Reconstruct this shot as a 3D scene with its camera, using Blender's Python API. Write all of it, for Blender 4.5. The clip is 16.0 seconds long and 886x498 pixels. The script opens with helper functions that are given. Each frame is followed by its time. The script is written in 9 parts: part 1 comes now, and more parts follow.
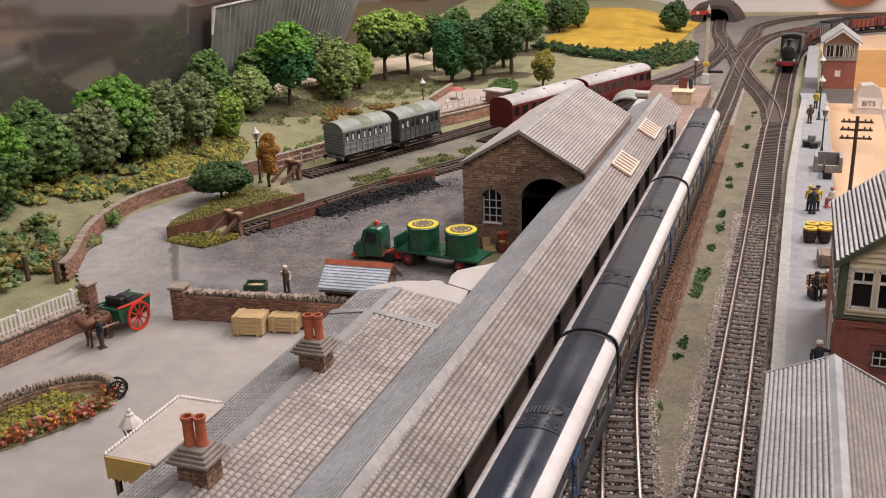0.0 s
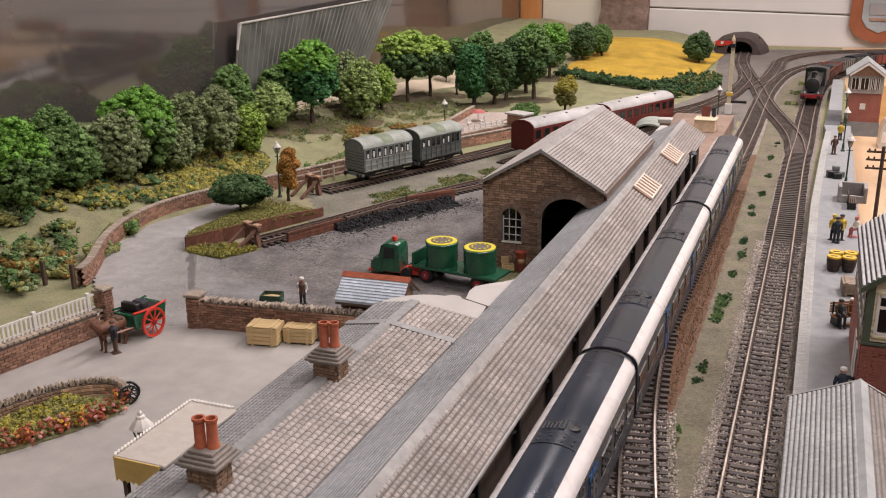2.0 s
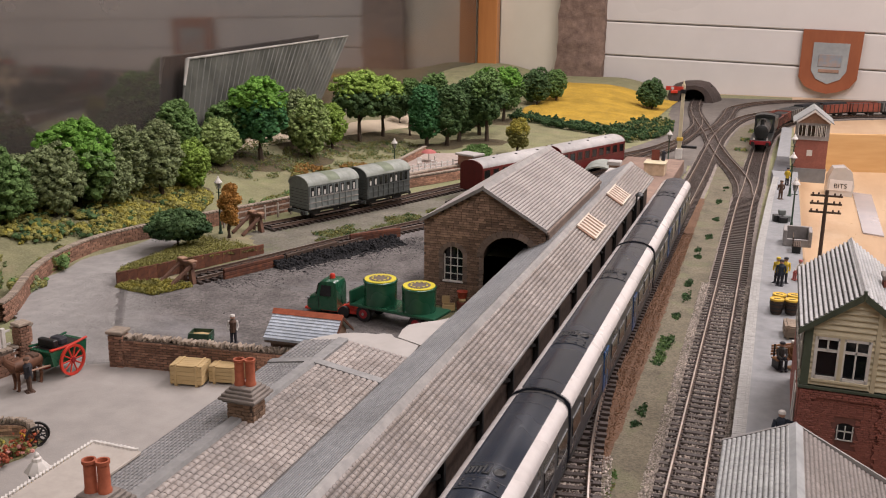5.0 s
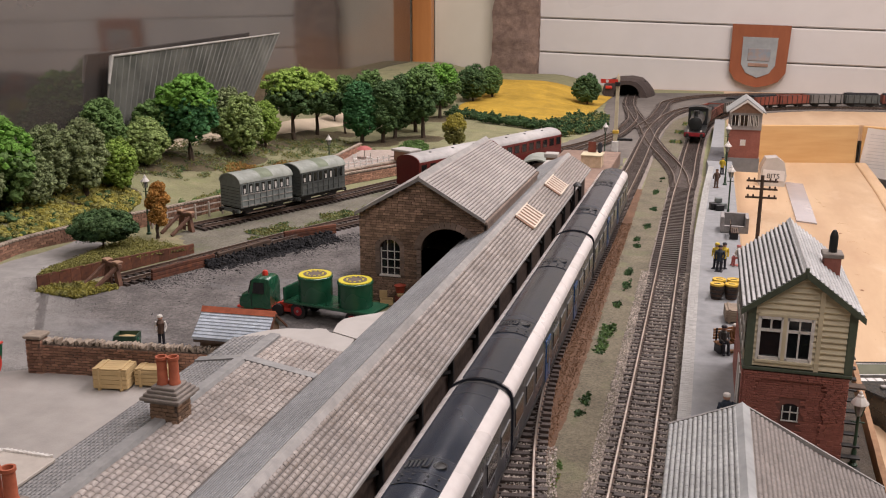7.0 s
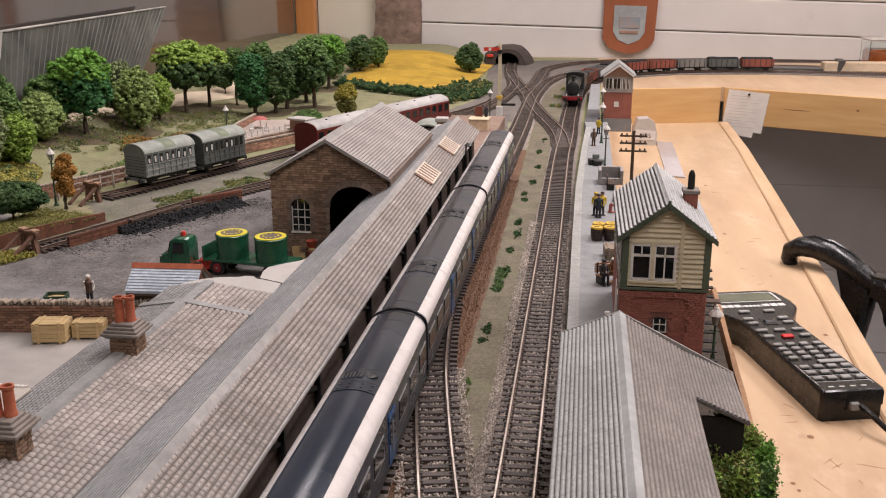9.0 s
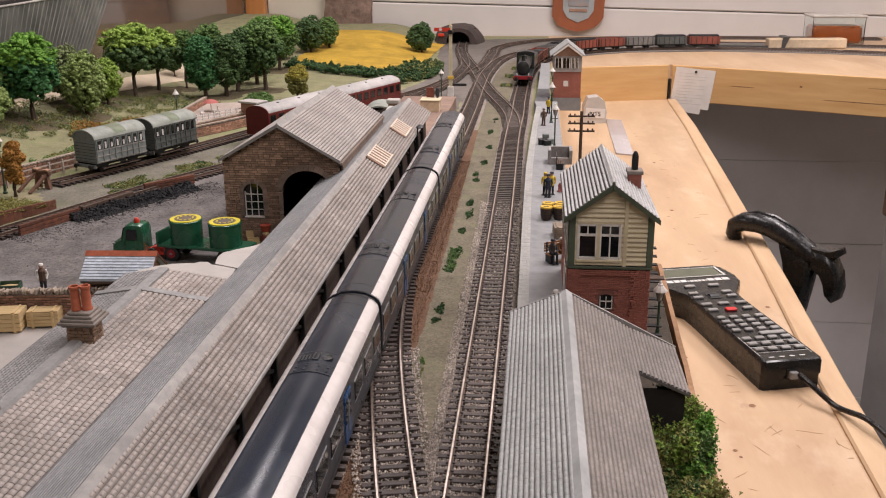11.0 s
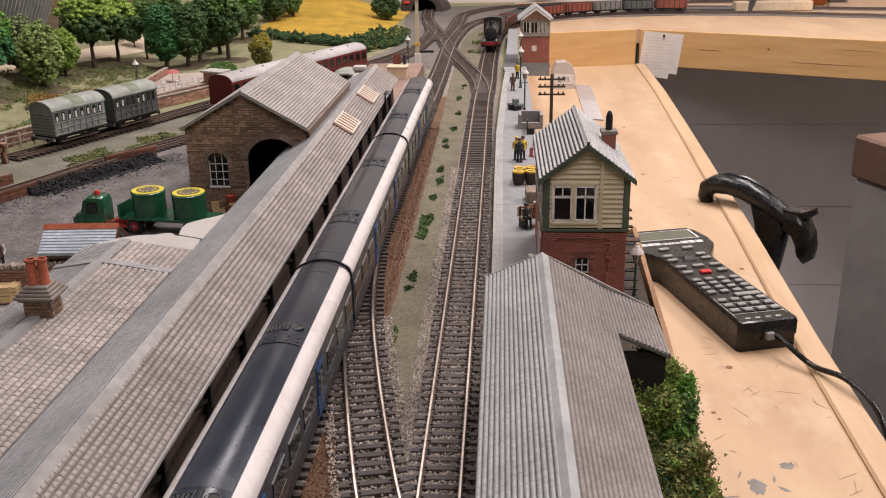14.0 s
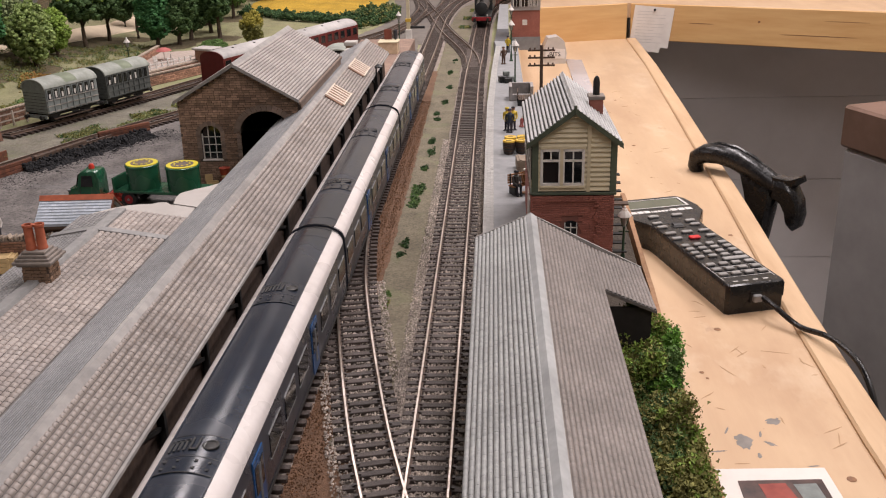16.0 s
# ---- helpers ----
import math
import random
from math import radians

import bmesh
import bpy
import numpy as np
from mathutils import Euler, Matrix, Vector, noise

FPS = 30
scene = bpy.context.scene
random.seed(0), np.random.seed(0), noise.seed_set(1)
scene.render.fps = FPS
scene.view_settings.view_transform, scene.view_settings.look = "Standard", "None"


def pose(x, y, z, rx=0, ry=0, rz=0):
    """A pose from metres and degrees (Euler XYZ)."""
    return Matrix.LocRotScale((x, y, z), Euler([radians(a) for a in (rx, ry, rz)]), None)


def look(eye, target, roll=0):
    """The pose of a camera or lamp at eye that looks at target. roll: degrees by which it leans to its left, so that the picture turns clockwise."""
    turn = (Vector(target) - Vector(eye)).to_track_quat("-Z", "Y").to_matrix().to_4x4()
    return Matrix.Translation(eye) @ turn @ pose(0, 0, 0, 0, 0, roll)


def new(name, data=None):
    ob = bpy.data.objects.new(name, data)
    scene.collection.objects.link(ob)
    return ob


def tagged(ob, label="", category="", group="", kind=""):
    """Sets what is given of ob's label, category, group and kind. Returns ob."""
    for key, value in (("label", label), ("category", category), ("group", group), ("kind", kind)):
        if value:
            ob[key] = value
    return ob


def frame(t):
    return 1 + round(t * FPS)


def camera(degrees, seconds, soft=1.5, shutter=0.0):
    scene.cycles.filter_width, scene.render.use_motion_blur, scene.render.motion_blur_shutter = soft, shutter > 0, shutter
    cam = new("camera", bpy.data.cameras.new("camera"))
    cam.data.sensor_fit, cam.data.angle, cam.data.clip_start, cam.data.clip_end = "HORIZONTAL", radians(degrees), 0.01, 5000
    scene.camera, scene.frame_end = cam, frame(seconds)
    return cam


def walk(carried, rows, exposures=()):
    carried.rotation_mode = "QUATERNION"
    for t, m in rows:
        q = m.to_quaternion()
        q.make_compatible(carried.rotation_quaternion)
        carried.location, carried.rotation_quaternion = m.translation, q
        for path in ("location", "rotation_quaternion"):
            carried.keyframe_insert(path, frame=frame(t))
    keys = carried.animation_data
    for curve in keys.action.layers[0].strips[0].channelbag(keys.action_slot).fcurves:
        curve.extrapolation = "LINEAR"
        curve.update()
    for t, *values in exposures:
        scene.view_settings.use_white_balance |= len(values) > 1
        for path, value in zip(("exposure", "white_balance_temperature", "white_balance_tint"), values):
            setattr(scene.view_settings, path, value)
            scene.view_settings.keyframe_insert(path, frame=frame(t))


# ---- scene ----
cam = camera(50.24, 16.0, soft=1.1)
PATH = [
    (0, (0.0185, -0.4478, 0.2591), (-0.3160, 0.4342, -0.0730), -2.26),
    (0.5, (0.0128, -0.4495, 0.2562), (-0.3281, 0.4317, -0.0715), -1.85),
    (1, (0.0107, -0.4506, 0.2546), (-0.3356, 0.4304, -0.0676), -1.47),
    (1.5, (0.0125, -0.4481, 0.2519), (-0.3387, 0.4339, -0.0623), -1.07),
    (2, (0.0157, -0.4462, 0.2503), (-0.3371, 0.4385, -0.0545), -0.76),
    (2.5, (0.0166, -0.4451, 0.2465), (-0.3357, 0.4429, -0.0492), -0.45),
    (3, (0.0171, -0.4434, 0.2445), (-0.3323, 0.4479, -0.0446), -0.16),
    (3.5, (0.0177, -0.4399, 0.2426), (-0.3262, 0.4555, -0.0401), 0.15),
    (6, (0.0282, -0.4194, 0.2359), (-0.2653, 0.5028, -0.0156), 0.46),
    (6.5, (0.0249, -0.4170, 0.2309), (-0.2564, 0.5088, -0.0216), 0.29),
    (7, (0.0229, -0.4093, 0.2283), (-0.2359, 0.5219, -0.0284), 0.19),
    (7.5, (0.0170, -0.4169, 0.2272), (-0.1649, 0.5293, -0.0406), -0.29),
    (8, (0.0135, -0.4414, 0.2273), (-0.1602, 0.5055, -0.0434), -0.34),
    (8.5, (0.0251, -0.4597, 0.2284), (-0.1300, 0.4883, -0.0497), -0.21),
    (9, (0.0232, -0.4776, 0.2310), (-0.1167, 0.4708, -0.0536), -0.14),
    (9.5, (0.0243, -0.4889, 0.2296), (-0.0953, 0.4606, -0.0605), -0.02),
    (12, (0.0273, -0.4878, 0.2411), (-0.0569, 0.4569, -0.0760), -0.57),
    (12.5, (0.0255, -0.4847, 0.2376), (-0.0520, 0.4589, -0.0841), -0.62),
    (13, (0.0298, -0.4808, 0.2368), (-0.0414, 0.4620, -0.0890), -0.70),
    (13.5, (0.0284, -0.4778, 0.2318), (-0.0361, 0.4640, -0.0980), -0.79),
    (14, (0.0244, -0.4762, 0.2291), (-0.0360, 0.4640, -0.1063), -0.90),
    (14.5, (0.0230, -0.4775, 0.2275), (-0.0349, 0.4611, -0.1126), -1.11),
    (15, (0.0258, -0.4802, 0.2259), (-0.0307, 0.4566, -0.1194), -1.27),
    (15.5, (0.0279, -0.4882, 0.2253), (-0.0291, 0.4468, -0.1247), -1.48),
    (16, (0.0273, -0.4880, 0.2230), (-0.0280, 0.4456, -0.1311), -1.54),
]
walk(cam, [(t, look(eye, target, roll)) for t, eye, target, roll in PATH], ((0.0, 0.17), (2.0, 0.15), (3.7, 0.06), (5.8, 0.0), (7.0, -0.01), (9.0, 0.05), (12.0, 0.05), (16.0, 0.05)))

# ---- room light ----
world = bpy.data.worlds.new("room")
scene.world = world
world.use_nodes = True
world.node_tree.nodes["Background"].inputs["Color"].default_value = (1.0, 0.93, 0.86, 1)
world.node_tree.nodes["Background"].inputs["Strength"].default_value = 0.05


def area_lamp(name, x, y, z, sx, sy, power, colour, tx=0, ty=0):
    data = bpy.data.lights.new(name, "AREA")
    data.shape, data.size, data.size_y = "RECTANGLE", sx, sy
    data.energy, data.color = power, colour
    ob = new(name, data)
    ob.matrix_basis = pose(x, y, z, tx, ty, 0)
    return tagged(ob, "warm white ceiling lamp light, assumed out of view", "lamp", kind="structure")


WARM = (1.0, 0.905, 0.915)
# assumed lamps, all out of view; the last was added to brighten the well
LAMPS = ((0.45, 0.85, 23), (-0.35, 1.10, 13), (0.25, -1.00, 12), (1.35, 0.40, 23))
for lx, ly, watts in LAMPS:
    area_lamp("ceiling_lamp_light", lx, ly, 1.38, 0.25, 1.25, watts, WARM)

# ---- building tools: all lengths below are in millimetres ----
MM = 0.001
rng = np.random.default_rng(5)


class Form:
    """Gathers faces of one mesh."""

    def __init__(self):
        self.v, self.f, self.m, self.at = [], [], [], Matrix.Identity(4)

    def add(self, verts, faces, m=0):
        n = len(self.v)
        a = self.at
        self.v += [tuple(a @ Vector(p)) for p in verts]
        self.f += [tuple(n + i for i in f) for f in faces]
        self.m += [m] * len(faces)
        return self

    def box(self, x0, x1, y0, y1, z0, z1, c=0.0, m=0):
        if c <= 0:
            p = [(x, y, z) for z in (z0, z1) for y in (y0, y1) for x in (x0, x1)]
            return self.add(p, [(0, 2, 3, 1), (4, 5, 7, 6), (0, 1, 5, 4), (2, 6, 7, 3), (0, 4, 6, 2), (1, 3, 7, 5)], m)
        c = min(c, 0.49 * (x1 - x0), 0.49 * (y1 - y0), 0.49 * (z1 - z0))
        p, idx = [], {}
        for k, (z, dz) in enumerate(((z0, 1), (z1, -1))):
            for j, (y, dy) in enumerate(((y0, 1), (y1, -1))):
                for i, (x, dx) in enumerate(((x0, 1), (x1, -1))):
                    for ax in range(3):
                        idx[i, j, k, ax] = len(p)
                        p.append((x if ax == 0 else x + dx * c, y if ax == 1 else y + dy * c, z if ax == 2 else z + dz * c))
        f = []
        for s in (0, 1):
            q = [(s, 0, 0), (s, 1, 0), (s, 1, 1), (s, 0, 1)]
            f.append([idx[(*t, 0)] for t in q][:: 1 if s else -1])
            q = [(0, s, 0), (1, s, 0), (1, s, 1), (0, s, 1)]
            f.append([idx[(*t, 1)] for t in q][:: -1 if s else 1])
            q = [(0, 0, s), (1, 0, s), (1, 1, s), (0, 1, s)]
            f.append([idx[(*t, 2)] for t in q][:: 1 if s else -1])
        for a in (0, 1):
            for b in (0, 1):
                f.append([idx[0, a, b, 1], idx[1, a, b, 1], idx[1, a, b, 2], idx[0, a, b, 2]])
                f.append([idx[a, 0, b, 0], idx[a, 1, b, 0], idx[a, 1, b, 2], idx[a, 0, b, 2]])
                f.append([idx[a, b, 0, 0], idx[a, b, 1, 0], idx[a, b, 1, 1], idx[a, b, 0, 1]])
                for k in (0, 1):
                    f.append([idx[a, b, k, 0], idx[a, b, k, 1], idx[a, b, k, 2]])
        return self.add(p, f, m)

    def prism(self, outline, a0, a1, axis="y", m=0):
        """Outline: points in the two other axes (x z for y, x y for z, y z for x)."""
        put = {"y": lambda u, w, a: (u, a, w), "z": lambda u, w, a: (u, w, a), "x": lambda u, w, a: (a, u, w)}[axis]
        n = len(outline)
        p = [put(u, w, a0) for u, w in outline] + [put(u, w, a1) for u, w in outline]
        f = [(i, (i + 1) % n, n + (i + 1) % n, n + i) for i in range(n)]
        return self.add(p, f + [tuple(range(n))[::-1], tuple(range(n, 2 * n))], m)

    def cyl(self, p0, p1, r0, r1=None, n=10, m=0, cap=True):
        r1 = r0 if r1 is None else r1
        a, b = Vector(p0), Vector(p1)
        q = (b - a).to_track_quat("Z", "Y")
        ring = lambda o, r: [o + q @ Vector((r * math.cos(2 * math.pi * i / n), r * math.sin(2 * math.pi * i / n), 0)) for i in range(n)]
        f = [(i, (i + 1) % n, n + (i + 1) % n, n + i) for i in range(n)]
        if cap:
            f += [tuple(range(n))[::-1], tuple(range(n, 2 * n))]
        return self.add(ring(a, r0) + ring(b, r1), f, m)

    def tube(self, pts, r, n=8, m=0):
        pts = [Vector(p) for p in pts]
        rs = r if isinstance(r, (list, tuple)) else [r] * len(pts)
        v, f = [], []
        for k, p in enumerate(pts):
            d = pts[min(k + 1, len(pts) - 1)] - pts[max(k - 1, 0)]
            q = d.to_track_quat("Z", "Y")
            v += [p + q @ Vector((rs[k] * math.cos(2 * math.pi * i / n), rs[k] * math.sin(2 * math.pi * i / n), 0)) for i in range(n)]
        for k in range(len(pts) - 1):
            f += [(k * n + i, k * n + (i + 1) % n, (k + 1) * n + (i + 1) % n, (k + 1) * n + i) for i in range(n)]
        f += [tuple(range(n))[::-1], tuple(range(len(v) - n, len(v)))]
        return self.add(v, f, m)

    def lathe(self, profile, x=0, y=0, z=0, n=14, m=0):
        v = [(x + r * math.cos(2 * math.pi * i / n), y + r * math.sin(2 * math.pi * i / n), z + h) for r, h in profile for i in range(n)]
        f = []
        for k in range(len(profile) - 1):
            f += [(k * n + i, k * n + (i + 1) % n, (k + 1) * n + (i + 1) % n, (k + 1) * n + i) for i in range(n)]
        f += [tuple(range(n))[::-1], tuple(range(len(v) - n, len(v)))]
        return self.add(v, f, m)

    def strip(self, rows, m=0, close=False):
        """A skin over rows of points of equal count."""
        n = len(rows[0])
        f = []
        for k in range(len(rows) - 1):
            f += [(k * n + i, k * n + i + 1, (k + 1) * n + i + 1, (k + 1) * n + i) for i in range(n - 1)]
            if close:
                f.append((k * n + n - 1, k * n, (k + 1) * n, (k + 1) * n + n - 1))
        return self.add([p for r in rows for p in r], f, m)

    def mesh(self, name, mats, smooth=True, sharp=32):
        me = bpy.data.meshes.new(name)
        me.from_pydata([(x * MM, y * MM, z * MM) for x, y, z in self.v], [], self.f)
        for mt in mats if isinstance(mats, (list, tuple)) else [mats]:
            me.materials.append(mt)
        me.polygons.foreach_set("material_index", self.m)
        if len(self.f) < 6000:
            bm = bmesh.new()
            bm.from_mesh(me)
            bmesh.ops.recalc_face_normals(bm, faces=bm.faces)
            bm.to_mesh(me)
            bm.free()
        if smooth:
            me.shade_smooth()
            me.set_sharp_from_angle(angle=radians(sharp))
        return me


def part(name, form, mats, parent, label="", smooth=True, sharp=32):
    ob = new(name, form.mesh(name, mats, smooth, sharp))
    ob.parent = parent
    return tagged(ob, label)


def thing(name, x, y, z, rz=0, label="", category="", group="", kind=""):
    ob = new(name)
    ob.empty_display_size = 0.01
    ob.matrix_basis = pose(x * MM, y * MM, z * MM, 0, 0, rz)
    return tagged(ob, label, category, group, kind)


def solid(name, form, mats, label="", category="", group="", kind="", smooth=True):
    ob = new(name, form.mesh(name, mats, smooth))
    return tagged(ob, label, category, group, kind)


_unit = {}


def pieces(name, parent, items, material, limit=300, chamfer=0.12, rest_label=""):
    """Blocks (x, y, z, sx, sy, sz, rz, tilt) under parent, the first ones objects of their own on one mesh, the rest joined."""
    key = (name, material.name, chamfer)
    if key not in _unit:
        _unit[key] = Form().box(-500, 500, -500, 500, -500, 500, chamfer * 1000).mesh(name, material, False)
    for x, y, z, sx, sy, sz, rz, tilt in items[:limit]:
        ob = new(name, _unit[key])
        ob.parent = parent
        ob.matrix_basis = pose(x * MM, y * MM, z * MM, 0, tilt, rz) @ Matrix.Diagonal((sx * MM, sy * MM, sz * MM, 1))
    rest = items[limit:]
    if rest:
        g = Form()
        for x, y, z, sx, sy, sz, rz, tilt in rest:
            g.at = pose(x, y, z, 0, tilt, rz)
            g.box(-sx / 2, sx / 2, -sy / 2, sy / 2, -sz / 2, sz / 2)
        ob = part(name + "_rows", g, material, parent, rest_label, False)
        tagged(ob, kind="stuff")


def blob_cloud(points, sizes, seed=0, flat=1.0, sub=0):
    """Vertices and triangles of many small rough lumps."""
    r = np.random.default_rng(seed)
    ph = (1 + 5 ** 0.5) / 2
    iv = np.array([(-1, ph, 0), (1, ph, 0), (-1, -ph, 0), (1, -ph, 0), (0, -1, ph), (0, 1, ph), (0, -1, -ph), (0, 1, -ph), (ph, 0, -1), (ph, 0, 1), (-ph, 0, -1), (-ph, 0, 1)]) / 1.9
    it = np.array([(0, 11, 5), (0, 5, 1), (0, 1, 7), (0, 7, 10), (0, 10, 11), (1, 5, 9), (5, 11, 4), (11, 10, 2), (10, 7, 6), (7, 1, 8), (3, 9, 4), (3, 4, 2), (3, 2, 6), (3, 6, 8), (3, 8, 9), (4, 9, 5), (2, 4, 11), (6, 2, 10), (8, 6, 7), (9, 8, 1)])
    ov = np.array([(1, 0, 0), (-1, 0, 0), (0, 1, 0), (0, -1, 0), (0, 0, 1), (0, 0, -1)], float)
    ot = np.array([(0, 2, 4), (2, 1, 4), (1, 3, 4), (3, 0, 4), (2, 0, 5), (1, 2, 5), (3, 1, 5), (0, 3, 5)])
    bv, bt = (iv, it) if sub else (ov, ot)
    points, sizes = np.asarray(points, float), np.asarray(sizes, float)
    n = len(points)
    if n == 0:
        return np.zeros((0, 3)), np.zeros((0, 3), int)
    a = r.uniform(0, 2 * np.pi, n)
    base = bv[None] * r.uniform(0.65, 1.35, (n, len(bv), 1))
    x = base[..., 0] * np.cos(a)[:, None] - base[..., 1] * np.sin(a)[:, None]
    y = base[..., 0] * np.sin(a)[:, None] + base[..., 1] * np.cos(a)[:, None]
    v = np.stack([x, y, base[..., 2] * flat], -1) * sizes[:, None, None] + points[:, None]
    t = bt[None] + (np.arange(n) * len(bv))[:, None, None]
    return v.reshape(-1, 3), t.reshape(-1, 3)


def leaf_cloud(points, sizes, seed=0):
    """Small loose triangles turned every way."""
    r = np.random.default_rng(seed)
    points = np.asarray(points, float)
    n = len(points)
    a, b = r.normal(size=(n, 3)), r.normal(size=(n, 3))
    a /= np.linalg.norm(a, axis=1)[:, None]
    b -= a * np.sum(a * b, 1)[:, None]
    b /= np.linalg.norm(b, axis=1)[:, None]
    s = np.asarray(sizes, float)[:, None]
    v = np.stack([points + a * s, points - a * s * 0.5 + b * s * 0.7, points - a * s * 0.5 - b * s * 0.7], 1)
    return v.reshape(-1, 3), np.arange(3 * n).reshape(-1, 3)


def raw(name, chunks, mats, smooth=False):
    """One mesh from arrays: (vertices, triangles, material slot)."""
    vs, ts, ms, n = [], [], [], 0
    for v, t, m in chunks:
        vs.append(v)
        ts.append(t + n)
        ms.append(np.full(len(t), m))
        n += len(v)
    v, t, m = np.concatenate(vs) * MM, np.concatenate(ts), np.concatenate(ms)
    me = bpy.data.meshes.new(name)
    me.from_pydata(v.tolist(), [], t.tolist())
    for mt in mats if isinstance(mats, (list, tuple)) else [mats]:
        me.materials.append(mt)
    me.polygons.foreach_set("material_index", m.astype(np.int32))
    if smooth:
        me.shade_smooth()
    return new(name, me)


# ---- materials ----
def mat(name, col, col2=None, scale=300, rough=0.7, metal=0.0, bump=0.0, bscale=None, rand=0.0, island=0.0, large=0.25, coat=0.0, spec=0.4, stretch=None):
    """Two colours mixed by grain, uneven over large patches; rand and island vary pieces among themselves; bump in millimetres."""
    m = bpy.data.materials.new(name)
    m.use_nodes = True
    nt = m.node_tree
    nd, ln = nt.nodes, nt.links
    b = nd["Principled BSDF"]
    b.inputs["Metallic"].default_value = metal
    b.inputs["Specular IOR Level"].default_value = spec
    b.inputs["Coat Weight"].default_value = coat
    b.inputs["Coat Roughness"].default_value = 0.12
    co = nd.new("ShaderNodeTexCoord").outputs["Object"]
    if stretch:
        mp = nd.new("ShaderNodeMapping")
        mp.inputs["Scale"].default_value = stretch
        ln.new(co, mp.inputs["Vector"])
        co = mp.outputs["Vector"]

    def noise_at(s, detail=5.0):
        n = nd.new("ShaderNodeTexNoise")
        n.inputs["Scale"].default_value, n.inputs["Detail"].default_value, n.inputs["Roughness"].default_value = s, detail, 0.62
        ln.new(co, n.inputs["Vector"])
        return n.outputs["Fac"]

    def ramp(v, lo, hi, a, z):
        r = nd.new("ShaderNodeMapRange")
        r.inputs["From Min"].default_value, r.inputs["From Max"].default_value = lo, hi
        r.inputs["To Min"].default_value, r.inputs["To Max"].default_value = a, z
        ln.new(v, r.inputs["Value"])
        return r.outputs["Result"]

    col2 = col2 or tuple(0.72 * c for c in col)
    mix = nd.new("ShaderNodeMix")
    mix.data_type = "RGBA"
    mix.inputs[6].default_value, mix.inputs[7].default_value = (*col2, 1), (*col, 1)
    grain = noise_at(scale)
    ln.new(ramp(grain, 0.33, 0.67, 0, 1), mix.inputs[0])
    out = mix.outputs[2]
    hsv = nd.new("ShaderNodeHueSaturation")
    ln.new(out, hsv.inputs["Color"])
    val = ramp(noise_at(scale / 14, 3.0), 0.3, 0.7, 1 - large, 1 + large)
    for use, node, sock in ((rand, "ShaderNodeObjectInfo", "Random"), (island, "ShaderNodeNewGeometry", "Random Per Island")):
        if use:
            v2 = ramp(nd.new(node).outputs[sock], 0, 1, 1 - use, 1 + use)
            mm = nd.new("ShaderNodeMath")
            mm.operation = "MULTIPLY"
            ln.new(val, mm.inputs[0])
            ln.new(v2, mm.inputs[1])
            val = mm.outputs[0]
    ln.new(val, hsv.inputs["Value"])
    ln.new(hsv.outputs["Color"], b.inputs["Base Color"])
    ln.new(ramp(noise_at(scale / 5, 3.0), 0.3, 0.7, max(0.03, rough - 0.1), min(1, rough + 0.1)), b.inputs["Roughness"])
    if bump:
        bp = nd.new("ShaderNodeBump")
        bp.inputs["Distance"].default_value = bump * MM
        ln.new(noise_at(bscale or scale, 4.0), bp.inputs["Height"])
        ln.new(bp.outputs["Normal"], b.inputs["Normal"])
    return m


def stained(m, colour, scale, lo, hi, stretch=(1, 1, 1), amount=1.0):
    """Blotches of another colour over a material, where a coarse noise runs high."""
    nt = m.node_tree
    nd, ln = nt.nodes, nt.links
    b = nd["Principled BSDF"]
    old = b.inputs["Base Color"].links[0].from_socket
    mp = nd.new("ShaderNodeMapping")
    mp.inputs["Scale"].default_value = stretch
    ln.new(nd.new("ShaderNodeTexCoord").outputs["Object"], mp.inputs["Vector"])
    n = nd.new("ShaderNodeTexNoise")
    n.inputs["Scale"].default_value, n.inputs["Detail"].default_value, n.inputs["Roughness"].default_value = scale, 6.0, 0.65
    ln.new(mp.outputs["Vector"], n.inputs["Vector"])
    r = nd.new("ShaderNodeMapRange")
    r.inputs["From Min"].default_value, r.inputs["From Max"].default_value = lo, hi
    r.inputs["To Max"].default_value = amount
    ln.new(n.outputs["Fac"], r.inputs["Value"])
    x = nd.new("ShaderNodeMix")
    x.data_type = "RGBA"
    ln.new(r.outputs["Result"], x.inputs[0])
    ln.new(old, x.inputs[6])
    x.inputs[7].default_value = (*colour, 1)
    ln.new(x.outputs[2], b.inputs["Base Color"])
    return m


def glass_pane(name, tint=(0.9, 0.95, 0.95)):
    m = bpy.data.materials.new(name)
    m.use_nodes = True
    b = m.node_tree.nodes["Principled BSDF"]
    b.inputs["Base Color"].default_value = (*tint, 1)
    b.inputs["Roughness"].default_value = 0.02
    b.inputs["Transmission Weight"].default_value = 1.0
    b.inputs["IOR"].default_value = 1.45
    return m


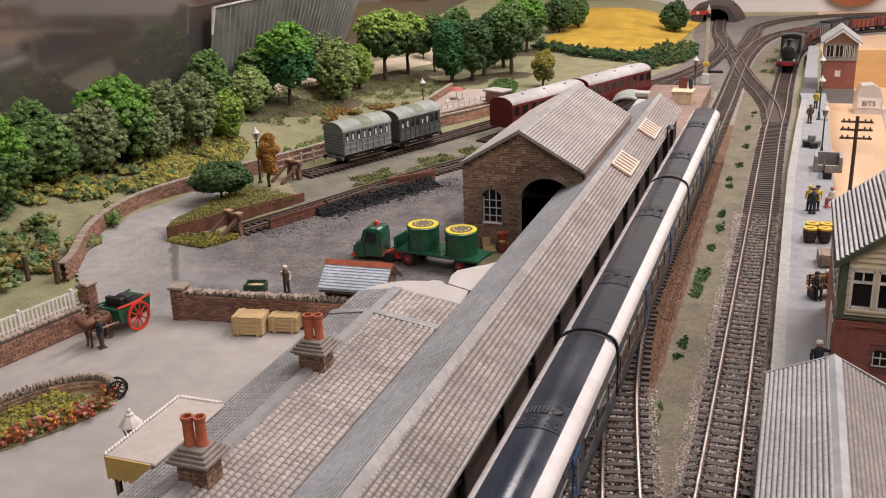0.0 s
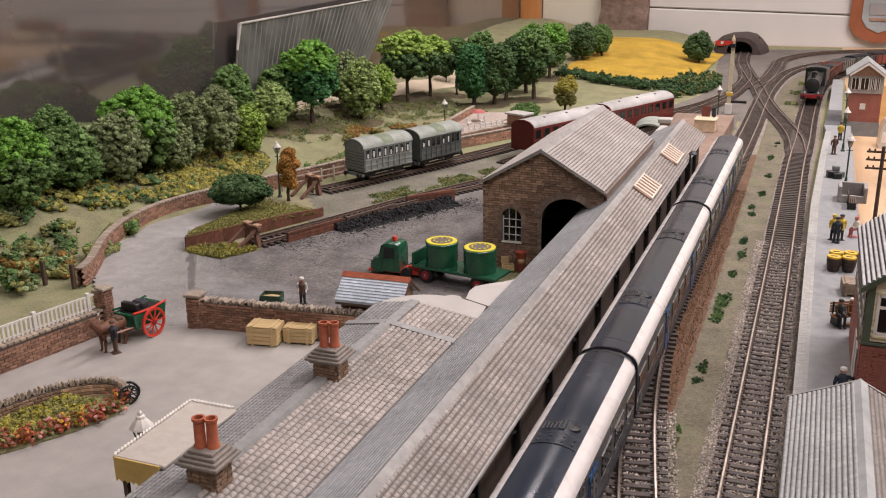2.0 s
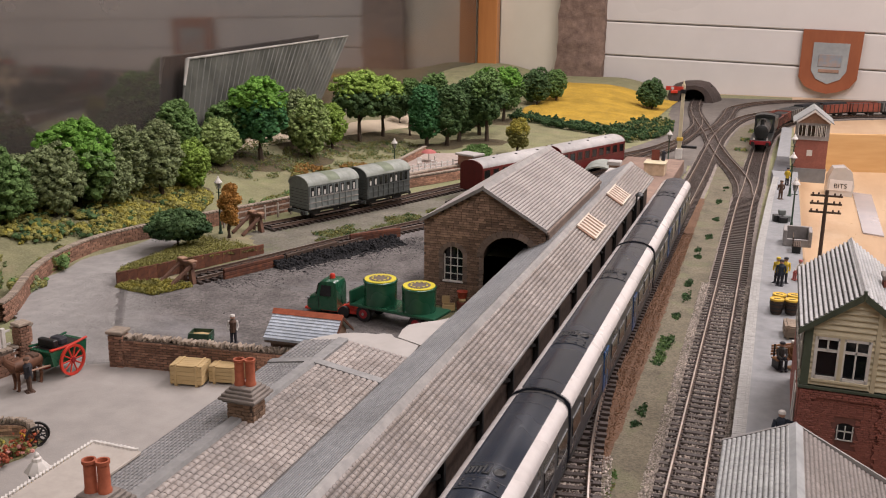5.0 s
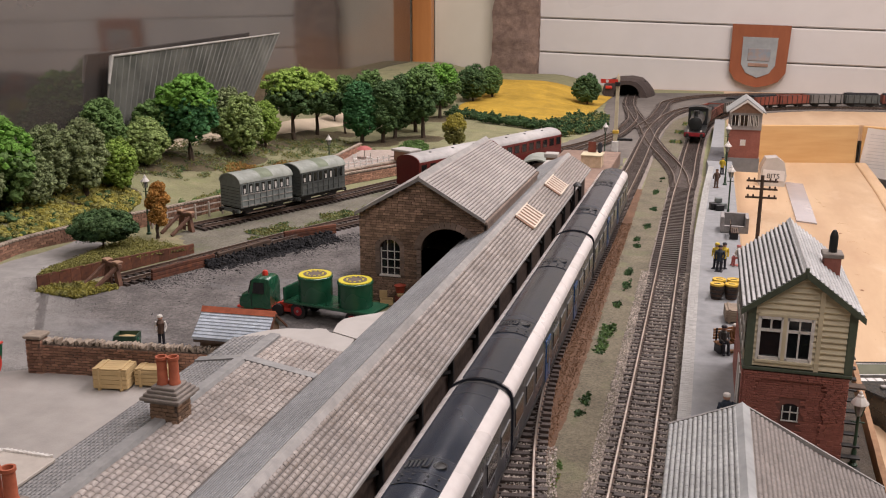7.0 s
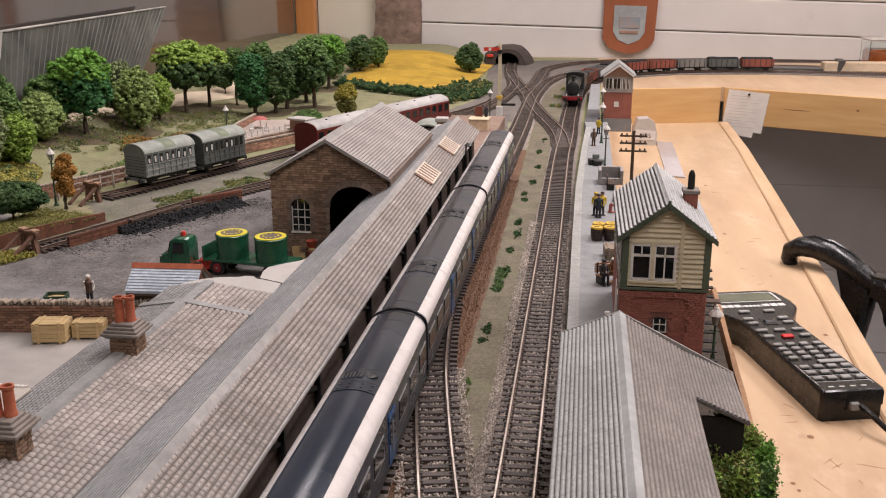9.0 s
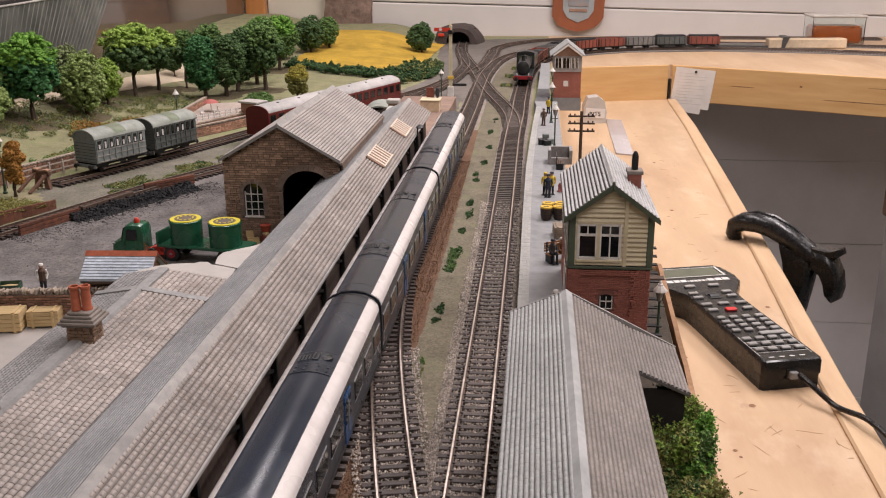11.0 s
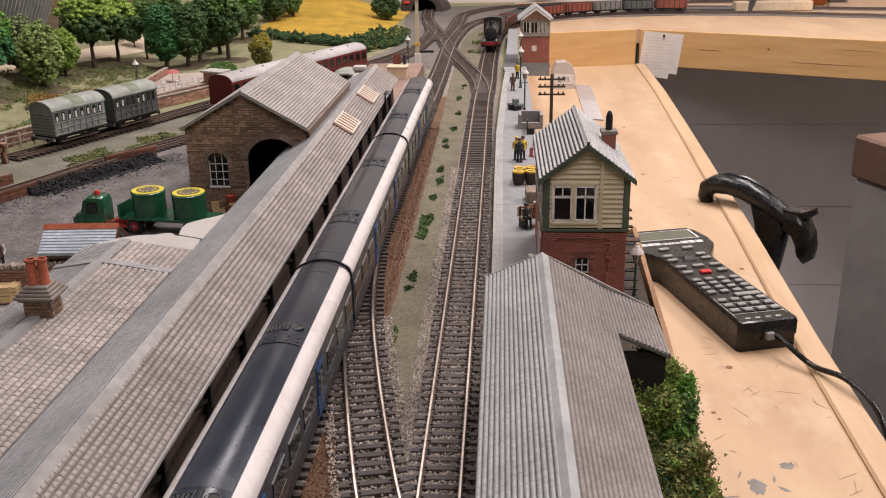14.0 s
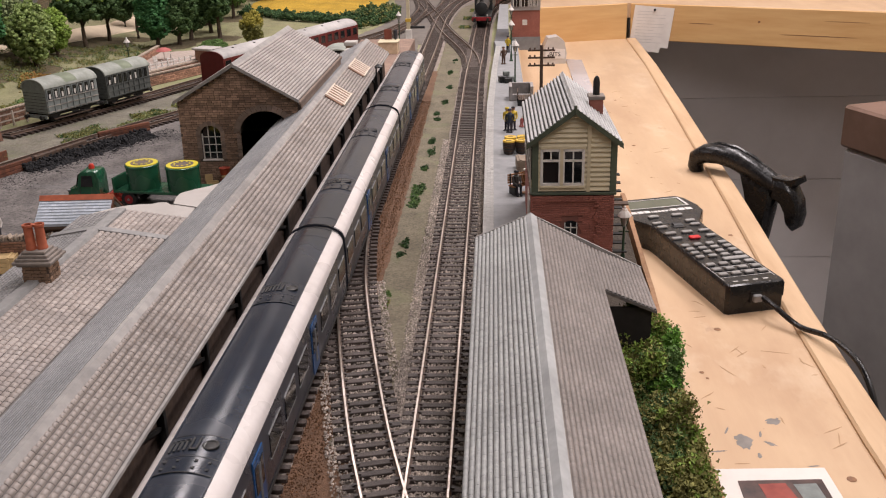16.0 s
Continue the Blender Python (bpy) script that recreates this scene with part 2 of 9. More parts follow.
M = dict(
    forecourt=mat("forecourt_paint", (0.36, 0.335, 0.31), (0.30, 0.28, 0.26), 60, 0.85, bump=0.15, bscale=900, large=0.12),
    road=mat("road_paint", (0.34, 0.325, 0.31), (0.26, 0.25, 0.24), 90, 0.88, bump=0.2, bscale=700, large=0.15),
    yard=mat("yard_cinders", (0.20, 0.182, 0.172), (0.095, 0.088, 0.085), 420, 0.95, bump=0.7, bscale=800, large=0.35),
    earth=mat("scenic_earth", (0.27, 0.25, 0.13), (0.17, 0.16, 0.075), 250, 0.95, bump=0.8, bscale=700, large=0.3),
    turf=mat("scenic_turf", (0.285, 0.272, 0.155), (0.185, 0.18, 0.096), 500, 0.95, bump=0.8, bscale=900, large=0.2),
    yellowfield=mat("yellow_field", (0.53, 0.335, 0.042), (0.38, 0.24, 0.03), 260, 0.95, bump=0.9, bscale=700),
    verge=mat("trackside_verge", (0.205, 0.178, 0.125), (0.105, 0.09, 0.062), 600, 0.95, bump=0.7, bscale=1200, large=0.22),
    soil=mat("brown_cess_soil", (0.165, 0.092, 0.054), (0.108, 0.06, 0.036), 700, 0.95, bump=0.7, bscale=1200, large=0.2),
    bed=mat("track_bed", (0.32, 0.272, 0.238), (0.17, 0.142, 0.124), 800, 0.95, bump=0.7, bscale=1300, large=0.25),
    farbed=mat("far_track_bed", (0.15, 0.128, 0.11), (0.088, 0.075, 0.066), 700, 0.9, bump=0.5, bscale=1300, large=0.2),
    stone_grain=mat("ballast_grain", (0.53, 0.465, 0.41), (0.30, 0.258, 0.225), 500, 0.9, island=0.5),
    soil_grain=mat("brown_grain", (0.165, 0.09, 0.05), (0.085, 0.045, 0.025), 500, 0.95, island=0.4, spec=0.15),
    sleeper=mat("sleeper_plastic", (0.072, 0.055, 0.048), (0.036, 0.027, 0.024), 500, 0.45, rand=0.3, large=0.2, bump=0.1),
    rail=mat("nickel_rail", (0.68, 0.62, 0.57), (0.48, 0.42, 0.37), 300, 0.38, metal=1.0),
    dullrail=mat("dull_rail", (0.42, 0.37, 0.33), (0.28, 0.24, 0.21), 300, 0.5, metal=0.8),
    rust_rail=mat("rusty_rail", (0.15, 0.10, 0.075), (0.08, 0.055, 0.042), 300, 0.6, metal=0.2),
    platform=mat("platform_grey", (0.26, 0.262, 0.265), (0.205, 0.208, 0.212), 120, 0.85, bump=0.12, bscale=900, large=0.1),
    coping=mat("platform_coping", (0.35, 0.342, 0.325), (0.285, 0.28, 0.265), 300, 0.85, rand=0.08, island=0.08, large=0.12),
    tile=mat("roof_tile", (0.345, 0.308, 0.282), (0.24, 0.21, 0.19), 420, 0.48, rand=0.12, island=0.14, large=0.25),
    slate=mat("roof_slate", (0.225, 0.22, 0.215), (0.15, 0.148, 0.148), 240, 0.5, island=0.12, large=0.2),
    ridge=mat("ridge_lead", (0.335, 0.32, 0.305), (0.24, 0.232, 0.225), 150, 0.55, rand=0.12),
    blueslate=mat("blue_slate", (0.48, 0.53, 0.58), (0.38, 0.43, 0.50), 300, 0.55, island=0.12),
    stonewall=mat("brown_stone", (0.34, 0.22, 0.145), (0.215, 0.14, 0.095), 500, 0.85, rand=0.4, island=0.4, bump=0.12),
    mortar=mat("mortar", (0.13, 0.10, 0.08), (0.10, 0.075, 0.06), 500, 0.95, bump=0.1),
    redbrick=mat("red_brick", (0.335, 0.122, 0.092), (0.27, 0.097, 0.073), 400, 0.7, rand=0.1, island=0.12, bump=0.06),
    redmortar=mat("red_brick_joint", (0.22, 0.095, 0.076), (0.18, 0.078, 0.062), 400, 0.9),
    wallbrick=mat("weathered_brick", (0.37, 0.205, 0.138), (0.24, 0.134, 0.092), 400, 0.88, rand=0.35, island=0.35, bump=0.1),
    whitecard=mat("white_card", (0.45, 0.425, 0.40), (0.39, 0.365, 0.34), 60, 0.75, large=0.06),
    white=mat("white_paint", (0.72, 0.69, 0.65), (0.60, 0.57, 0.53), 200, 0.55, large=0.08),
    cream=mat("cream_paint", (0.62, 0.55, 0.38), (0.54, 0.47, 0.32), 150, 0.55, large=0.08, rand=0.05),
    yellowval=mat("valance_yellow", (0.55, 0.38, 0.12), (0.46, 0.31, 0.09), 150, 0.6, large=0.1),
    darkgreen=mat("dark_green_paint", (0.035, 0.075, 0.045), (0.025, 0.055, 0.033), 200, 0.45),
    frame_green=mat("signalbox_green", (0.085, 0.105, 0.072), (0.06, 0.075, 0.05), 200, 0.5),
    vatgreen=mat("lorry_green", (0.018, 0.096, 0.05), (0.014, 0.075, 0.039), 100, 0.25, coat=0.3, large=0.08),
    lorryred=mat("lorry_red", (0.62, 0.05, 0.03), (0.5, 0.04, 0.025), 100, 0.35, large=0.08),
    yellow=mat("bright_yellow", (0.75, 0.65, 0.05), (0.6, 0.5, 0.04), 100, 0.45),
    barrel_yellow=mat("barrel_yellow", (0.72, 0.47, 0.06), (0.55, 0.35, 0.05), 300, 0.5),
    terracotta=mat("terracotta", (0.43, 0.12, 0.06), (0.30, 0.08, 0.04), 300, 0.7),
    timber=mat("dark_timber", (0.10, 0.065, 0.045), (0.06, 0.04, 0.03), 300, 0.75, stretch=(1, 1, 0.25)),
    brownpaint=mat("brown_paint", (0.12, 0.05, 0.03), (0.075, 0.03, 0.02), 250, 0.6),
    # brown wall paint, darkened for the shade under the canopy
    canopywall=mat("shaded_canopy_brown", (0.13, 0.092, 0.072), (0.08, 0.056, 0.045), 300, 0.85, large=0.2),
    rustwall=mat("rusty_sheet", (0.17, 0.065, 0.035), (0.08, 0.035, 0.025), 220, 0.85, bump=0.3, rand=0.25),
    crate=mat("crate_wood", (0.56, 0.41, 0.21), (0.46, 0.33, 0.16), 200, 0.65, rand=0.06, stretch=(0.3, 1, 1)),
    lightwood=mat("light_wood", (0.60, 0.47, 0.33), (0.48, 0.36, 0.24), 250, 0.65, rand=0.12),
    black=mat("black_paint", (0.018, 0.018, 0.019), (0.012, 0.012, 0.012), 200, 0.45),
    # near-black that stands in for the shade inside hollows
    inside=mat("shaded_inside", (0.018, 0.015, 0.013), (0.012, 0.01, 0.009), 200, 0.9),
    coal=mat("coal_lump", (0.020, 0.020, 0.022), (0.010, 0.010, 0.011), 500, 0.8, island=0.5, spec=0.25),
    greyvan=mat("grey_van_paint", (0.20, 0.225, 0.215), (0.14, 0.155, 0.15), 200, 0.6, large=0.15),
    vanroof=mat("van_roof_grey", (0.32, 0.34, 0.31), (0.22, 0.24, 0.205), 140, 0.65, large=0.3),
    maroon=mat("maroon_paint", (0.13, 0.018, 0.016), (0.10, 0.014, 0.013), 150, 0.35, coat=0.2),
    coachroof=mat("coach_roof_grey", (0.40, 0.385, 0.375), (0.31, 0.30, 0.29), 120, 0.6),
    dmuroof=mat("train_roof_slate", (0.018, 0.026, 0.041), (0.014, 0.020, 0.033), 90, 0.22, large=0.12, spec=0.5),
    dmuwhite=mat("train_white_band", (0.68, 0.64, 0.62), (0.60, 0.56, 0.54), 120, 0.28, coat=0.25, large=0.06),
    dmunavy=mat("train_dark_side", (0.028, 0.032, 0.045), (0.02, 0.023, 0.032), 150, 0.3, coat=0.2),
    dmublue=mat("train_blue_door", (0.012, 0.07, 0.20), (0.01, 0.055, 0.16), 150, 0.3, coat=0.2),
    window=mat("dark_window", (0.012, 0.014, 0.016), (0.008, 0.009, 0.01), 100, 0.08, spec=0.6),
    undergear=mat("underframe_black", (0.03, 0.028, 0.027), (0.018, 0.017, 0.016), 400, 0.7),
    steelgrey=mat("grey_metal", (0.25, 0.25, 0.25), (0.18, 0.18, 0.18), 300, 0.5),
    trunk=mat("tree_bark", (0.085, 0.06, 0.04), (0.05, 0.035, 0.025), 500, 0.9, bump=0.3),
    ply=mat("plywood_top", (0.55, 0.388, 0.24), (0.47, 0.315, 0.19), 26, 0.5, bump=0.06, bscale=300, large=0.10, stretch=(1.0, 0.16, 1.0)),
    pine=mat("pine_batten", (0.60, 0.38, 0.17), (0.50, 0.29, 0.115), 45, 0.5, bump=0.08, bscale=220, large=0.08, stretch=(0.12, 1.0, 1.0)),
    pine_y=mat("pine_edge_batten", (0.55, 0.385, 0.235), (0.43, 0.28, 0.16), 45, 0.55, bump=0.08, bscale=220, large=0.1, stretch=(1.0, 0.12, 1.0)),
    knot=mat("pine_knot", (0.26, 0.13, 0.06), (0.16, 0.075, 0.035), 300, 0.6),
    hardboard=mat("torn_hardboard", (0.33, 0.19, 0.10), (0.24, 0.13, 0.07), 200, 0.8, bump=0.3),
    plastic=mat("black_abs", (0.012, 0.012, 0.013), (0.009, 0.009, 0.010), 600, 0.27, bump=0.02),
    button=mat("grey_button", (0.27, 0.26, 0.25), (0.22, 0.215, 0.205), 300, 0.5),
    redbutton=mat("red_button", (0.62, 0.02, 0.025), (0.55, 0.02, 0.02), 300, 0.4),
    lcd=mat("lcd_glass", (0.10, 0.11, 0.075), (0.08, 0.09, 0.06), 80, 0.15),
    print_white=mat("white_print", (0.55, 0.54, 0.52), (0.5, 0.49, 0.47), 300, 0.5),
    paper=mat("paper", (0.70, 0.66, 0.62), (0.64, 0.60, 0.56), 60, 0.8, large=0.05),
    ink=mat("pencil_grey", (0.52, 0.50, 0.48), (0.44, 0.42, 0.41), 200, 0.8),
    wallwhite=mat("white_cladding", (0.62, 0.585, 0.555), (0.59, 0.555, 0.525), 12, 0.32, large=0.04),
    wallcream=mat("cream_wall", (0.62, 0.57, 0.47), (0.58, 0.53, 0.43), 8, 0.8, large=0.05),
    column=mat("rough_stone_column", (0.27, 0.185, 0.145), (0.15, 0.10, 0.08), 60, 0.9, bump=3.0, bscale=70),
    orangewood=mat("varnished_frame", (0.47, 0.20, 0.065), (0.38, 0.15, 0.045), 30, 0.4, stretch=(1, 1, 0.1)),
    palepanel=mat("pale_panel", (0.66, 0.63, 0.625), (0.60, 0.57, 0.565), 10, 0.6, large=0.08),
    floor=mat("grey_floor", (0.30, 0.29, 0.29), (0.25, 0.24, 0.24), 10, 0.6),
    brownbox=mat("brown_cabinet", (0.19, 0.115, 0.085), (0.14, 0.085, 0.06), 20, 0.6),
    plaque=mat("plaque_wood", (0.30, 0.10, 0.045), (0.24, 0.075, 0.035), 40, 0.4, stretch=(1, 1, 0.3)),
    plaqueplate=mat("plaque_plate", (0.33, 0.34, 0.33), (0.26, 0.27, 0.27), 40, 0.45),
    tunnel=mat("tunnel_stone", (0.075, 0.055, 0.048), (0.04, 0.03, 0.027), 300, 0.9, bump=0.4),
    skin=mat("figure_skin", (0.45, 0.26, 0.18), (0.38, 0.22, 0.15), 400, 0.7),
    cloth=mat("figure_dark_cloth", (0.035, 0.035, 0.045), (0.025, 0.025, 0.03), 400, 0.8),
    clothbrown=mat("figure_brown_cloth", (0.11, 0.065, 0.045), (0.08, 0.045, 0.03), 400, 0.8),
    clothyellow=mat("figure_yellow_cloth", (0.60, 0.44, 0.04), (0.5, 0.35, 0.03), 400, 0.7),
    horse=mat("horse_brown", (0.15, 0.065, 0.035), (0.10, 0.045, 0.025), 300, 0.6),
    clear=glass_pane("clear_plastic"),
    orangejelly=mat("orange_lid", (0.55, 0.12, 0.02), (0.45, 0.09, 0.015), 40, 0.25),
    locoblack=mat("loco_black", (0.020, 0.022, 0.022), (0.013, 0.014, 0.014), 200, 0.4),
    wagongrey=mat("wagon_grey", (0.17, 0.165, 0.155), (0.12, 0.115, 0.11), 200, 0.7),
    wagonred=mat("wagon_bauxite", (0.22, 0.06, 0.04), (0.16, 0.045, 0.03), 200, 0.65),
)


def foliage(name, a, b):
    return mat(name, a, b, 700, 0.85, island=0.3, large=0.2, spec=0.2)


LEAF = dict(
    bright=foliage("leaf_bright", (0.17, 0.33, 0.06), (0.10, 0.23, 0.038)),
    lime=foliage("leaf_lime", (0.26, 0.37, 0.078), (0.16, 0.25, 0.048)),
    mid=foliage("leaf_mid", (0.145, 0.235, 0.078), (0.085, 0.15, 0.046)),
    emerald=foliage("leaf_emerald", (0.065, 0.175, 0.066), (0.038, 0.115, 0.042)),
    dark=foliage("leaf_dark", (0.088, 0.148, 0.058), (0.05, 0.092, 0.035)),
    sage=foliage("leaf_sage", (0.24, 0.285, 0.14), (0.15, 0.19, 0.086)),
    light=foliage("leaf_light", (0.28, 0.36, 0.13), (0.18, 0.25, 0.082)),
    yellow=foliage("leaf_yellow", (0.37, 0.325, 0.07), (0.25, 0.225, 0.045)),
    ochre=foliage("leaf_ochre", (0.30, 0.17, 0.05), (0.19, 0.10, 0.03)),
    olive=foliage("leaf_olive", (0.24, 0.23, 0.08), (0.14, 0.14, 0.045)),
    red=foliage("flower_red", (0.44, 0.12, 0.06), (0.26, 0.07, 0.045)),
    goldfl=foliage("flower_gold", (0.60, 0.38, 0.04), (0.45, 0.25, 0.03)),
    deep=foliage("leaf_deep", (0.05, 0.098, 0.04), (0.028, 0.058, 0.024)),
    rust=foliage("leaf_rust", (0.48, 0.265, 0.08), (0.33, 0.17, 0.045)),
    straw=foliage("leaf_straw", (0.30, 0.285, 0.085), (0.20, 0.19, 0.055)),
    pink=foliage("flower_pink", (0.52, 0.27, 0.22), (0.36, 0.15, 0.13)),
)

stained(M["ply"], (0.36, 0.22, 0.13), 8.0, 0.52, 0.72, (1, 0.4, 1), 0.65)
stained(M["ply"], (0.63, 0.50, 0.36), 14.0, 0.56, 0.72, (1, 0.5, 1), 0.5)
stained(M["ply"], (0.30, 0.19, 0.12), 45.0, 0.66, 0.76, (1, 0.6, 1), 0.6)
stained(M["ply"], (0.24, 0.145, 0.085), 150.0, 0.685, 0.74, (1, 0.7, 1), 0.7)
stained(M["yard"], (0.07, 0.066, 0.066), 16.0, 0.52, 0.68, (0.4, 1, 1), amount=0.7)
stained(M["yard"], (0.29, 0.285, 0.29), 13.0, 0.54, 0.70, (0.45, 1, 1), amount=0.65)
stained(M["forecourt"], (0.27, 0.245, 0.22), 12.0, 0.55, 0.75, amount=0.5)
stained(M["turf"], (0.24, 0.26, 0.12), 14.0, 0.5, 0.66, amount=0.6)
stained(M["turf"], (0.36, 0.27, 0.19), 9.0, 0.58, 0.72, amount=0.6)
stained(M["verge"], (0.16, 0.17, 0.09), 30.0, 0.54, 0.66, amount=0.6)
stained(M["tile"], (0.26, 0.235, 0.225), 22.0, 0.5, 0.66, amount=0.5)
stained(M["tile"], (0.19, 0.155, 0.13), 75.0, 0.52, 0.68, amount=0.55)
stained(M["platform"], (0.27, 0.275, 0.285), 16.0, 0.5, 0.7, amount=0.6)

# ---- the room ----
ROOM_TILT = 1.6


def room_wall(name, form, mats, label):
    ob = solid(name, form, mats, label, "wall", kind="structure")
    return ob


def clear_sheet():
    """Ribbed clear plastic sheet standing against the window, its top edge bright with dust."""
    c = thing("ribbed_plastic_sheet", 0, 0, 0, 0, "clear ribbed plastic sheet leaning on the window, bright top edge", "sheet", kind="structure")
    ya, yb, za, zb, drop, lean = 664, 1166, 155, 167, 120, 130
    part("sheet", Form().prism([(ya, za), (yb, zb), (yb - lean, zb - drop), (ya - 30, za - drop)], -719, -717.6, "x"), M["sheetgrey"], c, "hazy dark plastic")
    n = 34
    for k in range(n + 1):
        t = k / n
        y, z = ya + (yb - ya) * t, za + (zb - za) * t
        off = 30 + (lean - 30) * t
        g = Form().cyl((-718.2, y, z), (-718.2, y - off, z - drop), 1.2 if k % 3 else 1.8, 1.2, 6)
        part("rib", g, M["sheetrib"], c)
    part("top_edge", Form().cyl((-717, ya, za), (-717, yb, zb), 1.8, 1.2, 8), M["sheetedge"], c, "dusty pale top edge")
    # pale tapered rod stands for the glare at the sheet's corner
    part("end_edge", Form().cyl((-717, ya, za), (-717, ya - 10, za - 34), 3.2, 1.6, 8), M["sheetedge"], c, "pale end of the sheet, a glare put into its colour")


def build_room():
    tilt = Matrix.Translation((0, 2.15, 0.1)) @ Matrix.Rotation(radians(ROOM_TILT), 4, "Y") @ Matrix.Translation((0, -2.15, -0.1))
    ob = room_wall("wall_north", Form().box(-2400, 2600, 2172, 2300, -950, 1500), M["wallcream"], "plain painted wall behind the layout")
    far = thing("wall_cladding", 0, 0, 0, 0, "white horizontal plastic cladding boards with dark grooves", "wall", kind="structure")
    far.matrix_basis = tilt
    z = -98
    for k in range(8):
        part("cladding_board", Form().box(-428, 2300, 2150, 2168, z + 1.2, z + 86.8, 3.0), M["wallwhite"], far)
        z += 88
    col = thing("stone_column", -482, 2140, -60, 0, "rough brown stone column against the wall", "column", kind="structure")
    g = Form()
    rows = []
    r = np.random.default_rng(3)
    for k in range(40):
        zz = -20 + k * 16
        rows.append([(-62 + r.normal(0, 2.5), 20, zz), (-62 + r.normal(0, 3), -22, zz), (-20 + r.normal(0, 3), -30 + r.normal(0, 3), zz), (25 + r.normal(0, 3), -30 + r.normal(0, 3), zz), (60 + r.normal(0, 2.5), -22, zz), (60, 20, zz)])
    part("stone_face", g.strip(rows), M["column"], col)
    room_wall("wall_panel_cream", Form().box(-712, -536, 2146, 2170, -60, 700), M["wallcream"], "cream painted wall strip beside the window")
    # window beside the trees: dark night behind the pane
    win = thing("window_1", -722, 0, 0, 1.2, "large window with dark night glass mirroring the layout", "window", kind="structure")
    part("pane", Form().box(-6, 0, -1500, 2090, 0, 900), M["nightglass"], win, "dark reflecting glass pane")
    up = part("window_frame", Form().box(-27, 27, -16, 16, -60, 900, 2), M["orangewood"], win, "varnished orange-brown upright")
    up.matrix_basis = win.matrix_basis.inverted() @ pose(-0.740, 2.126, 0)
    part("window_sill", Form().box(-8, 62, -1500, 2090, -40, 4, 1.5), M["sill"], win, "pale wooden sill")
    clear_sheet()
    # outer walls and ceiling out of view, assumed, closing the room for bounced light
    g = Form()
    g.box(-2500, -2400, -2600, 2300, -950, 1500)
    room_wall("wall_west", g, M["wallcream"], "plain wall behind the night window")
    room_wall("wall_east", Form().box(2600, 2700, -2600, 2300, -950, 1500), M["wallcream"], "plain cream wall")
    room_wall("wall_south", Form().box(-2500, 2700, -2700, -2600, -950, 1500), M["wallcream"], "plain cream wall")
    solid("ceiling", Form().box(-2500, 2700, -2700, 2300, 1500, 1560), M["wallcream"], "plain pale ceiling", "ceiling", kind="structure")
    solid("floor", Form().box(-2500, 2700, -2700, 2300, -960, -950), M["floor"], "grey room floor", "floor", kind="structure")
    # unseen fittings added over the assumed lamps
    for lx, ly, watts in LAMPS:
        lamp = thing("ceiling_light", lx * 1000, ly * 1000, 1400, 0, "long white ceiling light fitting, assumed out of view", "light", "ceiling lights")
        part("housing", Form().box(-140, 140, -640, 640, 0, 99.5, 8), M["white"], lamp)


M["nightglass"] = mat("night_window_glass", (0.085, 0.075, 0.068), (0.06, 0.054, 0.05), 6, 0.2, spec=0.5, large=0.2)
# brown bands in the glass colour stand in for the shelf's reflection
stained(M["nightglass"], (0.14, 0.075, 0.045), 5.0, 0.5, 0.62, (1, 0.12, 1.0), 0.6)
pane = M["nightglass"].node_tree
pane.nodes["Principled BSDF"].inputs["IOR"].default_value = 2.3
pane.links.remove(pane.nodes["Principled BSDF"].inputs["Roughness"].links[0])
pane.nodes["Principled BSDF"].inputs["Roughness"].default_value = 0.06
# opaque greys stand in for what the clear sheet shows and mirrors
M["sheetgrey"] = mat("hazy_sheet", (0.15, 0.152, 0.135), (0.07, 0.075, 0.066), 24, 0.5, large=0.5, spec=0.2)
M["sheetrib"] = mat("sheet_rib", (0.21, 0.21, 0.19), (0.11, 0.112, 0.10), 22, 0.5, large=0.5, spec=0.2)
M["sheetedge"] = mat("sheet_edge", (0.52, 0.50, 0.47), (0.30, 0.29, 0.27), 40, 0.35, large=0.3)
M["sill"] = mat("pale_sill", (0.60, 0.50, 0.37), (0.52, 0.425, 0.31), 30, 0.6)


# ---- layout board and ground ----
def ease(t):
    t = min(1.0, max(0.0, t))
    return t * t * (3 - 2 * t)


def land(x, y):
    """Height of the scenery at a place."""
    h = 20 * ease((-530 - x) / 170) * ease((y - 60) / 150) + 6 * ease((-600 - x) / 120)
    h += 34 * ease((y - 1320) / 560) * ease((-190 - x) / 190)
    if x < -440 or (y > 1250 and x < -230):
        h += 1.6 * noise.noise((x / 60, y / 60, 0))
    return h


def build_ground():
    g = Form()
    xs = [-792 + 12 * i for i in range(71)] + [60]
    ys = [-700 + 14 * i for i in range(203)]
    rows = []
    for y in ys:
        rows.append([(x, y, land(x, y) - 0.2) for x in xs])
    g.strip(rows)
    solid("ground", g, M["turf"], "khaki green scenic turf on the layout board", "ground", kind="structure")
    board = Form()
    board.prism([(-795, -720), (106, -720), (110, -120), (116.5, 60), (122, 206), (61, 206), (61, 1440), (-795, 1440)], -30, -1.2, "z")
    solid("baseboard", board, M["ply"], "plywood layout baseboard under the scenery", "board", kind="structure")
    fb = Form()
    fb.prism([(-795, 1442), (61, 1442), (118, 1471), (304, 1517), (692, 1320), (1050, 1140), (1600, 1140), (1600, 2146), (-795, 2146)], -30, -0.6, "z")
    solid("far_baseboard", fb, M["ply"], "pale plywood end board under the curving tracks", "board", kind="structure")


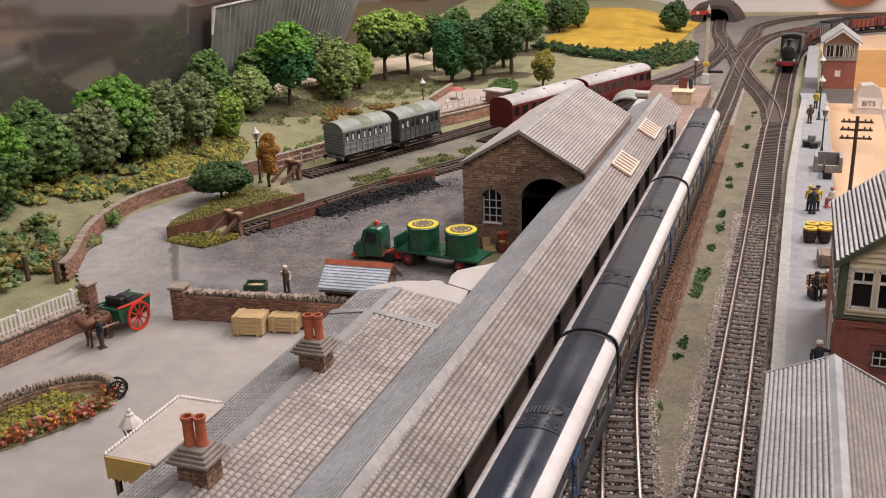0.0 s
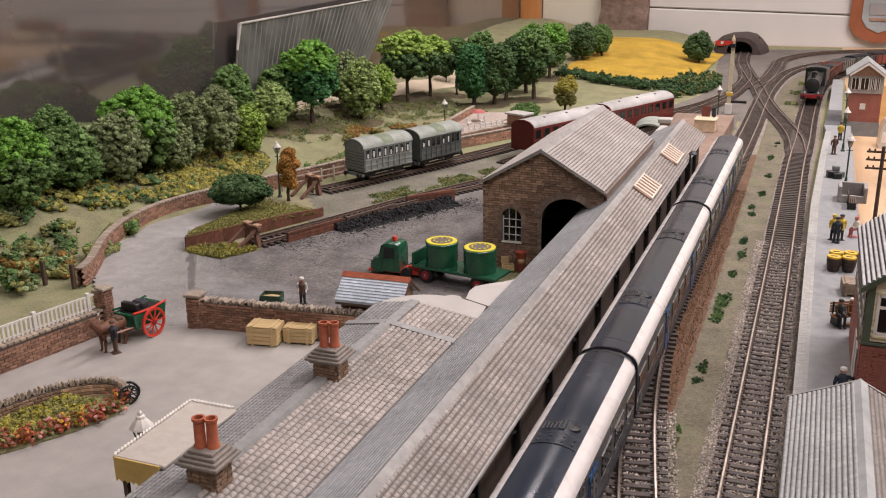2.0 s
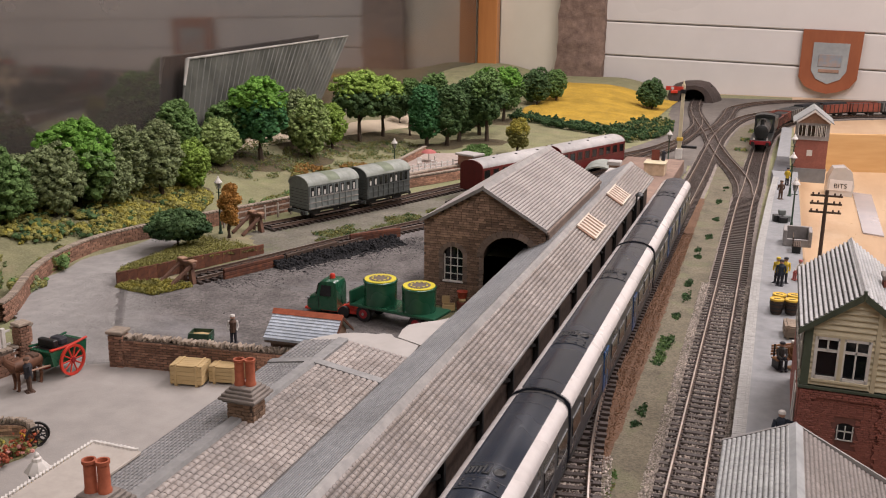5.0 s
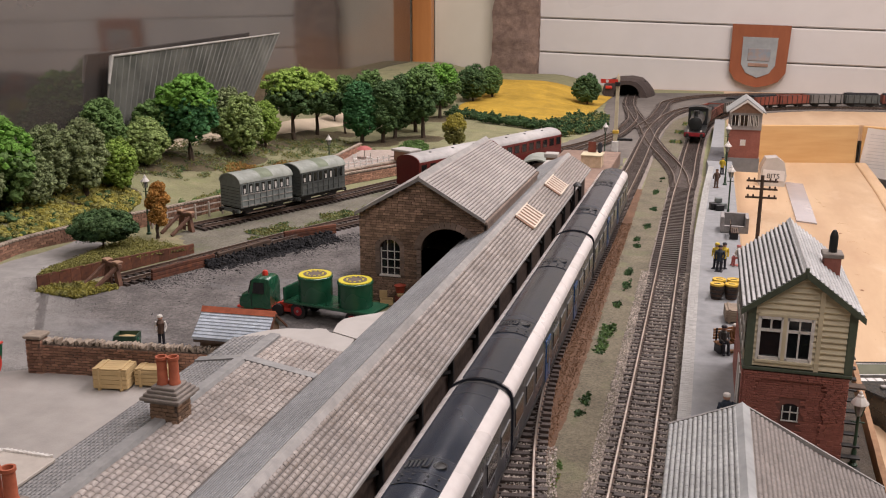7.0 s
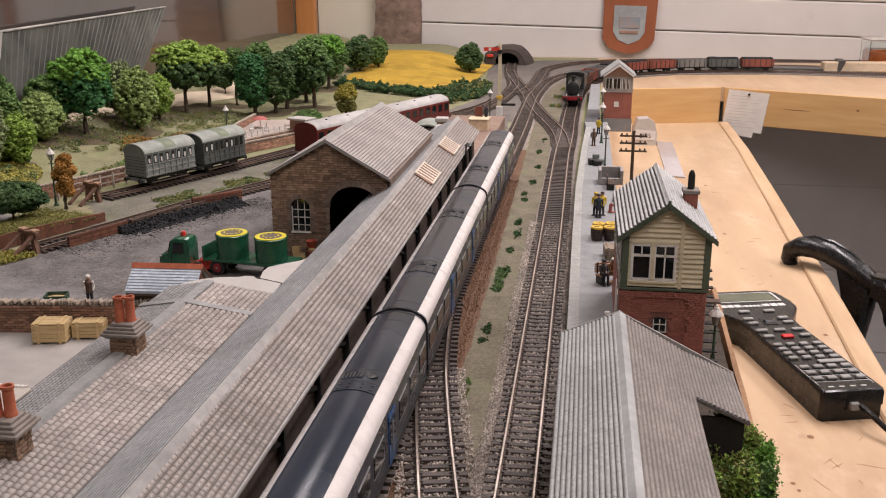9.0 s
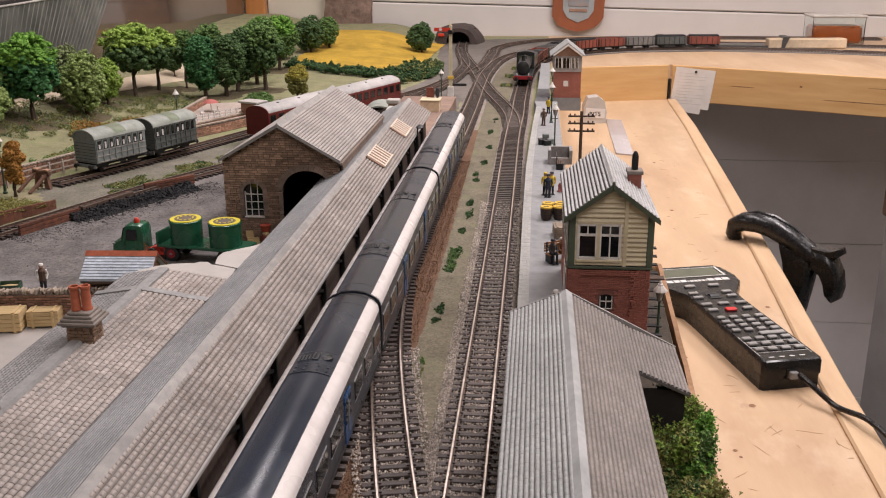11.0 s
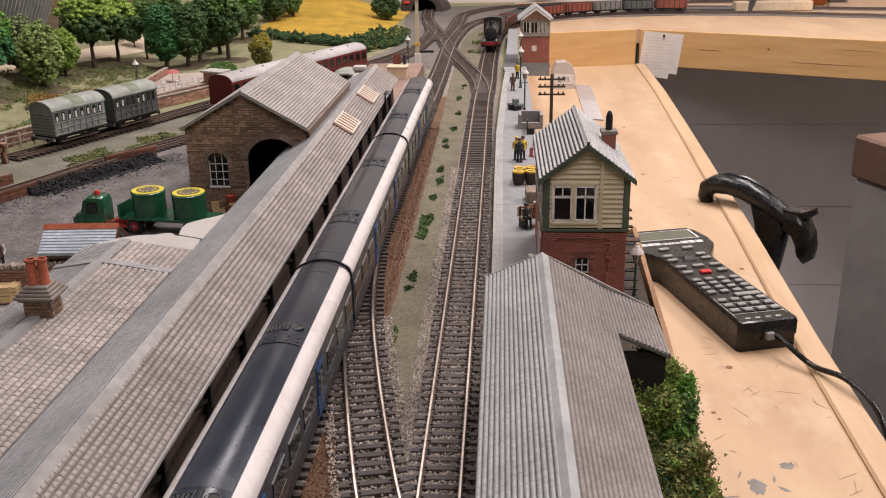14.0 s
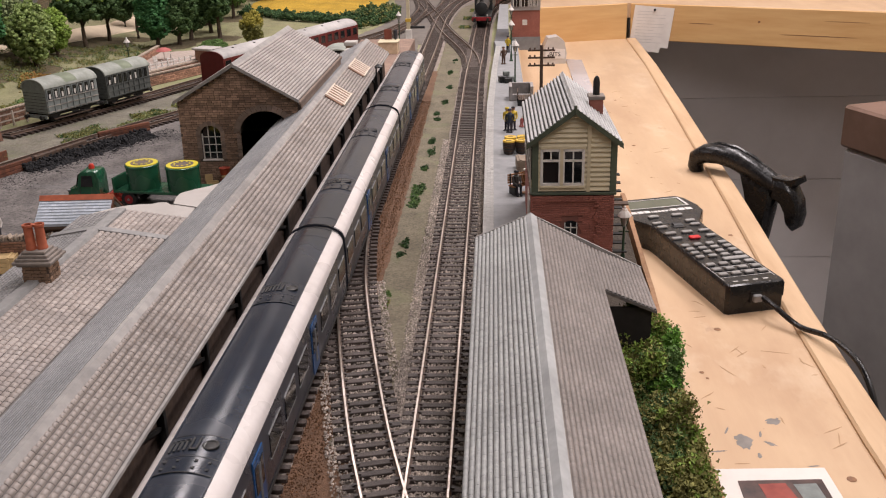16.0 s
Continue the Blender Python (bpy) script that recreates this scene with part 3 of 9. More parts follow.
def patch(name, outline, z, material, label, category="ground", jitter=1.5, thick=1.0, seed=1, step=9):
    r = np.random.default_rng(seed)
    pts = []
    n = len(outline)
    for i in range(n):
        a, b = Vector(outline[i]), Vector(outline[(i + 1) % n])
        steps = max(1, int((b - a).length / step))
        for k in range(steps):
            p = a + (b - a) * k / steps
            pts.append((p.x + r.normal(0, jitter), p.y + r.normal(0, jitter)))
    g = Form()
    g.prism(pts, z - thick, z, "z")
    return solid(name, g, material, label, category, kind="structure", smooth=False)


def curve(pts, step):
    """Points at even steps along a smooth line through pts, with the way there."""
    P = [Vector((x, y, 0)) for x, y in pts]
    P = [P[0] * 2 - P[1]] + P + [P[-1] * 2 - P[-2]]
    fine = []
    for i in range(1, len(P) - 2):
        for k in range(24):
            t = k / 24
            fine.append(0.5 * ((2 * P[i]) + (P[i + 1] - P[i - 1]) * t + (2 * P[i - 1] - 5 * P[i] + 4 * P[i + 1] - P[i + 2]) * t * t + (3 * P[i] - P[i - 1] - 3 * P[i + 1] + P[i + 2]) * t ** 3))
    fine.append(P[-2])
    out, run, want = [], 0.0, 0.0
    for a, b in zip(fine, fine[1:]):
        d = (b - a).length
        while d > 0 and run + d >= want:
            out.append((a + (b - a) * ((want - run) / d), (b - a).normalized()))
            want += step
        run += d
    return out


def railway(pts, label, sleepers=True, limit=0, bed="bed", width=40, z=0.0, gap=7.2, head="rail"):
    t = thing("track", 0, 0, z, 0, label, "track", "railway tracks", kind="structure")
    line = curve(pts, 6.0)
    side = lambda d: Vector((d.y, -d.x, 0))
    base = []
    for p, d in line:
        s = side(d)
        e = width / 2 + 1.2 * noise.noise((p.x / 14, p.y / 14, 3))
        base.append([tuple(p - s * e + Vector((0, 0, -0.4))), tuple(p - s * (e - 7) + Vector((0, 0, 1.3))), tuple(p + s * (e - 7) + Vector((0, 0, 1.3))), tuple(p + s * e + Vector((0, 0, -0.4)))])
    if bed:
        part("ballast_bed", Form().strip(base), M[bed], t, "dusty ballast bed")
    for sgn in (-1, 1):
        prof = [(-1.2, 3.0), (1.2, 3.0), (1.2, 3.4), (0.35, 3.8), (0.35, 5.1), (0.62, 5.3), (0.62, 6.0), (-0.62, 6.0), (-0.62, 5.3), (-0.35, 5.1), (-0.35, 3.8), (-1.2, 3.4)]
        rows = [[tuple(p + side(d) * (sgn * 8.55 + u) + Vector((0, 0, w))) for u, w in prof] for p, d in line]
        crown = [[tuple(p + side(d) * (sgn * 8.55 + u) + Vector((0, 0, w))) for u, w in ((-0.6, 5.6), (-0.42, 6.06), (0.42, 6.06), (0.6, 5.6))] for p, d in line]
        part("rail", Form().strip(rows, close=True).strip(crown, 1), [M["rust_rail"], M[head]], t, "rusty rail with a worn head")
    if sleepers:
        r = np.random.default_rng(int(abs(pts[0][0]) + abs(pts[0][1])) + 1)
        items = []
        for p, d in curve(pts, gap):
            a = math.degrees(math.atan2(d.y, d.x)) - 90
            items.append((p.x + r.normal(0, 0.15), p.y + r.normal(0, 0.12), 2.2, 30 + r.normal(0, 0.3), 3.4, 2.0, a + r.normal(0, 0.4), 0))
        items.sort(key=lambda q: abs(q[1] + 60))
        pieces("sleeper", t, items, M["sleeper"], limit, 0.08)
        ch = Form()
        for p, d in curve(pts, gap)[: 999]:
            if p.y > 420:
                continue
            for sgn in (-1, 1):
                c = p + side(d) * sgn * 8.55
                a = math.atan2(d.y, d.x) - math.pi / 2
                ch.at = pose(c.x, c.y, 0, 0, 0, math.degrees(a))
                ch.box(-2.2, 2.2, -0.8, 0.8, 3.1, 4.0)
        if ch.f:
            tagged(part("rail_chair", ch, M["sleeper"], t, "tiny moulded rail chairs", False), kind="stuff")
    return t


RIGHT = [(0, -520), (0, -200), (0, 100), (0, 400), (0, 700), (3, 860), (4, 1030), (9, 1260), (21, 1420), (53, 1572), (125, 1690), (250, 1770), (430, 1800), (640, 1765), (900, 1680), (1300, 1560)]
DMU_LINE = [(-73.2, -520), (-72.7, -200), (-71.5, 200), (-69.5, 600), (-67.5, 900), (-68, 1150), (-66, 1320), (-50, 1532), (-14, 1670), (60, 1793), (190, 1890), (420, 1930), (700, 1890), (1300, 1740)]
CROSSOVER = [(-1, -262), (-6, -222), (-17, -180), (-26.5, -142), (-37, -92), (-48, -34), (-59, 32), (-66, 95), (-70, 150)]
FAR_CROSS = [(0, 780), (-6, 860), (-20, 950), (-45, 1075), (-66, 1200), (-84, 1330), (-112, 1500), (-140, 1690), (-152, 1850), (-156, 2000)]
OUTER_LOOP = [(-92, 1330), (-76, 1465), (-70, 1640), (-62, 1800), (10, 1950), (150, 2040), (400, 2080), (900, 2060)]
COACH_LINE = [(-322, 612), (-312, 640), (-253, 780), (-190, 931), (-158, 1050), (-136, 1150), (-122, 1260), (-115, 1400), (-118, 1500), (-140, 1690)]
VAN_SIDING = [(-468, 424), (-452, 457), (-435, 495), (-402, 568), (-373, 640), (-347, 706), (-308, 795), (-255, 900), (-195, 1020), (-155, 1120), (-132, 1220)]
COAL_SIDING = [(-434, 236), (-398, 322), (-362, 412), (-323, 494), (-275, 590), (-232, 700), (-205, 830), (-178, 950)]


def build_tracks():
    railway(RIGHT, "straight nickel-railed model track beside the platform", limit=150, bed="bed")
    railway(DMU_LINE, "model track under the blue passenger train", limit=60, bed="bed")
    railway(CROSSOVER, "model crossover track joining the two main lines", limit=60, bed=None, width=36, z=-0.05)
    railway(FAR_CROSS, "far crossover track leading to the tunnel", bed="farbed", width=34, z=-0.1, head="dullrail")
    railway(OUTER_LOOP, "outer curving track on the end board", bed="farbed", width=44, z=-0.15, head="dullrail")
    railway(COACH_LINE, "siding track under the maroon coaches", bed="farbed", width=38, z=-0.2, head="dullrail")
    railway(VAN_SIDING, "siding track under the grey vans", bed="farbed", width=34, z=-0.25, head="dullrail")
    railway(COAL_SIDING, "rusty coal siding track", bed="farbed", width=32, z=-0.3, head="dullrail")
    # grains of ballast and soil beside the near rails
    r = np.random.default_rng(11)
    n = 46000
    y = -330 + 720 * r.random(n) ** 1.3
    x = r.uniform(-21.5, 19.3, n)
    keep = (np.abs(np.abs(x) - 8.5) > 1.6) & ((np.abs(x) > 15.2) | (r.random(n) < 0.8))
    x, y = x[keep], y[keep]
    v, t = blob_cloud(np.stack([x, y, np.where(x > 15, 2.5, np.where(x < -15, 1.3, 2.2)) + r.normal(0, 0.25, len(x))], 1), r.uniform(0.3, 0.8, len(x)), 1)
    tagged(raw("ballast_stones", [(v, t, 0)], M["stone_grain"]), "loose grey ballast stones along the rails", "ballast", kind="stuff")
    n = 52000
    y = -330 + 900 * r.random(n) ** 1.2
    u = r.random(n)
    x = -88 + 42 * u ** 1.15 + np.abs(r.normal(0, 2.2, n)) * (u > 0.9)
    keep = np.abs(np.abs(x + 70.5) - 8.5) > 1.6
    x, y = x[keep], y[keep]
    v, t = blob_cloud(np.stack([x, y, 0.98 + r.normal(0, 0.14, len(x))], 1), r.uniform(0.2, 0.55, len(x)), 2)
    tagged(raw("soil_grains", [(v, t, 0)], M["soil_grain"]), "brown granular soil along the train's track", "soil", kind="stuff")
    n = 9000
    yy = r.uniform(-270, 40, n)
    cx = np.interp(yy, [q[1] for q in CROSSOVER], [q[0] for q in CROSSOVER])
    xx = cx + r.uniform(-20, 20, n)
    keep = np.abs(np.abs(xx - cx) - 8.5) > 1.6
    v, t = blob_cloud(np.stack([xx[keep], yy[keep], np.full(keep.sum(), 2.1)], 1), r.uniform(0.35, 0.8, keep.sum()), 3)
    tagged(raw("ballast_stones", [(v, t, 0)], M["stone_grain"]), "loose ballast stones between the crossover rails", "ballast", kind="stuff")


def build_patches():
    patch("verge_strip", [(-45, -140), (-41, 80), (-43, 400), (-46, 700), (-48, 1010), (-40, 1010), (-20, 930), (-17, 700), (-17, 200), (-17, -30), (-24, -150)], 1.15, M["verge"], "olive grey grassy strip between the tracks", jitter=0.45, seed=2, step=4)
    patch("soil_strip", [(-92, -420), (-38, -420), (-34, -230), (-34, -90), (-31, 80), (-32, 400), (-38, 760), (-62, 760), (-90, 500)], 0.9, M["soil"], "dark brown soil strip beside the train", jitter=0.6, seed=3, step=5)
    patch("fork_ballast", [(-46, -420), (-18, -420), (-18, -60), (-28, -40), (-44, -60)], 0.8, M["bed"], "grey brown ballast in the fork of the tracks", seed=4)
    patch("siding_ground", [(-480, 398), (-455, 372), (-420, 300), (-395, 330), (-335, 470), (-300, 560), (-233, 600), (-215, 800), (-170, 1000), (-230, 1010), (-330, 820), (-392, 660), (-440, 540)], 0.5, M["sidingbed"], "grey weedy ground between the sidings", seed=14)
    patch("yard", [(-372, 57), (-214, 62), (-205, 240), (-232, 250), (-233, 600), (-300, 560), (-335, 470), (-392, 330), (-425, 245), (-470, 204), (-505, 190), (-512, 120), (-460, 60), (-425, 40)], 0.9, M["yard"], "dark cinder goods yard surface", seed=5)
    patch("road", [(-425, 20), (-372, 57), (-430, 130), (-474, 190), (-498, 240), (-512, 296), (-522, 345), (-560, 350), (-570, 284), (-564, 227), (-546, 174), (-512, 118), (-460, 60)], 1.5, M["road"], "pale grey curving station road", "road", 1.0, seed=6, step=4)
    patch("forecourt", [(-450, -420), (-440, -43), (-424, 26), (-372, 57), (-214, 60), (-205, -420)], 2.1, M["forecourt"], "smooth grey station forecourt", "pavement", 0.6, seed=7)
    patch("throat_bed", [(-230, 900), (-90, 760), (-90, 1000), (-25, 1010), (-22, 1300), (20, 1440), (40, 1490), (104, 1640), (235, 1736), (430, 1768), (640, 1732), (900, 1648), (900, 1745), (640, 1850), (420, 1965), (150, 2075), (0, 2060), (-220, 2000), (-190, 1650), (-150, 1350), (-200, 1120)], 0.2, M["endboard"], "grey painted end board around the curving tracks", seed=8)
    patch("weedy_island", [(-48, 1180), (-28, 1050), (-14, 960), (-11, 1100), (-8, 1260), (6, 1420), (20, 1510), (-12, 1560), (-36, 1480), (-46, 1330)], 0.6, M["verge"], "grey green weeds between the far curves", seed=9)


M["sidingbed"] = stained(mat("siding_cinders", (0.215, 0.20, 0.16), (0.125, 0.115, 0.09), 400, 0.95, bump=0.6, bscale=900, large=0.25), (0.14, 0.16, 0.08), 22.0, 0.52, 0.66, amount=0.7)
M["endboard"] = mat("end_board_grey", (0.175, 0.155, 0.137), (0.12, 0.106, 0.095), 60, 0.85, large=0.2)


def build_shelf():
    """Plywood shelf and timber frame beside the layout."""
    solid("shelf_board", Form().prism([(58, -800), (227, -800), (233, -24), (240.5, 170), (255, 412), (278, 871), (293, 1200), (303, 1512), (118, 1466), (58, 1450)], -84, -72, "z"), M["ply"], "pale worn plywood shelf beside the layout", "shelf", kind="structure", smooth=False)
    g = Form()
    edge = [(232, -800), (238, -24), (245.5, 170), (260, 412), (283, 871), (298, 1200), (305, 1500)]
    rows = []
    for x, y in edge:
        rows.append([(x - 6, y, -115), (x - 6, y, -70.5), (x - 4.5, y, -69), (x + 12, y, -69), (x + 14, y, -71), (x + 14, y, -115)])
    solid("shelf_edge_batten", g.strip(rows, close=True), M["pine_y"], "pine batten along the shelf edge", "batten", kind="structure")
    b = thing("timber_beam", 304, 1516, 0, 0, "knotty pine frame beam across the end of the well", "beam", kind="structure")
    ang = math.degrees(math.atan2(1320 - 1517, 692 - 304))
    g = Form().box(4, 1500, -1, 21, -74, -0.8, 1.5)
    p = part("beam_board", g, M["pine"], b)
    p.matrix_basis = pose(0, 0, 0, 0, 0, ang)
    for x, z, rx, rz in ((150, -36, 26, 0.9), (262, -28, 2.6, 2.2), (372, -50, 70, 0.9), (560, -36, 5, 2.4), (30, -36, 6, 3.0), (420, -22, 40, 0.6)):
        k = part("knot", Form().lathe([(0.1, -0.6), (1, -0.6), (1.0, 0.0), (0.1, 0.05)], n=18), M["knot"], b)
        k.matrix_basis = pose(0, 0, 0, 0, 0, ang) @ pose(x * MM, -1.1 * MM, z * MM, 90, 0, 0) @ Matrix.Diagonal((rx, rz, 1, 1))
    side = Form().box(61.2, 64, 206, 1440, -72, 3)
    side.box(61.2, 127, 207, 210, -72, 2)
    solid("edge_fascia", side, M["pine_y"], "plain pale timber side of the raised baseboard", "fascia", kind="structure")
    b2 = thing("timber_beam", 118, 1467, 0, 0, "pale pine frame beam beside the far platform", "beam", kind="structure")
    p = part("beam_board", Form().box(-150, 188, -1, 21, -74, -0.8, 1.5), M["pine"], b2)
    p.matrix_basis = pose(0, 0, 0, 0, 0, math.degrees(math.atan2(46, 186)))
    # fascia strip along the layout's edge
    r = np.random.default_rng(8)
    rows = []
    for k in range(64):
        y = -700 + k * 14.4
        top = 4 + 1.3 * noise.noise((y / 40, 0, 0)) + r.normal(0, 0.35)
        x = float(np.interp(y, [-700, -120, -40, 60, 190], [106, 111, 114, 117.5, 123])) + 0.8 * noise.noise((y / 120, 5, 0))
        rows.append([(x, y, -72), (x, y, top), (x + 3, y, top + r.normal(0, 0.3)), (x + 3, y, -72)])
    solid("edge_fascia", Form().strip(rows, close=True), M["hardboard"], "torn brown hardboard strip along the layout edge", "fascia", kind="structure")
    # the well below
    # pale cladding boards, left to go grey in the well's own shade
    pan = thing("well_panel", 0, 0, 0, 0, "pale cladding boards under the end board", "panel", kind="structure")
    for k in range(5):
        z1 = -32 - k * 190
        part("sheet_board", Form().box(320, 2500, 1620 + 1.5 * (k % 2), 1640, z1 - 189.4, z1, 1.0), M["palepanel"], pan)


build_room()
build_ground()
build_patches()
build_tracks()
build_shelf()

# ---- roofs ----
def roll_tiles(x0, z0, x1, z1, y0, y1, pitch, cut, height, sunk=0.3, down=False, seed=1, shift=0.5, gap=0.2):
    """Round-backed rolls on a slope from the ridge (x0, z0) to the eave (x1, z1), along the ridge or down the slope, cut into short tiles.
    Gives the tiles' vertices in order (tile, across, along, 3)."""
    r = np.random.default_rng(seed)
    L = math.hypot(x1 - x0, z1 - z0)
    ux, uz = (x1 - x0) / L, (z1 - z0) / L
    nx, nz = (-uz, ux) if ux > 0 else (uz, -ux)
    across, along = (y1 - y0, L) if down else (L, y1 - y0)
    rows, cols = max(1, round(across / pitch)), max(1, round(along / cut))
    pa, ca = across / rows, along / cols
    k, j = np.meshgrid(np.arange(rows), np.arange(cols), indexing="ij")
    k, j = k.ravel(), j.ravel()
    n = len(k)
    lift = r.normal(0, 0.035, n) * height
    U = np.array([0.0, 0.09, 0.32, 0.68, 0.91, 1.0])
    H = np.array([0.0, 0.55, 1.0, 1.0, 0.55, 0.0]) * height
    U = gap / 2 + U * (1 - gap)
    e = 0.0 if cut >= 8 else 0.032 if sunk > 0.15 else 0.008
    V = np.array([e, 0.17, 0.5, 0.83, 1 - e])
    D = np.array([1 - sunk, 1 - sunk * 0.25, 1.0, 1 - sunk * 0.25, 1 - sunk])
    uu = (k[:, None] + U[None]) * pa
    off = np.where(k % 2 == 0, 0.0, shift)[:, None] if shift else 0.0
    vv = np.clip((j[:, None] + V[None] + off) * ca, 0, along) if shift else (j[:, None] + V[None]) * ca
    hh = H[None, :, None] * D[None, None, :] + lift[:, None, None]
    uu = np.broadcast_to(uu[:, :, None], hh.shape)
    vv = np.broadcast_to(vv[:, None, :], hh.shape)
    s, y = (vv, y0 + uu) if down else (uu, y0 + vv)
    return np.stack([x0 + ux * s + nx * hh, y, z0 + uz * s + nz * hh], -1)


def tile_part(name, parent, material, label, *args, singles=0, near=-220.0, **kw):
    """The tiles of one slope: some near ones objects of their own, the rest one mesh."""
    q = roll_tiles(*args, **kw)
    n, a, b = q.shape[:3]
    f = [(i * b + j, i * b + j + 1, (i + 1) * b + j + 1, (i + 1) * b + j) for i in range(a - 1) for j in range(b - 1)]
    order = np.argsort(np.abs(q[:, 0, 0, 1] - near), kind="stable")
    own, rest = order[:singles], order[singles:]
    if singles:
        c0 = q[own[0]].reshape(-1, 3)
        o = c0[0].copy()
        me = bpy.data.meshes.new(name)
        me.from_pydata(((c0 - o) * MM).tolist(), [], f)
        me.materials.append(material)
        me.shade_smooth()
        for i in own:
            ob = new(name, me)
            ob.parent = parent
            ob.location = tuple(q[i, 0, 0] * MM)
    v = q[rest].reshape(-1, 3)
    t = (np.array(f)[None] + (np.arange(len(rest)) * a * b)[:, None, None]).reshape(-1, 4)
    ob = raw(name, [(v, t, 0)], material, True)
    ob.parent = parent
    return tagged(ob, label, kind="stuff")


def brick_face(x0, x1, z0, z1, bl, bh, seed=0, y=0.0, depth=1.0, keep=None, joint=0.35):
    """Blocks of a wall face that looks along -y, in running bond."""
    r = np.random.default_rng(seed)
    out = []
    z, row = z0, 0
    while z + bh * 0.6 < z1:
        h = bh
        x = x0 - (bl / 2 if row % 2 else 0)
        while x < x1:
            ln = bl * r.uniform(0.75, 1.3)
            a, b = max(x, x0), min(x + ln, x1)
            if b - a > bl * 0.3:
                cx, cz = (a + b) / 2, z + h / 2
                if keep is None or keep(cx, cz):
                    out.append((cx, y + r.normal(0, 0.10), cz, b - a - joint, depth, h - joint, 0, 0))
            x += ln
        z += bh
        row += 1
    return out


def arch_outline(cx, z0, w, h_spring, n=10, flat=1.0):
    pts = [(cx - w / 2, z0), (cx - w / 2, z0 + h_spring)]
    for i in range(1, n):
        a = math.pi - math.pi * i / n
        pts.append((cx + w / 2 * math.cos(a), z0 + h_spring + flat * w / 2 * math.sin(a)))
    return pts + [(cx + w / 2, z0 + h_spring), (cx + w / 2, z0)]


def wall_with_holes(outer, holes, y0, y1, name, material, parent, label=""):
    """A wall slab in the x z plane with openings cut through."""
    bm = bmesh.new()
    loops = []
    for o in [outer] + holes:
        vs = [bm.verts.new((x * MM, y0 * MM, z * MM)) for x, z in o]
        loops += [bm.edges.new((vs[i], vs[(i + 1) % len(vs)])) for i in range(len(vs))]
    bmesh.ops.triangle_fill(bm, use_beauty=True, edges=loops, normal=(0, -1, 0))
    ext = bmesh.ops.extrude_face_region(bm, geom=bm.faces[:])
    bmesh.ops.translate(bm, vec=(0, (y1 - y0) * MM, 0), verts=[e for e in ext["geom"] if isinstance(e, bmesh.types.BMVert)])
    bmesh.ops.recalc_face_normals(bm, faces=bm.faces)
    me = bpy.data.meshes.new(name)
    bm.to_mesh(me)
    bm.free()
    me.materials.append(material)
    ob = new(name, me)
    ob.parent = parent
    return tagged(ob, label)


def inside_poly(poly, x, z):
    c = False
    n = len(poly)
    for i in range(n):
        (x1, z1), (x2, z2) = poly[i], poly[(i + 1) % n]
        if (z1 > z) != (z2 > z) and x < (x2 - x1) * (z - z1) / (z2 - z1) + x1:
            c = not c
    return c


# ---- station ----
RIDGE_C, EAVE_C, VALLEY = (-119, 66), (-94.5, 51), (-150, 50.5)
RIDGE_M, EAVE_M = (-189, 56.5), (-214, 52.5)
CAN_END = 606


def chimney(x, y, z):
    c = thing("chimney", x, y, z, 0, "brown stone chimney stack with stepped cap and two orange pots", "chimney", "station chimneys")
    part("stack_core", Form().box(-6.2, 6.2, -5.4, 5.4, -9, 11), M["mortar"], c)
    items = []
    for face in range(4):
        w, off = (12.4, 5.6) if face % 2 == 0 else (10.8, 6.4)
        for q in brick_face(-w / 2, w / 2, -5, 11, 3.4, 1.75, seed=face + int(abs(x) + abs(y)), y=-off, depth=0.8, joint=0.3):
            m = pose(0, 0, 0, 0, 0, 90 * face) @ Vector(q[:3])
            items.append((m.x, m.y, m.z, q[3], q[4], q[5], 90 * face, 0))
    pieces("stone", c, items, M["stonewall"], 300)
    g = Form()
    for k, (a, b) in enumerate(((8.0, 7.2), (9.3, 8.5), (8.2, 7.4), (7.0, 6.2), (5.6, 5.0))):
        g.box(-a, a, -b, b, 11 + 1.35 * k, 12.35 + 1.35 * k, 0.25)
    part("cap", g, M["chimcap"], c, "stepped grey stone cap")
    for s in (-1, 1):
        part("chimney_pot", Form().lathe([(2.5, 0), (2.5, 1.2), (2.2, 1.7), (2.1, 10.8), (2.55, 11.2), (2.55, 12.4), (1.8, 12.4), (1.7, 8), (0.1, 8)], 2.4 * s, 0.6 * s, 17.5, n=16), M["terracotta"], c, "orange terracotta pot")
    return c


M["slatcream"] = mat("slat_cream", (0.62, 0.54, 0.45), (0.54, 0.46, 0.38), 150, 0.6, large=0.08)
M["lightbrown"] = mat("light_brown_gable", (0.34, 0.21, 0.15), (0.27, 0.16, 0.11), 300, 0.7)
M["chimcap"] = mat("cap_stone", (0.26, 0.225, 0.20), (0.19, 0.165, 0.145), 300, 0.8)


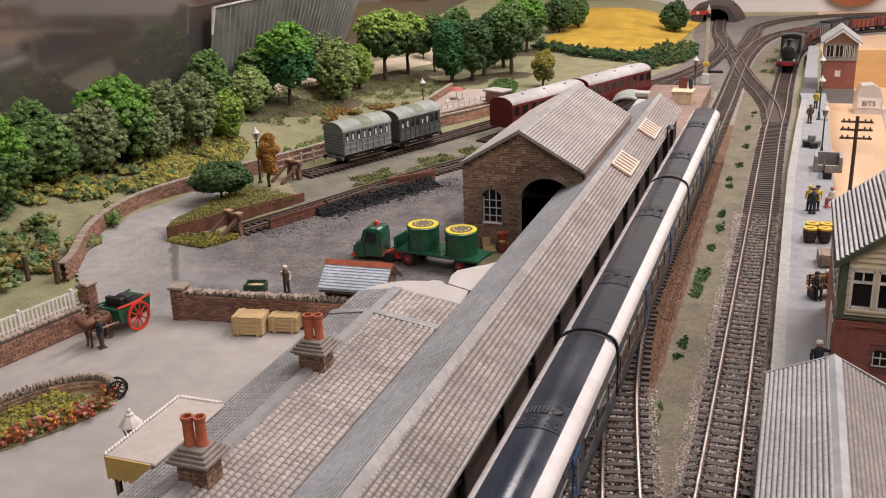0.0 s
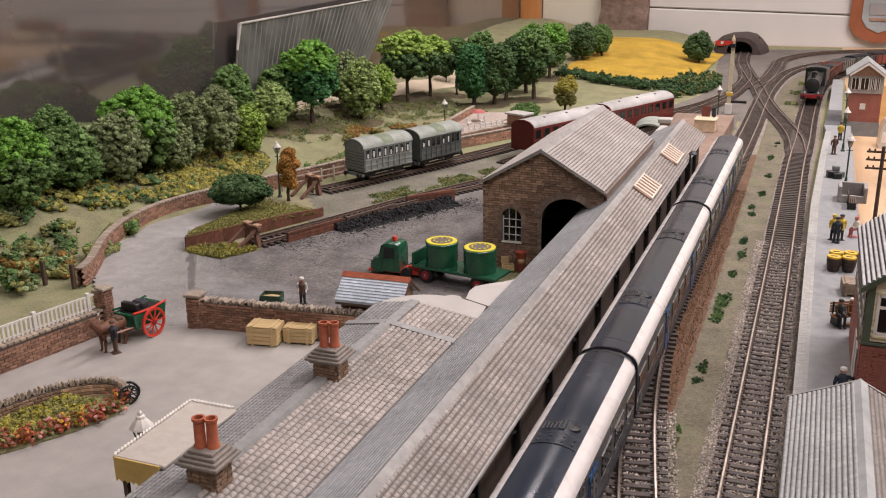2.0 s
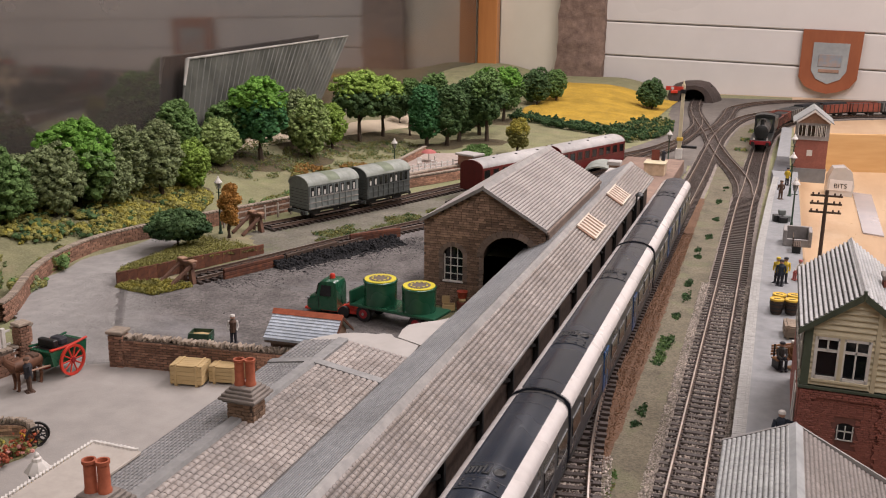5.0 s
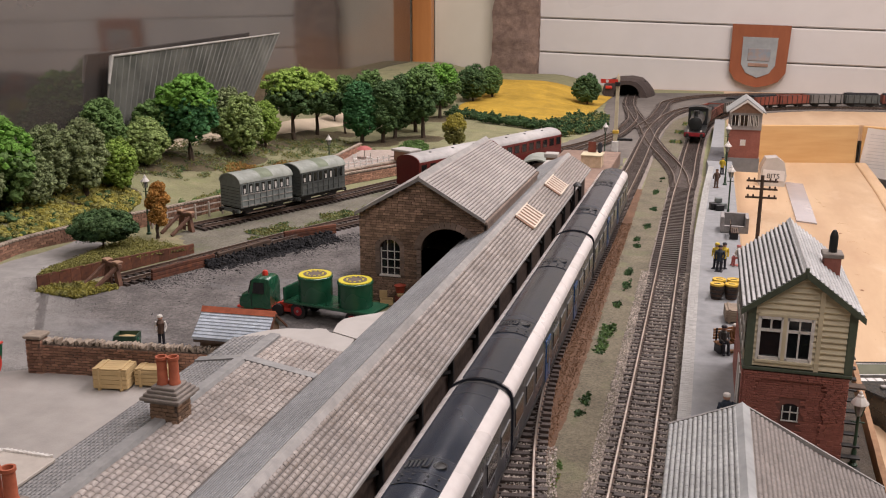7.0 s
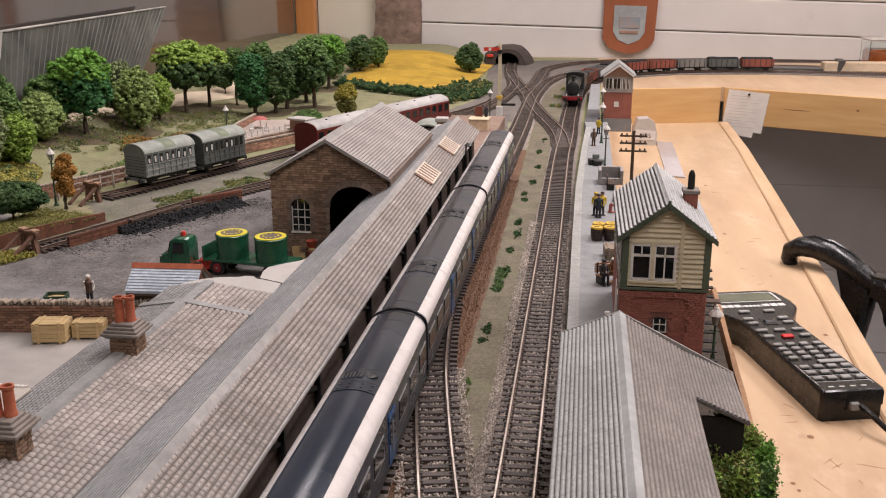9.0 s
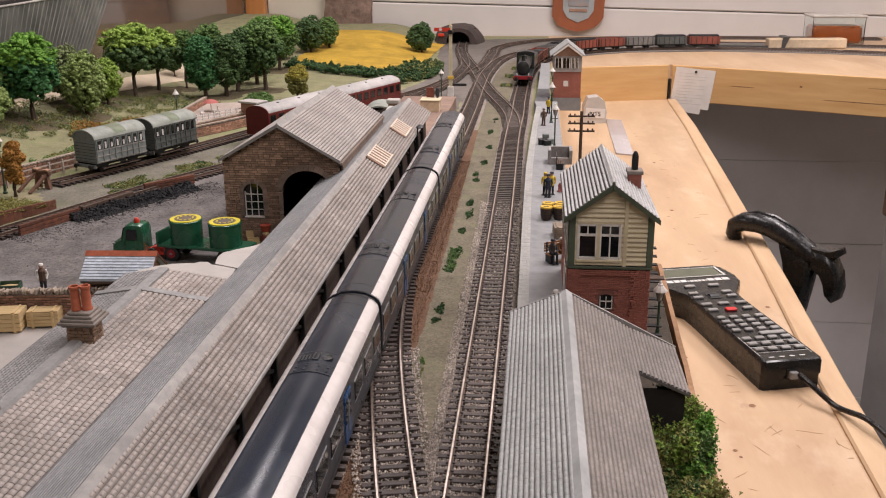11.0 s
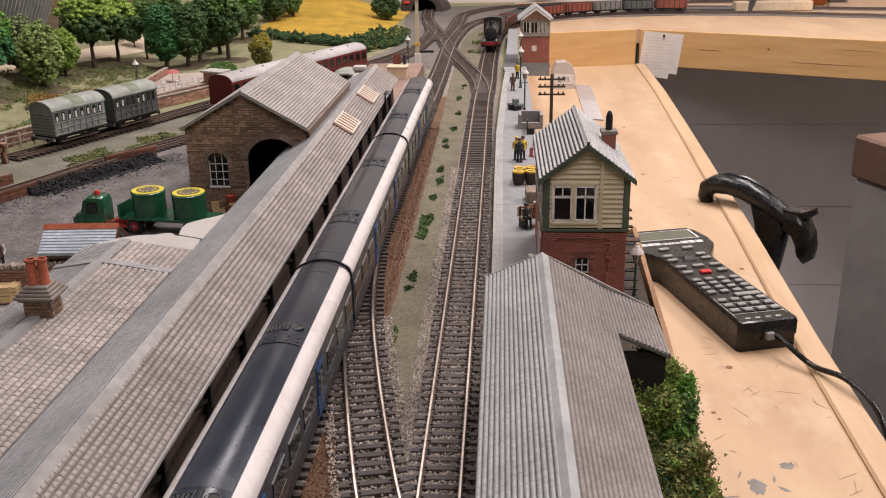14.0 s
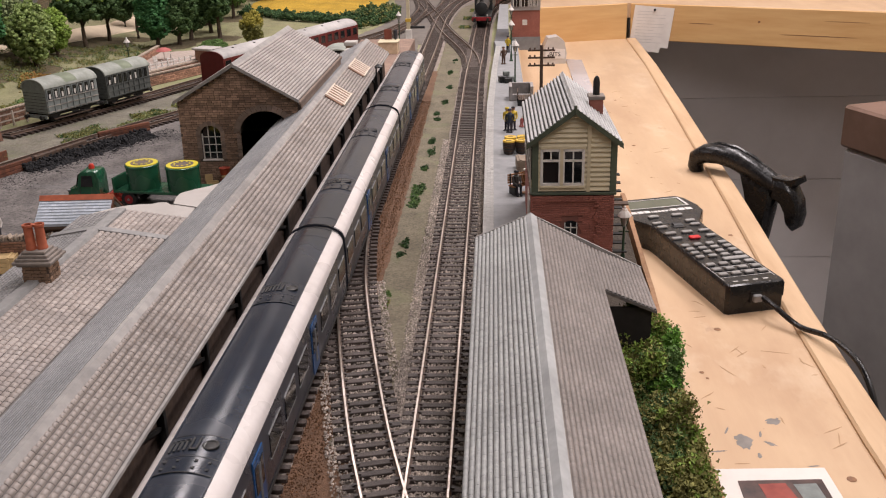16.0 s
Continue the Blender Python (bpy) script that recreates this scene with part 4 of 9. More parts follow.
def build_station():
    st = thing("station_building", 0, 0, 0, 0, "long stone station building with grey tiled roofs and canopy", "building")
    y0, ym, y1 = -470, -18, 22
    # walls
    part("wall", Form().box(-210, -152, y0, y1 - 2, 0, 46.5), M["mortar"], st, "brown stone station wall")
    # main roof decks
    deck = Form()
    deck.prism([(RIDGE_M[0], RIDGE_M[1]), (VALLEY[0], VALLEY[1]), (VALLEY[0], VALLEY[1] - 2), (RIDGE_M[0], RIDGE_M[1] - 2.4), (EAVE_M[0], EAVE_M[1] - 2), (EAVE_M[0], EAVE_M[1])], y0, ym)
    part("roof_deck", deck, M["groove"], st)
    tile_part("roof_tile", st, M["tile"], "brown grey tiles of the main roof", RIDGE_M[0], RIDGE_M[1], VALLEY[0] - 0.6, VALLEY[1] + 0.4, -420, ym, 3.3, 3.4, 0.95, sunk=0.42, shift=0, gap=0.1, seed=1, singles=280)
    tile_part("roof_tile", st, M["slate"], "grey tiles of the roof's street side", RIDGE_M[0], RIDGE_M[1], EAVE_M[0], EAVE_M[1], -420, ym, 2.1, 2.9, 0.6, sunk=0.4, shift=0, gap=0.1, seed=2)
    g = Form()
    g.prism([(RIDGE_M[0] - 3.4, RIDGE_M[1] - 0.9), (RIDGE_M[0] - 2.4, RIDGE_M[1] + 1.2), (RIDGE_M[0] + 2.4, RIDGE_M[1] + 1.2), (RIDGE_M[0] + 3.4, RIDGE_M[1] - 0.9)], -420, ym)
    part("ridge_tile", g, M["ridgegrey"], st, "pale ridge capping")
    # lower end bay
    dz = -1.2
    deck = Form()
    deck.prism([(RIDGE_M[0], RIDGE_M[1] + dz), (VALLEY[0], VALLEY[1] + dz), (VALLEY[0], VALLEY[1] + dz - 2), (RIDGE_M[0], RIDGE_M[1] + dz - 2.4), (EAVE_M[0], EAVE_M[1] + dz - 2), (EAVE_M[0], EAVE_M[1] + dz)], ym, y1)
    part("roof_deck", deck, M["groove"], st)
    tile_part("roof_tile", st, M["tile"], "tiles of the lower end roof", RIDGE_M[0], RIDGE_M[1] + dz, VALLEY[0] - 0.6, VALLEY[1] + dz + 0.4, ym + 5, y1, 3.3, 3.4, 0.95, sunk=0.42, shift=0, gap=0.1, seed=3)
    tile_part("roof_tile", st, M["slate"], "tiles of the lower end roof", RIDGE_M[0], RIDGE_M[1] + dz, EAVE_M[0], EAVE_M[1] + dz, ym + 5, y1, 2.75, 2.9, 0.75, sunk=0.45, shift=0, gap=0.1, seed=4)
    part("ridge_tile", Form().box(RIDGE_M[0] - 3.2, RIDGE_M[0] + 3.2, ym + 4, y1, RIDGE_M[1] + dz - 1, RIDGE_M[1] + dz + 1.3, 0.5), M["ridgegrey"], st, "blue grey ridge capping")
    cop = Form()
    for (xa, za), (xb, zb) in ((RIDGE_M, VALLEY), (RIDGE_M, EAVE_M)):
        cop.prism([(xa, za - 1), (xb, zb - 1), (xb, zb + 1.2), (xa, za + 1.3)], ym - 0.5, ym + 5)
    part("verge_coping", cop, M["ridgegrey"], st, "pale coping across the roof")
    # bare white card gable wings at the end
    part("end_core", Form().box(-203, -153, y1 - 2, 48, 0, 46.6), M["brownstone"], st)
    for outl, zc in (([(-216, y1 + 0.3), (-215, 34), (-212, 39), (-205, 47), (-197, 52), (-189, 54), (-183, 54.5), (-180, 57.5), (-175, 57.5), (-171, 53), (-162, 50.5), (-154, 49), (-151.5, 28), (-152, y1 + 0.3)], 46.8), ([(-169, 53), (-171.5, 66), (-171, 75), (-164, 83), (-157, 89), (-150.5, 98), (-150.5, 45)], 47.4)):
        part("card_flap", Form().prism(outl, zc, zc + 1.2, "z"), M["whitecard"], st, "bare white card flap")
    # canopy
    deck = Form()
    deck.prism([RIDGE_C, EAVE_C, (EAVE_C[0], EAVE_C[1] - 1.6), (RIDGE_C[0], RIDGE_C[1] - 2), (VALLEY[0], VALLEY[1] - 1.5), (VALLEY[0], VALLEY[1])], y0, CAN_END)
    part("canopy_deck", deck, M["groove"], st)
    tile_part("canopy_tile", st, M["tile"], "ribbed brown grey canopy tiles", RIDGE_C[0] + 2, RIDGE_C[1] - 1.2, EAVE_C[0], EAVE_C[1], -430, CAN_END, 2.6, 2.9, 0.9, sunk=0.38, shift=0, gap=0.12, seed=5, singles=280)
    tile_part("canopy_slate", st, M["canslate"], "smooth grey canopy slates", RIDGE_C[0] - 2, RIDGE_C[1] - 1.1, VALLEY[0], VALLEY[1], -430, CAN_END, 2.0, 73.0, 0.5, sunk=0.0, shift=0, seed=6, gap=0.24)
    part("canopy_ridge", Form().prism([(RIDGE_C[0] - 3.2, RIDGE_C[1] - 1.2), (RIDGE_C[0] - 1.0, RIDGE_C[1] + 0.9), (RIDGE_C[0] + 1.0, RIDGE_C[1] + 0.9), (RIDGE_C[0] + 3.0, RIDGE_C[1] - 1.2)], -430, CAN_END), M["ridge"], st, "pale lead ridge")
    part("gutter", Form().box(EAVE_C[0] - 0.4, EAVE_C[0] + 1.0, -430, CAN_END, EAVE_C[1] - 2.2, EAVE_C[1] - 0.3, 0.3), M["ridge"], st)
    sl = (EAVE_C[1] - RIDGE_C[1]) / (EAVE_C[0] - RIDGE_C[0])
    for yy in (301, 435):
        s = part("skylight", Form().box(-8.5, 8.5, -24, 24, 0, 1.2, 0.3), M["lightbrown"], st, "cream slatted roof light")
        s.matrix_basis = pose(-107.5 * MM, (yy + 16) * MM, (RIDGE_C[1] + sl * 11.5 + 1.0) * MM, 0, math.degrees(-math.atan(sl)), 0)
        for k in range(6):
            q = part("slat", Form().box(-8.4, 8.4, -1.9, 1.9, 1.2, 2.0, 0.2), M["slatcream"], s)
            q.location = (0, (-20.5 + 8.2 * k) * MM, 0)
        for e in (-8.6, 8.6):
            part("side_rail", Form().box(e - 0.7, e + 0.7, -24, 24, 1.1, 2.2, 0.2), M["slatcream"], s)
    y = -413
    while y < CAN_END - 10:
        part("canopy_post", Form().box(-99.5, -96.6, y - 1.3, y + 1.3, 18.1, 50, 0.2), M["undergear"], st, "dark timber canopy post")
        part("brace", Form().prism([(y, 35.5), (y, 37.5), (y - 38, 50), (y - 42, 50)], -99.4, -98, "x"), M["undergear"], st, "dark raking brace")
        y += 57
    part("back_wall", Form().box(-103, -99.6, y0, CAN_END, 18.1, 50.5), M["canopywall"], st, "brown wall under the canopy, darkened in colour for the shade")
    # far gable of the canopy
    part("canopy_gable", Form().prism([(RIDGE_C[0], RIDGE_C[1] - 2), (EAVE_C[0] - 2, EAVE_C[1] - 2), (VALLEY[0] + 2, VALLEY[1] - 2)], CAN_END - 3, CAN_END - 1.5), M["whitecard"], st)
    solid("station_platform", Form().box(-172, -91, -470, 940, 0.5, 18, 0.6), M["brownflags"], "long brown platform under the canopy", "platform", kind="structure")
    chimney(-186, -184, 53.5)
    chimney(-187, -84, 53.5)
    # awning over the street door
    aw = thing("awning", -224, -154, 0, 0, "pale flat awning with scalloped yellow valance", "awning")
    part("awning_roof", Form().box(-11, 13, -26, 26, 53.5, 55.2, 0.4), M["awningtop"], aw)
    g = Form()
    for yy in (-26.8, 26.1):
        low = [(-11 + 22 * k / 48, 44 + 1.1 * abs(math.sin(k * math.pi / 6))) for k in range(49)]
        g.prism([(-11, 55)] + low + [(11, 55)], yy, yy + 0.7)
    low = [(-26 + 52 * k / 96, 44 + 1.1 * abs(math.sin(k * math.pi / 6))) for k in range(97)]
    g.prism([(-26, 55)] + low + [(26, 55)], -12, -11.2, "x")
    part("valance", g, M["yellowval"], aw, "yellow scalloped valance board")
    rp = [(-11.4, -26, 55.4), (-11.4, 26, 55.4), (11, 26, 55.4)]
    g = Form()
    for (ax, ay, az), (bx, by, bz) in zip(rp, rp[1:]):
        n = int(math.hypot(bx - ax, by - ay) / 2)
        for k in range(n):
            t = (k + 0.5) / n
            g.at = pose(ax + (bx - ax) * t, ay + (by - ay) * t, az, 0, 0, 35 + (90 if ax == bx else 0))
            g.box(-1.3, 1.3, -0.45, 0.45, -0.5, 0.6)
    g.at = Matrix.Identity(4)
    tagged(part("rope_edge", g, M["white"], aw, "twisted cream edging"), kind="stuff")
    for yy in (-23, 23):
        part("post", Form().box(-10.5, -8.5, yy - 1, yy + 1, 2.1, 53.5), M["timber"], aw)


M["canslate"] = mat("canopy_slate", (0.225, 0.23, 0.235), (0.145, 0.15, 0.155), 300, 0.45, island=0.08, large=0.2)
M["awningtop"] = mat("awning_felt", (0.45, 0.41, 0.365), (0.39, 0.35, 0.31), 200, 0.8, large=0.12)
M["darkearth"] = mat("dark_edge_earth", (0.075, 0.06, 0.045), (0.045, 0.036, 0.028), 300, 0.95, bump=0.8, bscale=700)
M["ridgegrey"] = mat("ridge_grey", (0.285, 0.282, 0.275), (0.205, 0.203, 0.20), 220, 0.6, large=0.2)
# dark deck between the tiles, groove shade put into its colour
M["groove"] = mat("shaded_groove", (0.15, 0.137, 0.128), (0.095, 0.087, 0.083), 300, 0.8)
M["brownflags"] = mat("brown_platform", (0.27, 0.185, 0.145), (0.19, 0.13, 0.10), 200, 0.85, bump=0.1, large=0.2)
M["brownstone"] = mat("dim_brown_wall", (0.34, 0.225, 0.165), (0.25, 0.165, 0.12), 200, 0.85)


# ---- goods shed ----
def build_shed():
    sh = thing("goods_shed", -179, 252, 0, 0, "brown stone goods shed with ribbed grey roof and arched doorway", "shed")
    W2, EZ, RZ, L = 49, 69, 97, 214
    gable = [(-W2, 0), (W2, 0), (W2, EZ), (0, RZ), (-W2, EZ)]
    door = arch_outline(21.3, -0.5, 42, 44, 12, 0.85)
    win = arch_outline(-24.6, 21.5, 16.5, 21, 10, 0.9)
    wall_with_holes(gable, [door, win], 2, 8, "gable_wall", M["mortar"], sh)
    inner_door = arch_outline(21.3, -2, 49, 44, 12, 0.92)
    inner_win = arch_outline(-24.6, 20, 20, 21.5, 10, 1.0)

    def keep(x, z):
        return inside_poly(gable, x, z) and not inside_poly(inner_door, x, z) and not inside_poly(inner_win, x, z)

    items = brick_face(-W2, W2, 0.3, RZ, 4.6, 1.95, seed=21, y=1.7, depth=1.0, keep=keep, joint=0.36)
    items.sort(key=lambda q: -q[0] + q[2])
    pieces("stone", sh, items, M["shedstone"], 300)
    g = Form()
    for cx, z0, w, sp, fl, n in ((21.3, -0.5, 42, 44, 0.85, 17), (-24.6, 21.5, 16.5, 21, 0.9, 9)):
        for k in range(n):
            a = math.pi * (k + 0.5) / n
            ca, sa = math.cos(a), math.sin(a)
            th = 5.2 if w > 20 else 3.6
            g.at = pose(cx + (w / 2 + th / 2) * ca, 1.5, z0 + sp + (w / 2 * fl + th / 2) * sa, 0, -math.degrees(a), 0)
            g.box(-th / 2, th / 2, -0.7, 0.7, -math.pi * (w / 2 + 2) / n / 2 + 0.2, math.pi * (w / 2 + 2) / n / 2 - 0.2)
        for s in (-1, 1):
            zz = z0 + 0.5
            while zz < z0 + sp - 1:
                g.at = pose(cx + s * (w / 2 + 1.6), 1.5, zz + 1.5)
                g.box(-1.7, 1.7, -0.7, 0.7, -1.3, 1.3)
                zz += 3
    g.at = Matrix.Identity(4)
    tagged(part("arch_stone", g, M["archstone"], sh, "dressed stones round the openings", False), kind="stuff")
    w = part("window", Form().prism(arch_outline(-24.6, 21.5, 16.3, 21, 10, 0.9), 5.0, 5.4), M["window"], sh, "dark arched window")
    bars = [(x - 0.3, x + 0.3, 21.8, 49) for x in (-27.4, -21.8)] + [(x - 0.45, x + 0.45, 21.8, 42.5) for x in (-32.4, -16.8)] + [(-32.6, -16.6, z - 0.3, z + 0.3) for z in (27, 33.5, 40)]
    for xa, xb, za, zb in bars:
        part("glazing_bar", Form().box(xa, xb, 4.1, 4.9, za, zb), M["white"], w, "white glazing bar")
    part("window_sill", Form().box(-33.2, -16, 0.9, 4.6, 20.6, 21.8, 0.2), M["white"], sh)
    g = Form()
    g.box(-W2, -W2 + 5, 8, L - 2, 0, EZ).box(W2 - 5, W2, 8, L - 2, 0, EZ).box(-W2, W2, L - 7, L - 2, 0, EZ)
    part("side_wall", g, M["mortar"], sh)
    # near-black sheet makes the inside of the shed read as shade
    part("inner_lining", Form().box(-W2 + 5.2, W2 - 5.2, L - 9, L - 8, 0, EZ), M["inside"], sh)
    # side stones
    items = []
    for q in brick_face(8, L - 2, 0.3, EZ, 5.5, 2.35, seed=22, y=0, depth=1.0):
        items.append((W2 + 0.2, q[0], q[2], 1.0, q[3], q[5], 0, 0))
    pieces("side_stone", sh, items, M["shedstone"], 0)
    for s in (-1, 1):
        xe, ze = s * (W2 + 1.6), 70.4
        g = Form().prism([(0, 99.6), (xe, ze), (xe, ze - 1.8), (0, 97.2)], -3, L + 3)
        part("roof_deck", g, M["groove"], sh)
        tile_part("roof_rib_tile", sh, M["shedroof"], "ribbed pale grey roof tiles", 0, 99.6, xe, ze, -2.5, L + 2.5, 2.7, 26.0, 0.7, sunk=0.02, gap=0.16, shift=0, seed=30 + s)
    part("ridge_tile", Form().prism([(-3.4, 98.0), (0, 101.2), (3.4, 98.0)], -3, L + 3), M["ridge"], sh)
    for s in (-1, 1):
        g = Form().prism([(0, 100.6), (s * (W2 + 2), 71), (s * (W2 + 2), 68.4), (0, 97.6)], -3.6, -2.4)
        part("bargeboard", g, M["ridge"], sh, "pale verge board")
    part("gutter", Form().box(W2 + 1.2, W2 + 3.4, -3, L + 3, 66.8, 69.6, 0.4), M["archstone"], sh, "brown stone gutter")
    part("side_fascia", Form().box(W2 + 0.8, W2 + 2.4, 4, L, 61, 66.6), M["archstone"], sh)


M["shedstone"] = mat("shed_stone", (0.34, 0.225, 0.16), (0.21, 0.14, 0.10), 400, 0.85, rand=0.35, island=0.35, bump=0.1)
M["archstone"] = mat("arch_stone", (0.25, 0.19, 0.155), (0.18, 0.135, 0.11), 300, 0.85, island=0.2)
M["shedroof"] = mat("shed_roof_tile", (0.38, 0.35, 0.33), (0.28, 0.255, 0.24), 400, 0.55, island=0.06, large=0.15)


# ---- near signal box ----
def signal_box():
    sb = thing("signal_box", 73, 44, 0, 0, "two-storey signal box of red brick and cream weatherboard, grey roof", "signal box")
    W, D = 24, 104
    part("base_core", Form().box(-W, W, 0.6, D, 0, 56), M["redmortar"], sb)
    items = brick_face(-W, W, 0.3, 55, 3.0, 1.15, seed=41, y=0.25, depth=0.7, joint=0.12, keep=lambda x, z: not (abs(x + 1) < 5.2 and 25 < z < 42))
    panel = lambda q: -17 < q[0] < 13.4 and q[2] < 51
    items = [q if panel(q) else (q[0], q[1] - 0.8, q[2], q[3], 1.6, q[5], q[6], q[7]) for q in items]
    items.sort(key=lambda q: -q[2])
    pieces("brick", sb, items, M["redbrick"], 300)
    left = [(-W - 0.2, q[0], q[2], 0.7, q[3], q[5], 0, 0) for q in brick_face(0, D, 0.3, 55, 3.0, 1.15, seed=42, joint=0.18)]
    pieces("side_brick", sb, left, M["redbrick"], 0)
    part("locking_window", Form().prism(arch_outline(-1, 30, 8, 6.5, 8, 0.5), -0.2, 0.8), M["window"], sb, "small arched locking-room window")
    g = Form()
    for x in (-4.7, -1.2, 2.3):
        g.box(x, x + 0.5, -0.6, 0.0, 30, 37.5)
    for z in (29.6, 34.2):
        g.box(-5, 3, -0.6, 0.0, z, z + 0.6)
    part("window_frame", g, M["white"], sb, "white glazing bars")
    part("string_course", Form().box(-W - 1, W + 1, -1.7, D + 1, 55, 56.6, 0.2), M["frame_green"], sb)
    # upper floor
    part("upper_core", Form().prism([(-W, 56), (W, 56), (W, 87), (0, 103), (-W, 87)], 0.9, D), M["cream"], sb, "cream boarded cabin")
    z = 57.2
    while z < 101:
        half = min(W - 3, (103 - z) * W / 16) if z > 86 else W - 3
        segs = [(-half, half)]
        if 60 < z < 83:
            segs = [(-half, -19.4), (5.9, half)]
        for a, b in segs:
            if b - a > 0.8:
                q = part("weatherboard", Form().prism([(0.3, z + 0.25), (-1.3, z + 0.25), (-1.35, z + 0.7), (-0.2, z + 2.95), (0.3, z + 2.95)], a, b, "x"), M["cream"], sb)
        z += 2.9
    for x in (-W + 1.6, W - 1.2):
        part("corner_post", Form().box(x - 1.9, x + 1.9, -1.6, 1.5, 56.6, 88, 0.2), M["frame_green"], sb, "green corner post")
    part("mid_post", Form().box(7.4, 9.5, -1.7, 0.4, 56.8, 97), M["cream"], sb)
    for k, (x0, x1) in enumerate(((-18.4, -8.2), (-6.0, 5.2))):
        w = part("sash_window", Form().box(x0, x1, 0.1, 0.5, 62, 81.5), M["window"], sb, "dark sash window")
        g = Form().box(x0 - 0.9, x0 + 0.6, -1.5, 0.0, 60.8, 82.6).box(x1 - 0.6, x1 + 0.9, -1.5, 0.0, 60.8, 82.6).box(x0, x1, -1.5, 0.0, 60.8, 62.2).box(x0, x1, -1.5, 0.0, 81.2, 82.6)
        xm = (x0 + x1) / 2
        g.box(xm - 0.4, xm + 0.4, -0.9, 0.0, 62 if k else 75.6, 81.5).box(x0, x1, -0.9, 0.0, 74.9, 76.2)
        part("window_frame", g, M["white"], w, "off-white window frame")
    part("window_post", Form().box(-8.0, -6.2, -1.6, 0.2, 60.6, 83), M["cream"], sb)
    part("window_head", Form().box(-19.6, 6.4, -1.7, 0.2, 82.6, 84.2, 0.2), M["cream"], sb)
    part("window_sill", Form().box(-19.6, 6.4, -2.2, 0.2, 59.4, 60.8, 0.2), M["cream"], sb)
    for y0, y1 in ((10, 22), (26, 40)):
        part("poster_board", Form().box(-W - 1.2, -W - 0.6, y0, y1, 24, 48, 0.1), M["white"], sb, "pale poster board on the side wall")
    # platform-side glazing
    part("side_glazing", Form().box(-W - 0.6, -W - 0.2, 4, D - 4, 63, 84), M["window"], sb)
    g = Form()
    for k in range(9):
        y = 4 + k * (D - 8) / 8
        g.box(-W - 1.2, -W - 0.5, y - 0.5, y + 0.5, 58, 86)
    for z in (62.6, 73, 83.6):
        g.box(-W - 1.2, -W - 0.5, 3, D - 3, z, z + 0.9)
    part("side_frame", g, M["white"], sb, "white side window frames")
    # roof
    for s in (-1, 1):
        xe, ze = s * 27.2, 86
        # near-black deck deepens the shade between the ribs by colour
        part("roof_deck", Form().prism([(0, 106.2), (xe, ze), (xe, ze - 1.4), (0, 104.4)], -4, D + 4), M["undergear"], sb)
        tile_part("roof_rib_tile", sb, M["boxroof"], "ribbed pale grey roof sheets", 0, 106.2, xe, ze, -3.6, D + 3.6, 2.6, 18.0, 1.0, sunk=0.04, shift=0, seed=50 + s, gap=0.34)
        part("bargeboard", Form().prism([(0, 107), (s * 27.6, 86.2), (s * 27.6, 83.2), (0, 103.4)], -4.6, -3.6), M["frame_green"], sb, "green bargeboard")
    part("ridge_tile", Form().prism([(-1.6, 105.9), (0, 107.9), (1.6, 105.9)], -4, D + 4), M["boxroof"], sb)
    part("finial", Form().cyl((0, -4.2, 104), (0, -4.2, 108.4), 0.9), M["frame_green"], sb)
    # stove chimney
    c = part("stove_chimney", Form().box(13, 21, 46, 55, 84, 101), M["redbrick"], sb, "red brick stove chimney")
    part("cap", Form().box(12, 22, 45, 56, 101, 103.4, 0.4), M["chimcap"], c)
    part("pot", Form().lathe([(2.1, 0), (2.1, 8), (1.6, 10), (0.8, 11.4), (0.1, 11.6)], 17, 50.5, 103.4, n=14), M["black"], c, "black chimney cowl")
    # steps at the back
    st = part("outer_steps", Form().box(W + 0.5, W + 12, 24, 30, 40, 41), M["timber"], sb)
    g = Form()
    for k in range(12):
        g.box(W + 1, W + 11, 6 + k * 5, 10 + k * 5, 4 + k * 4, 4.8 + k * 4)
    tagged(part("tread", g, M["undergear"], sb, "grey stair treads"), kind="stuff")
    return sb


M["boxroof"] = mat("signalbox_roof_tile", (0.48, 0.48, 0.475), (0.34, 0.34, 0.34), 330, 0.5, island=0.1, large=0.15)


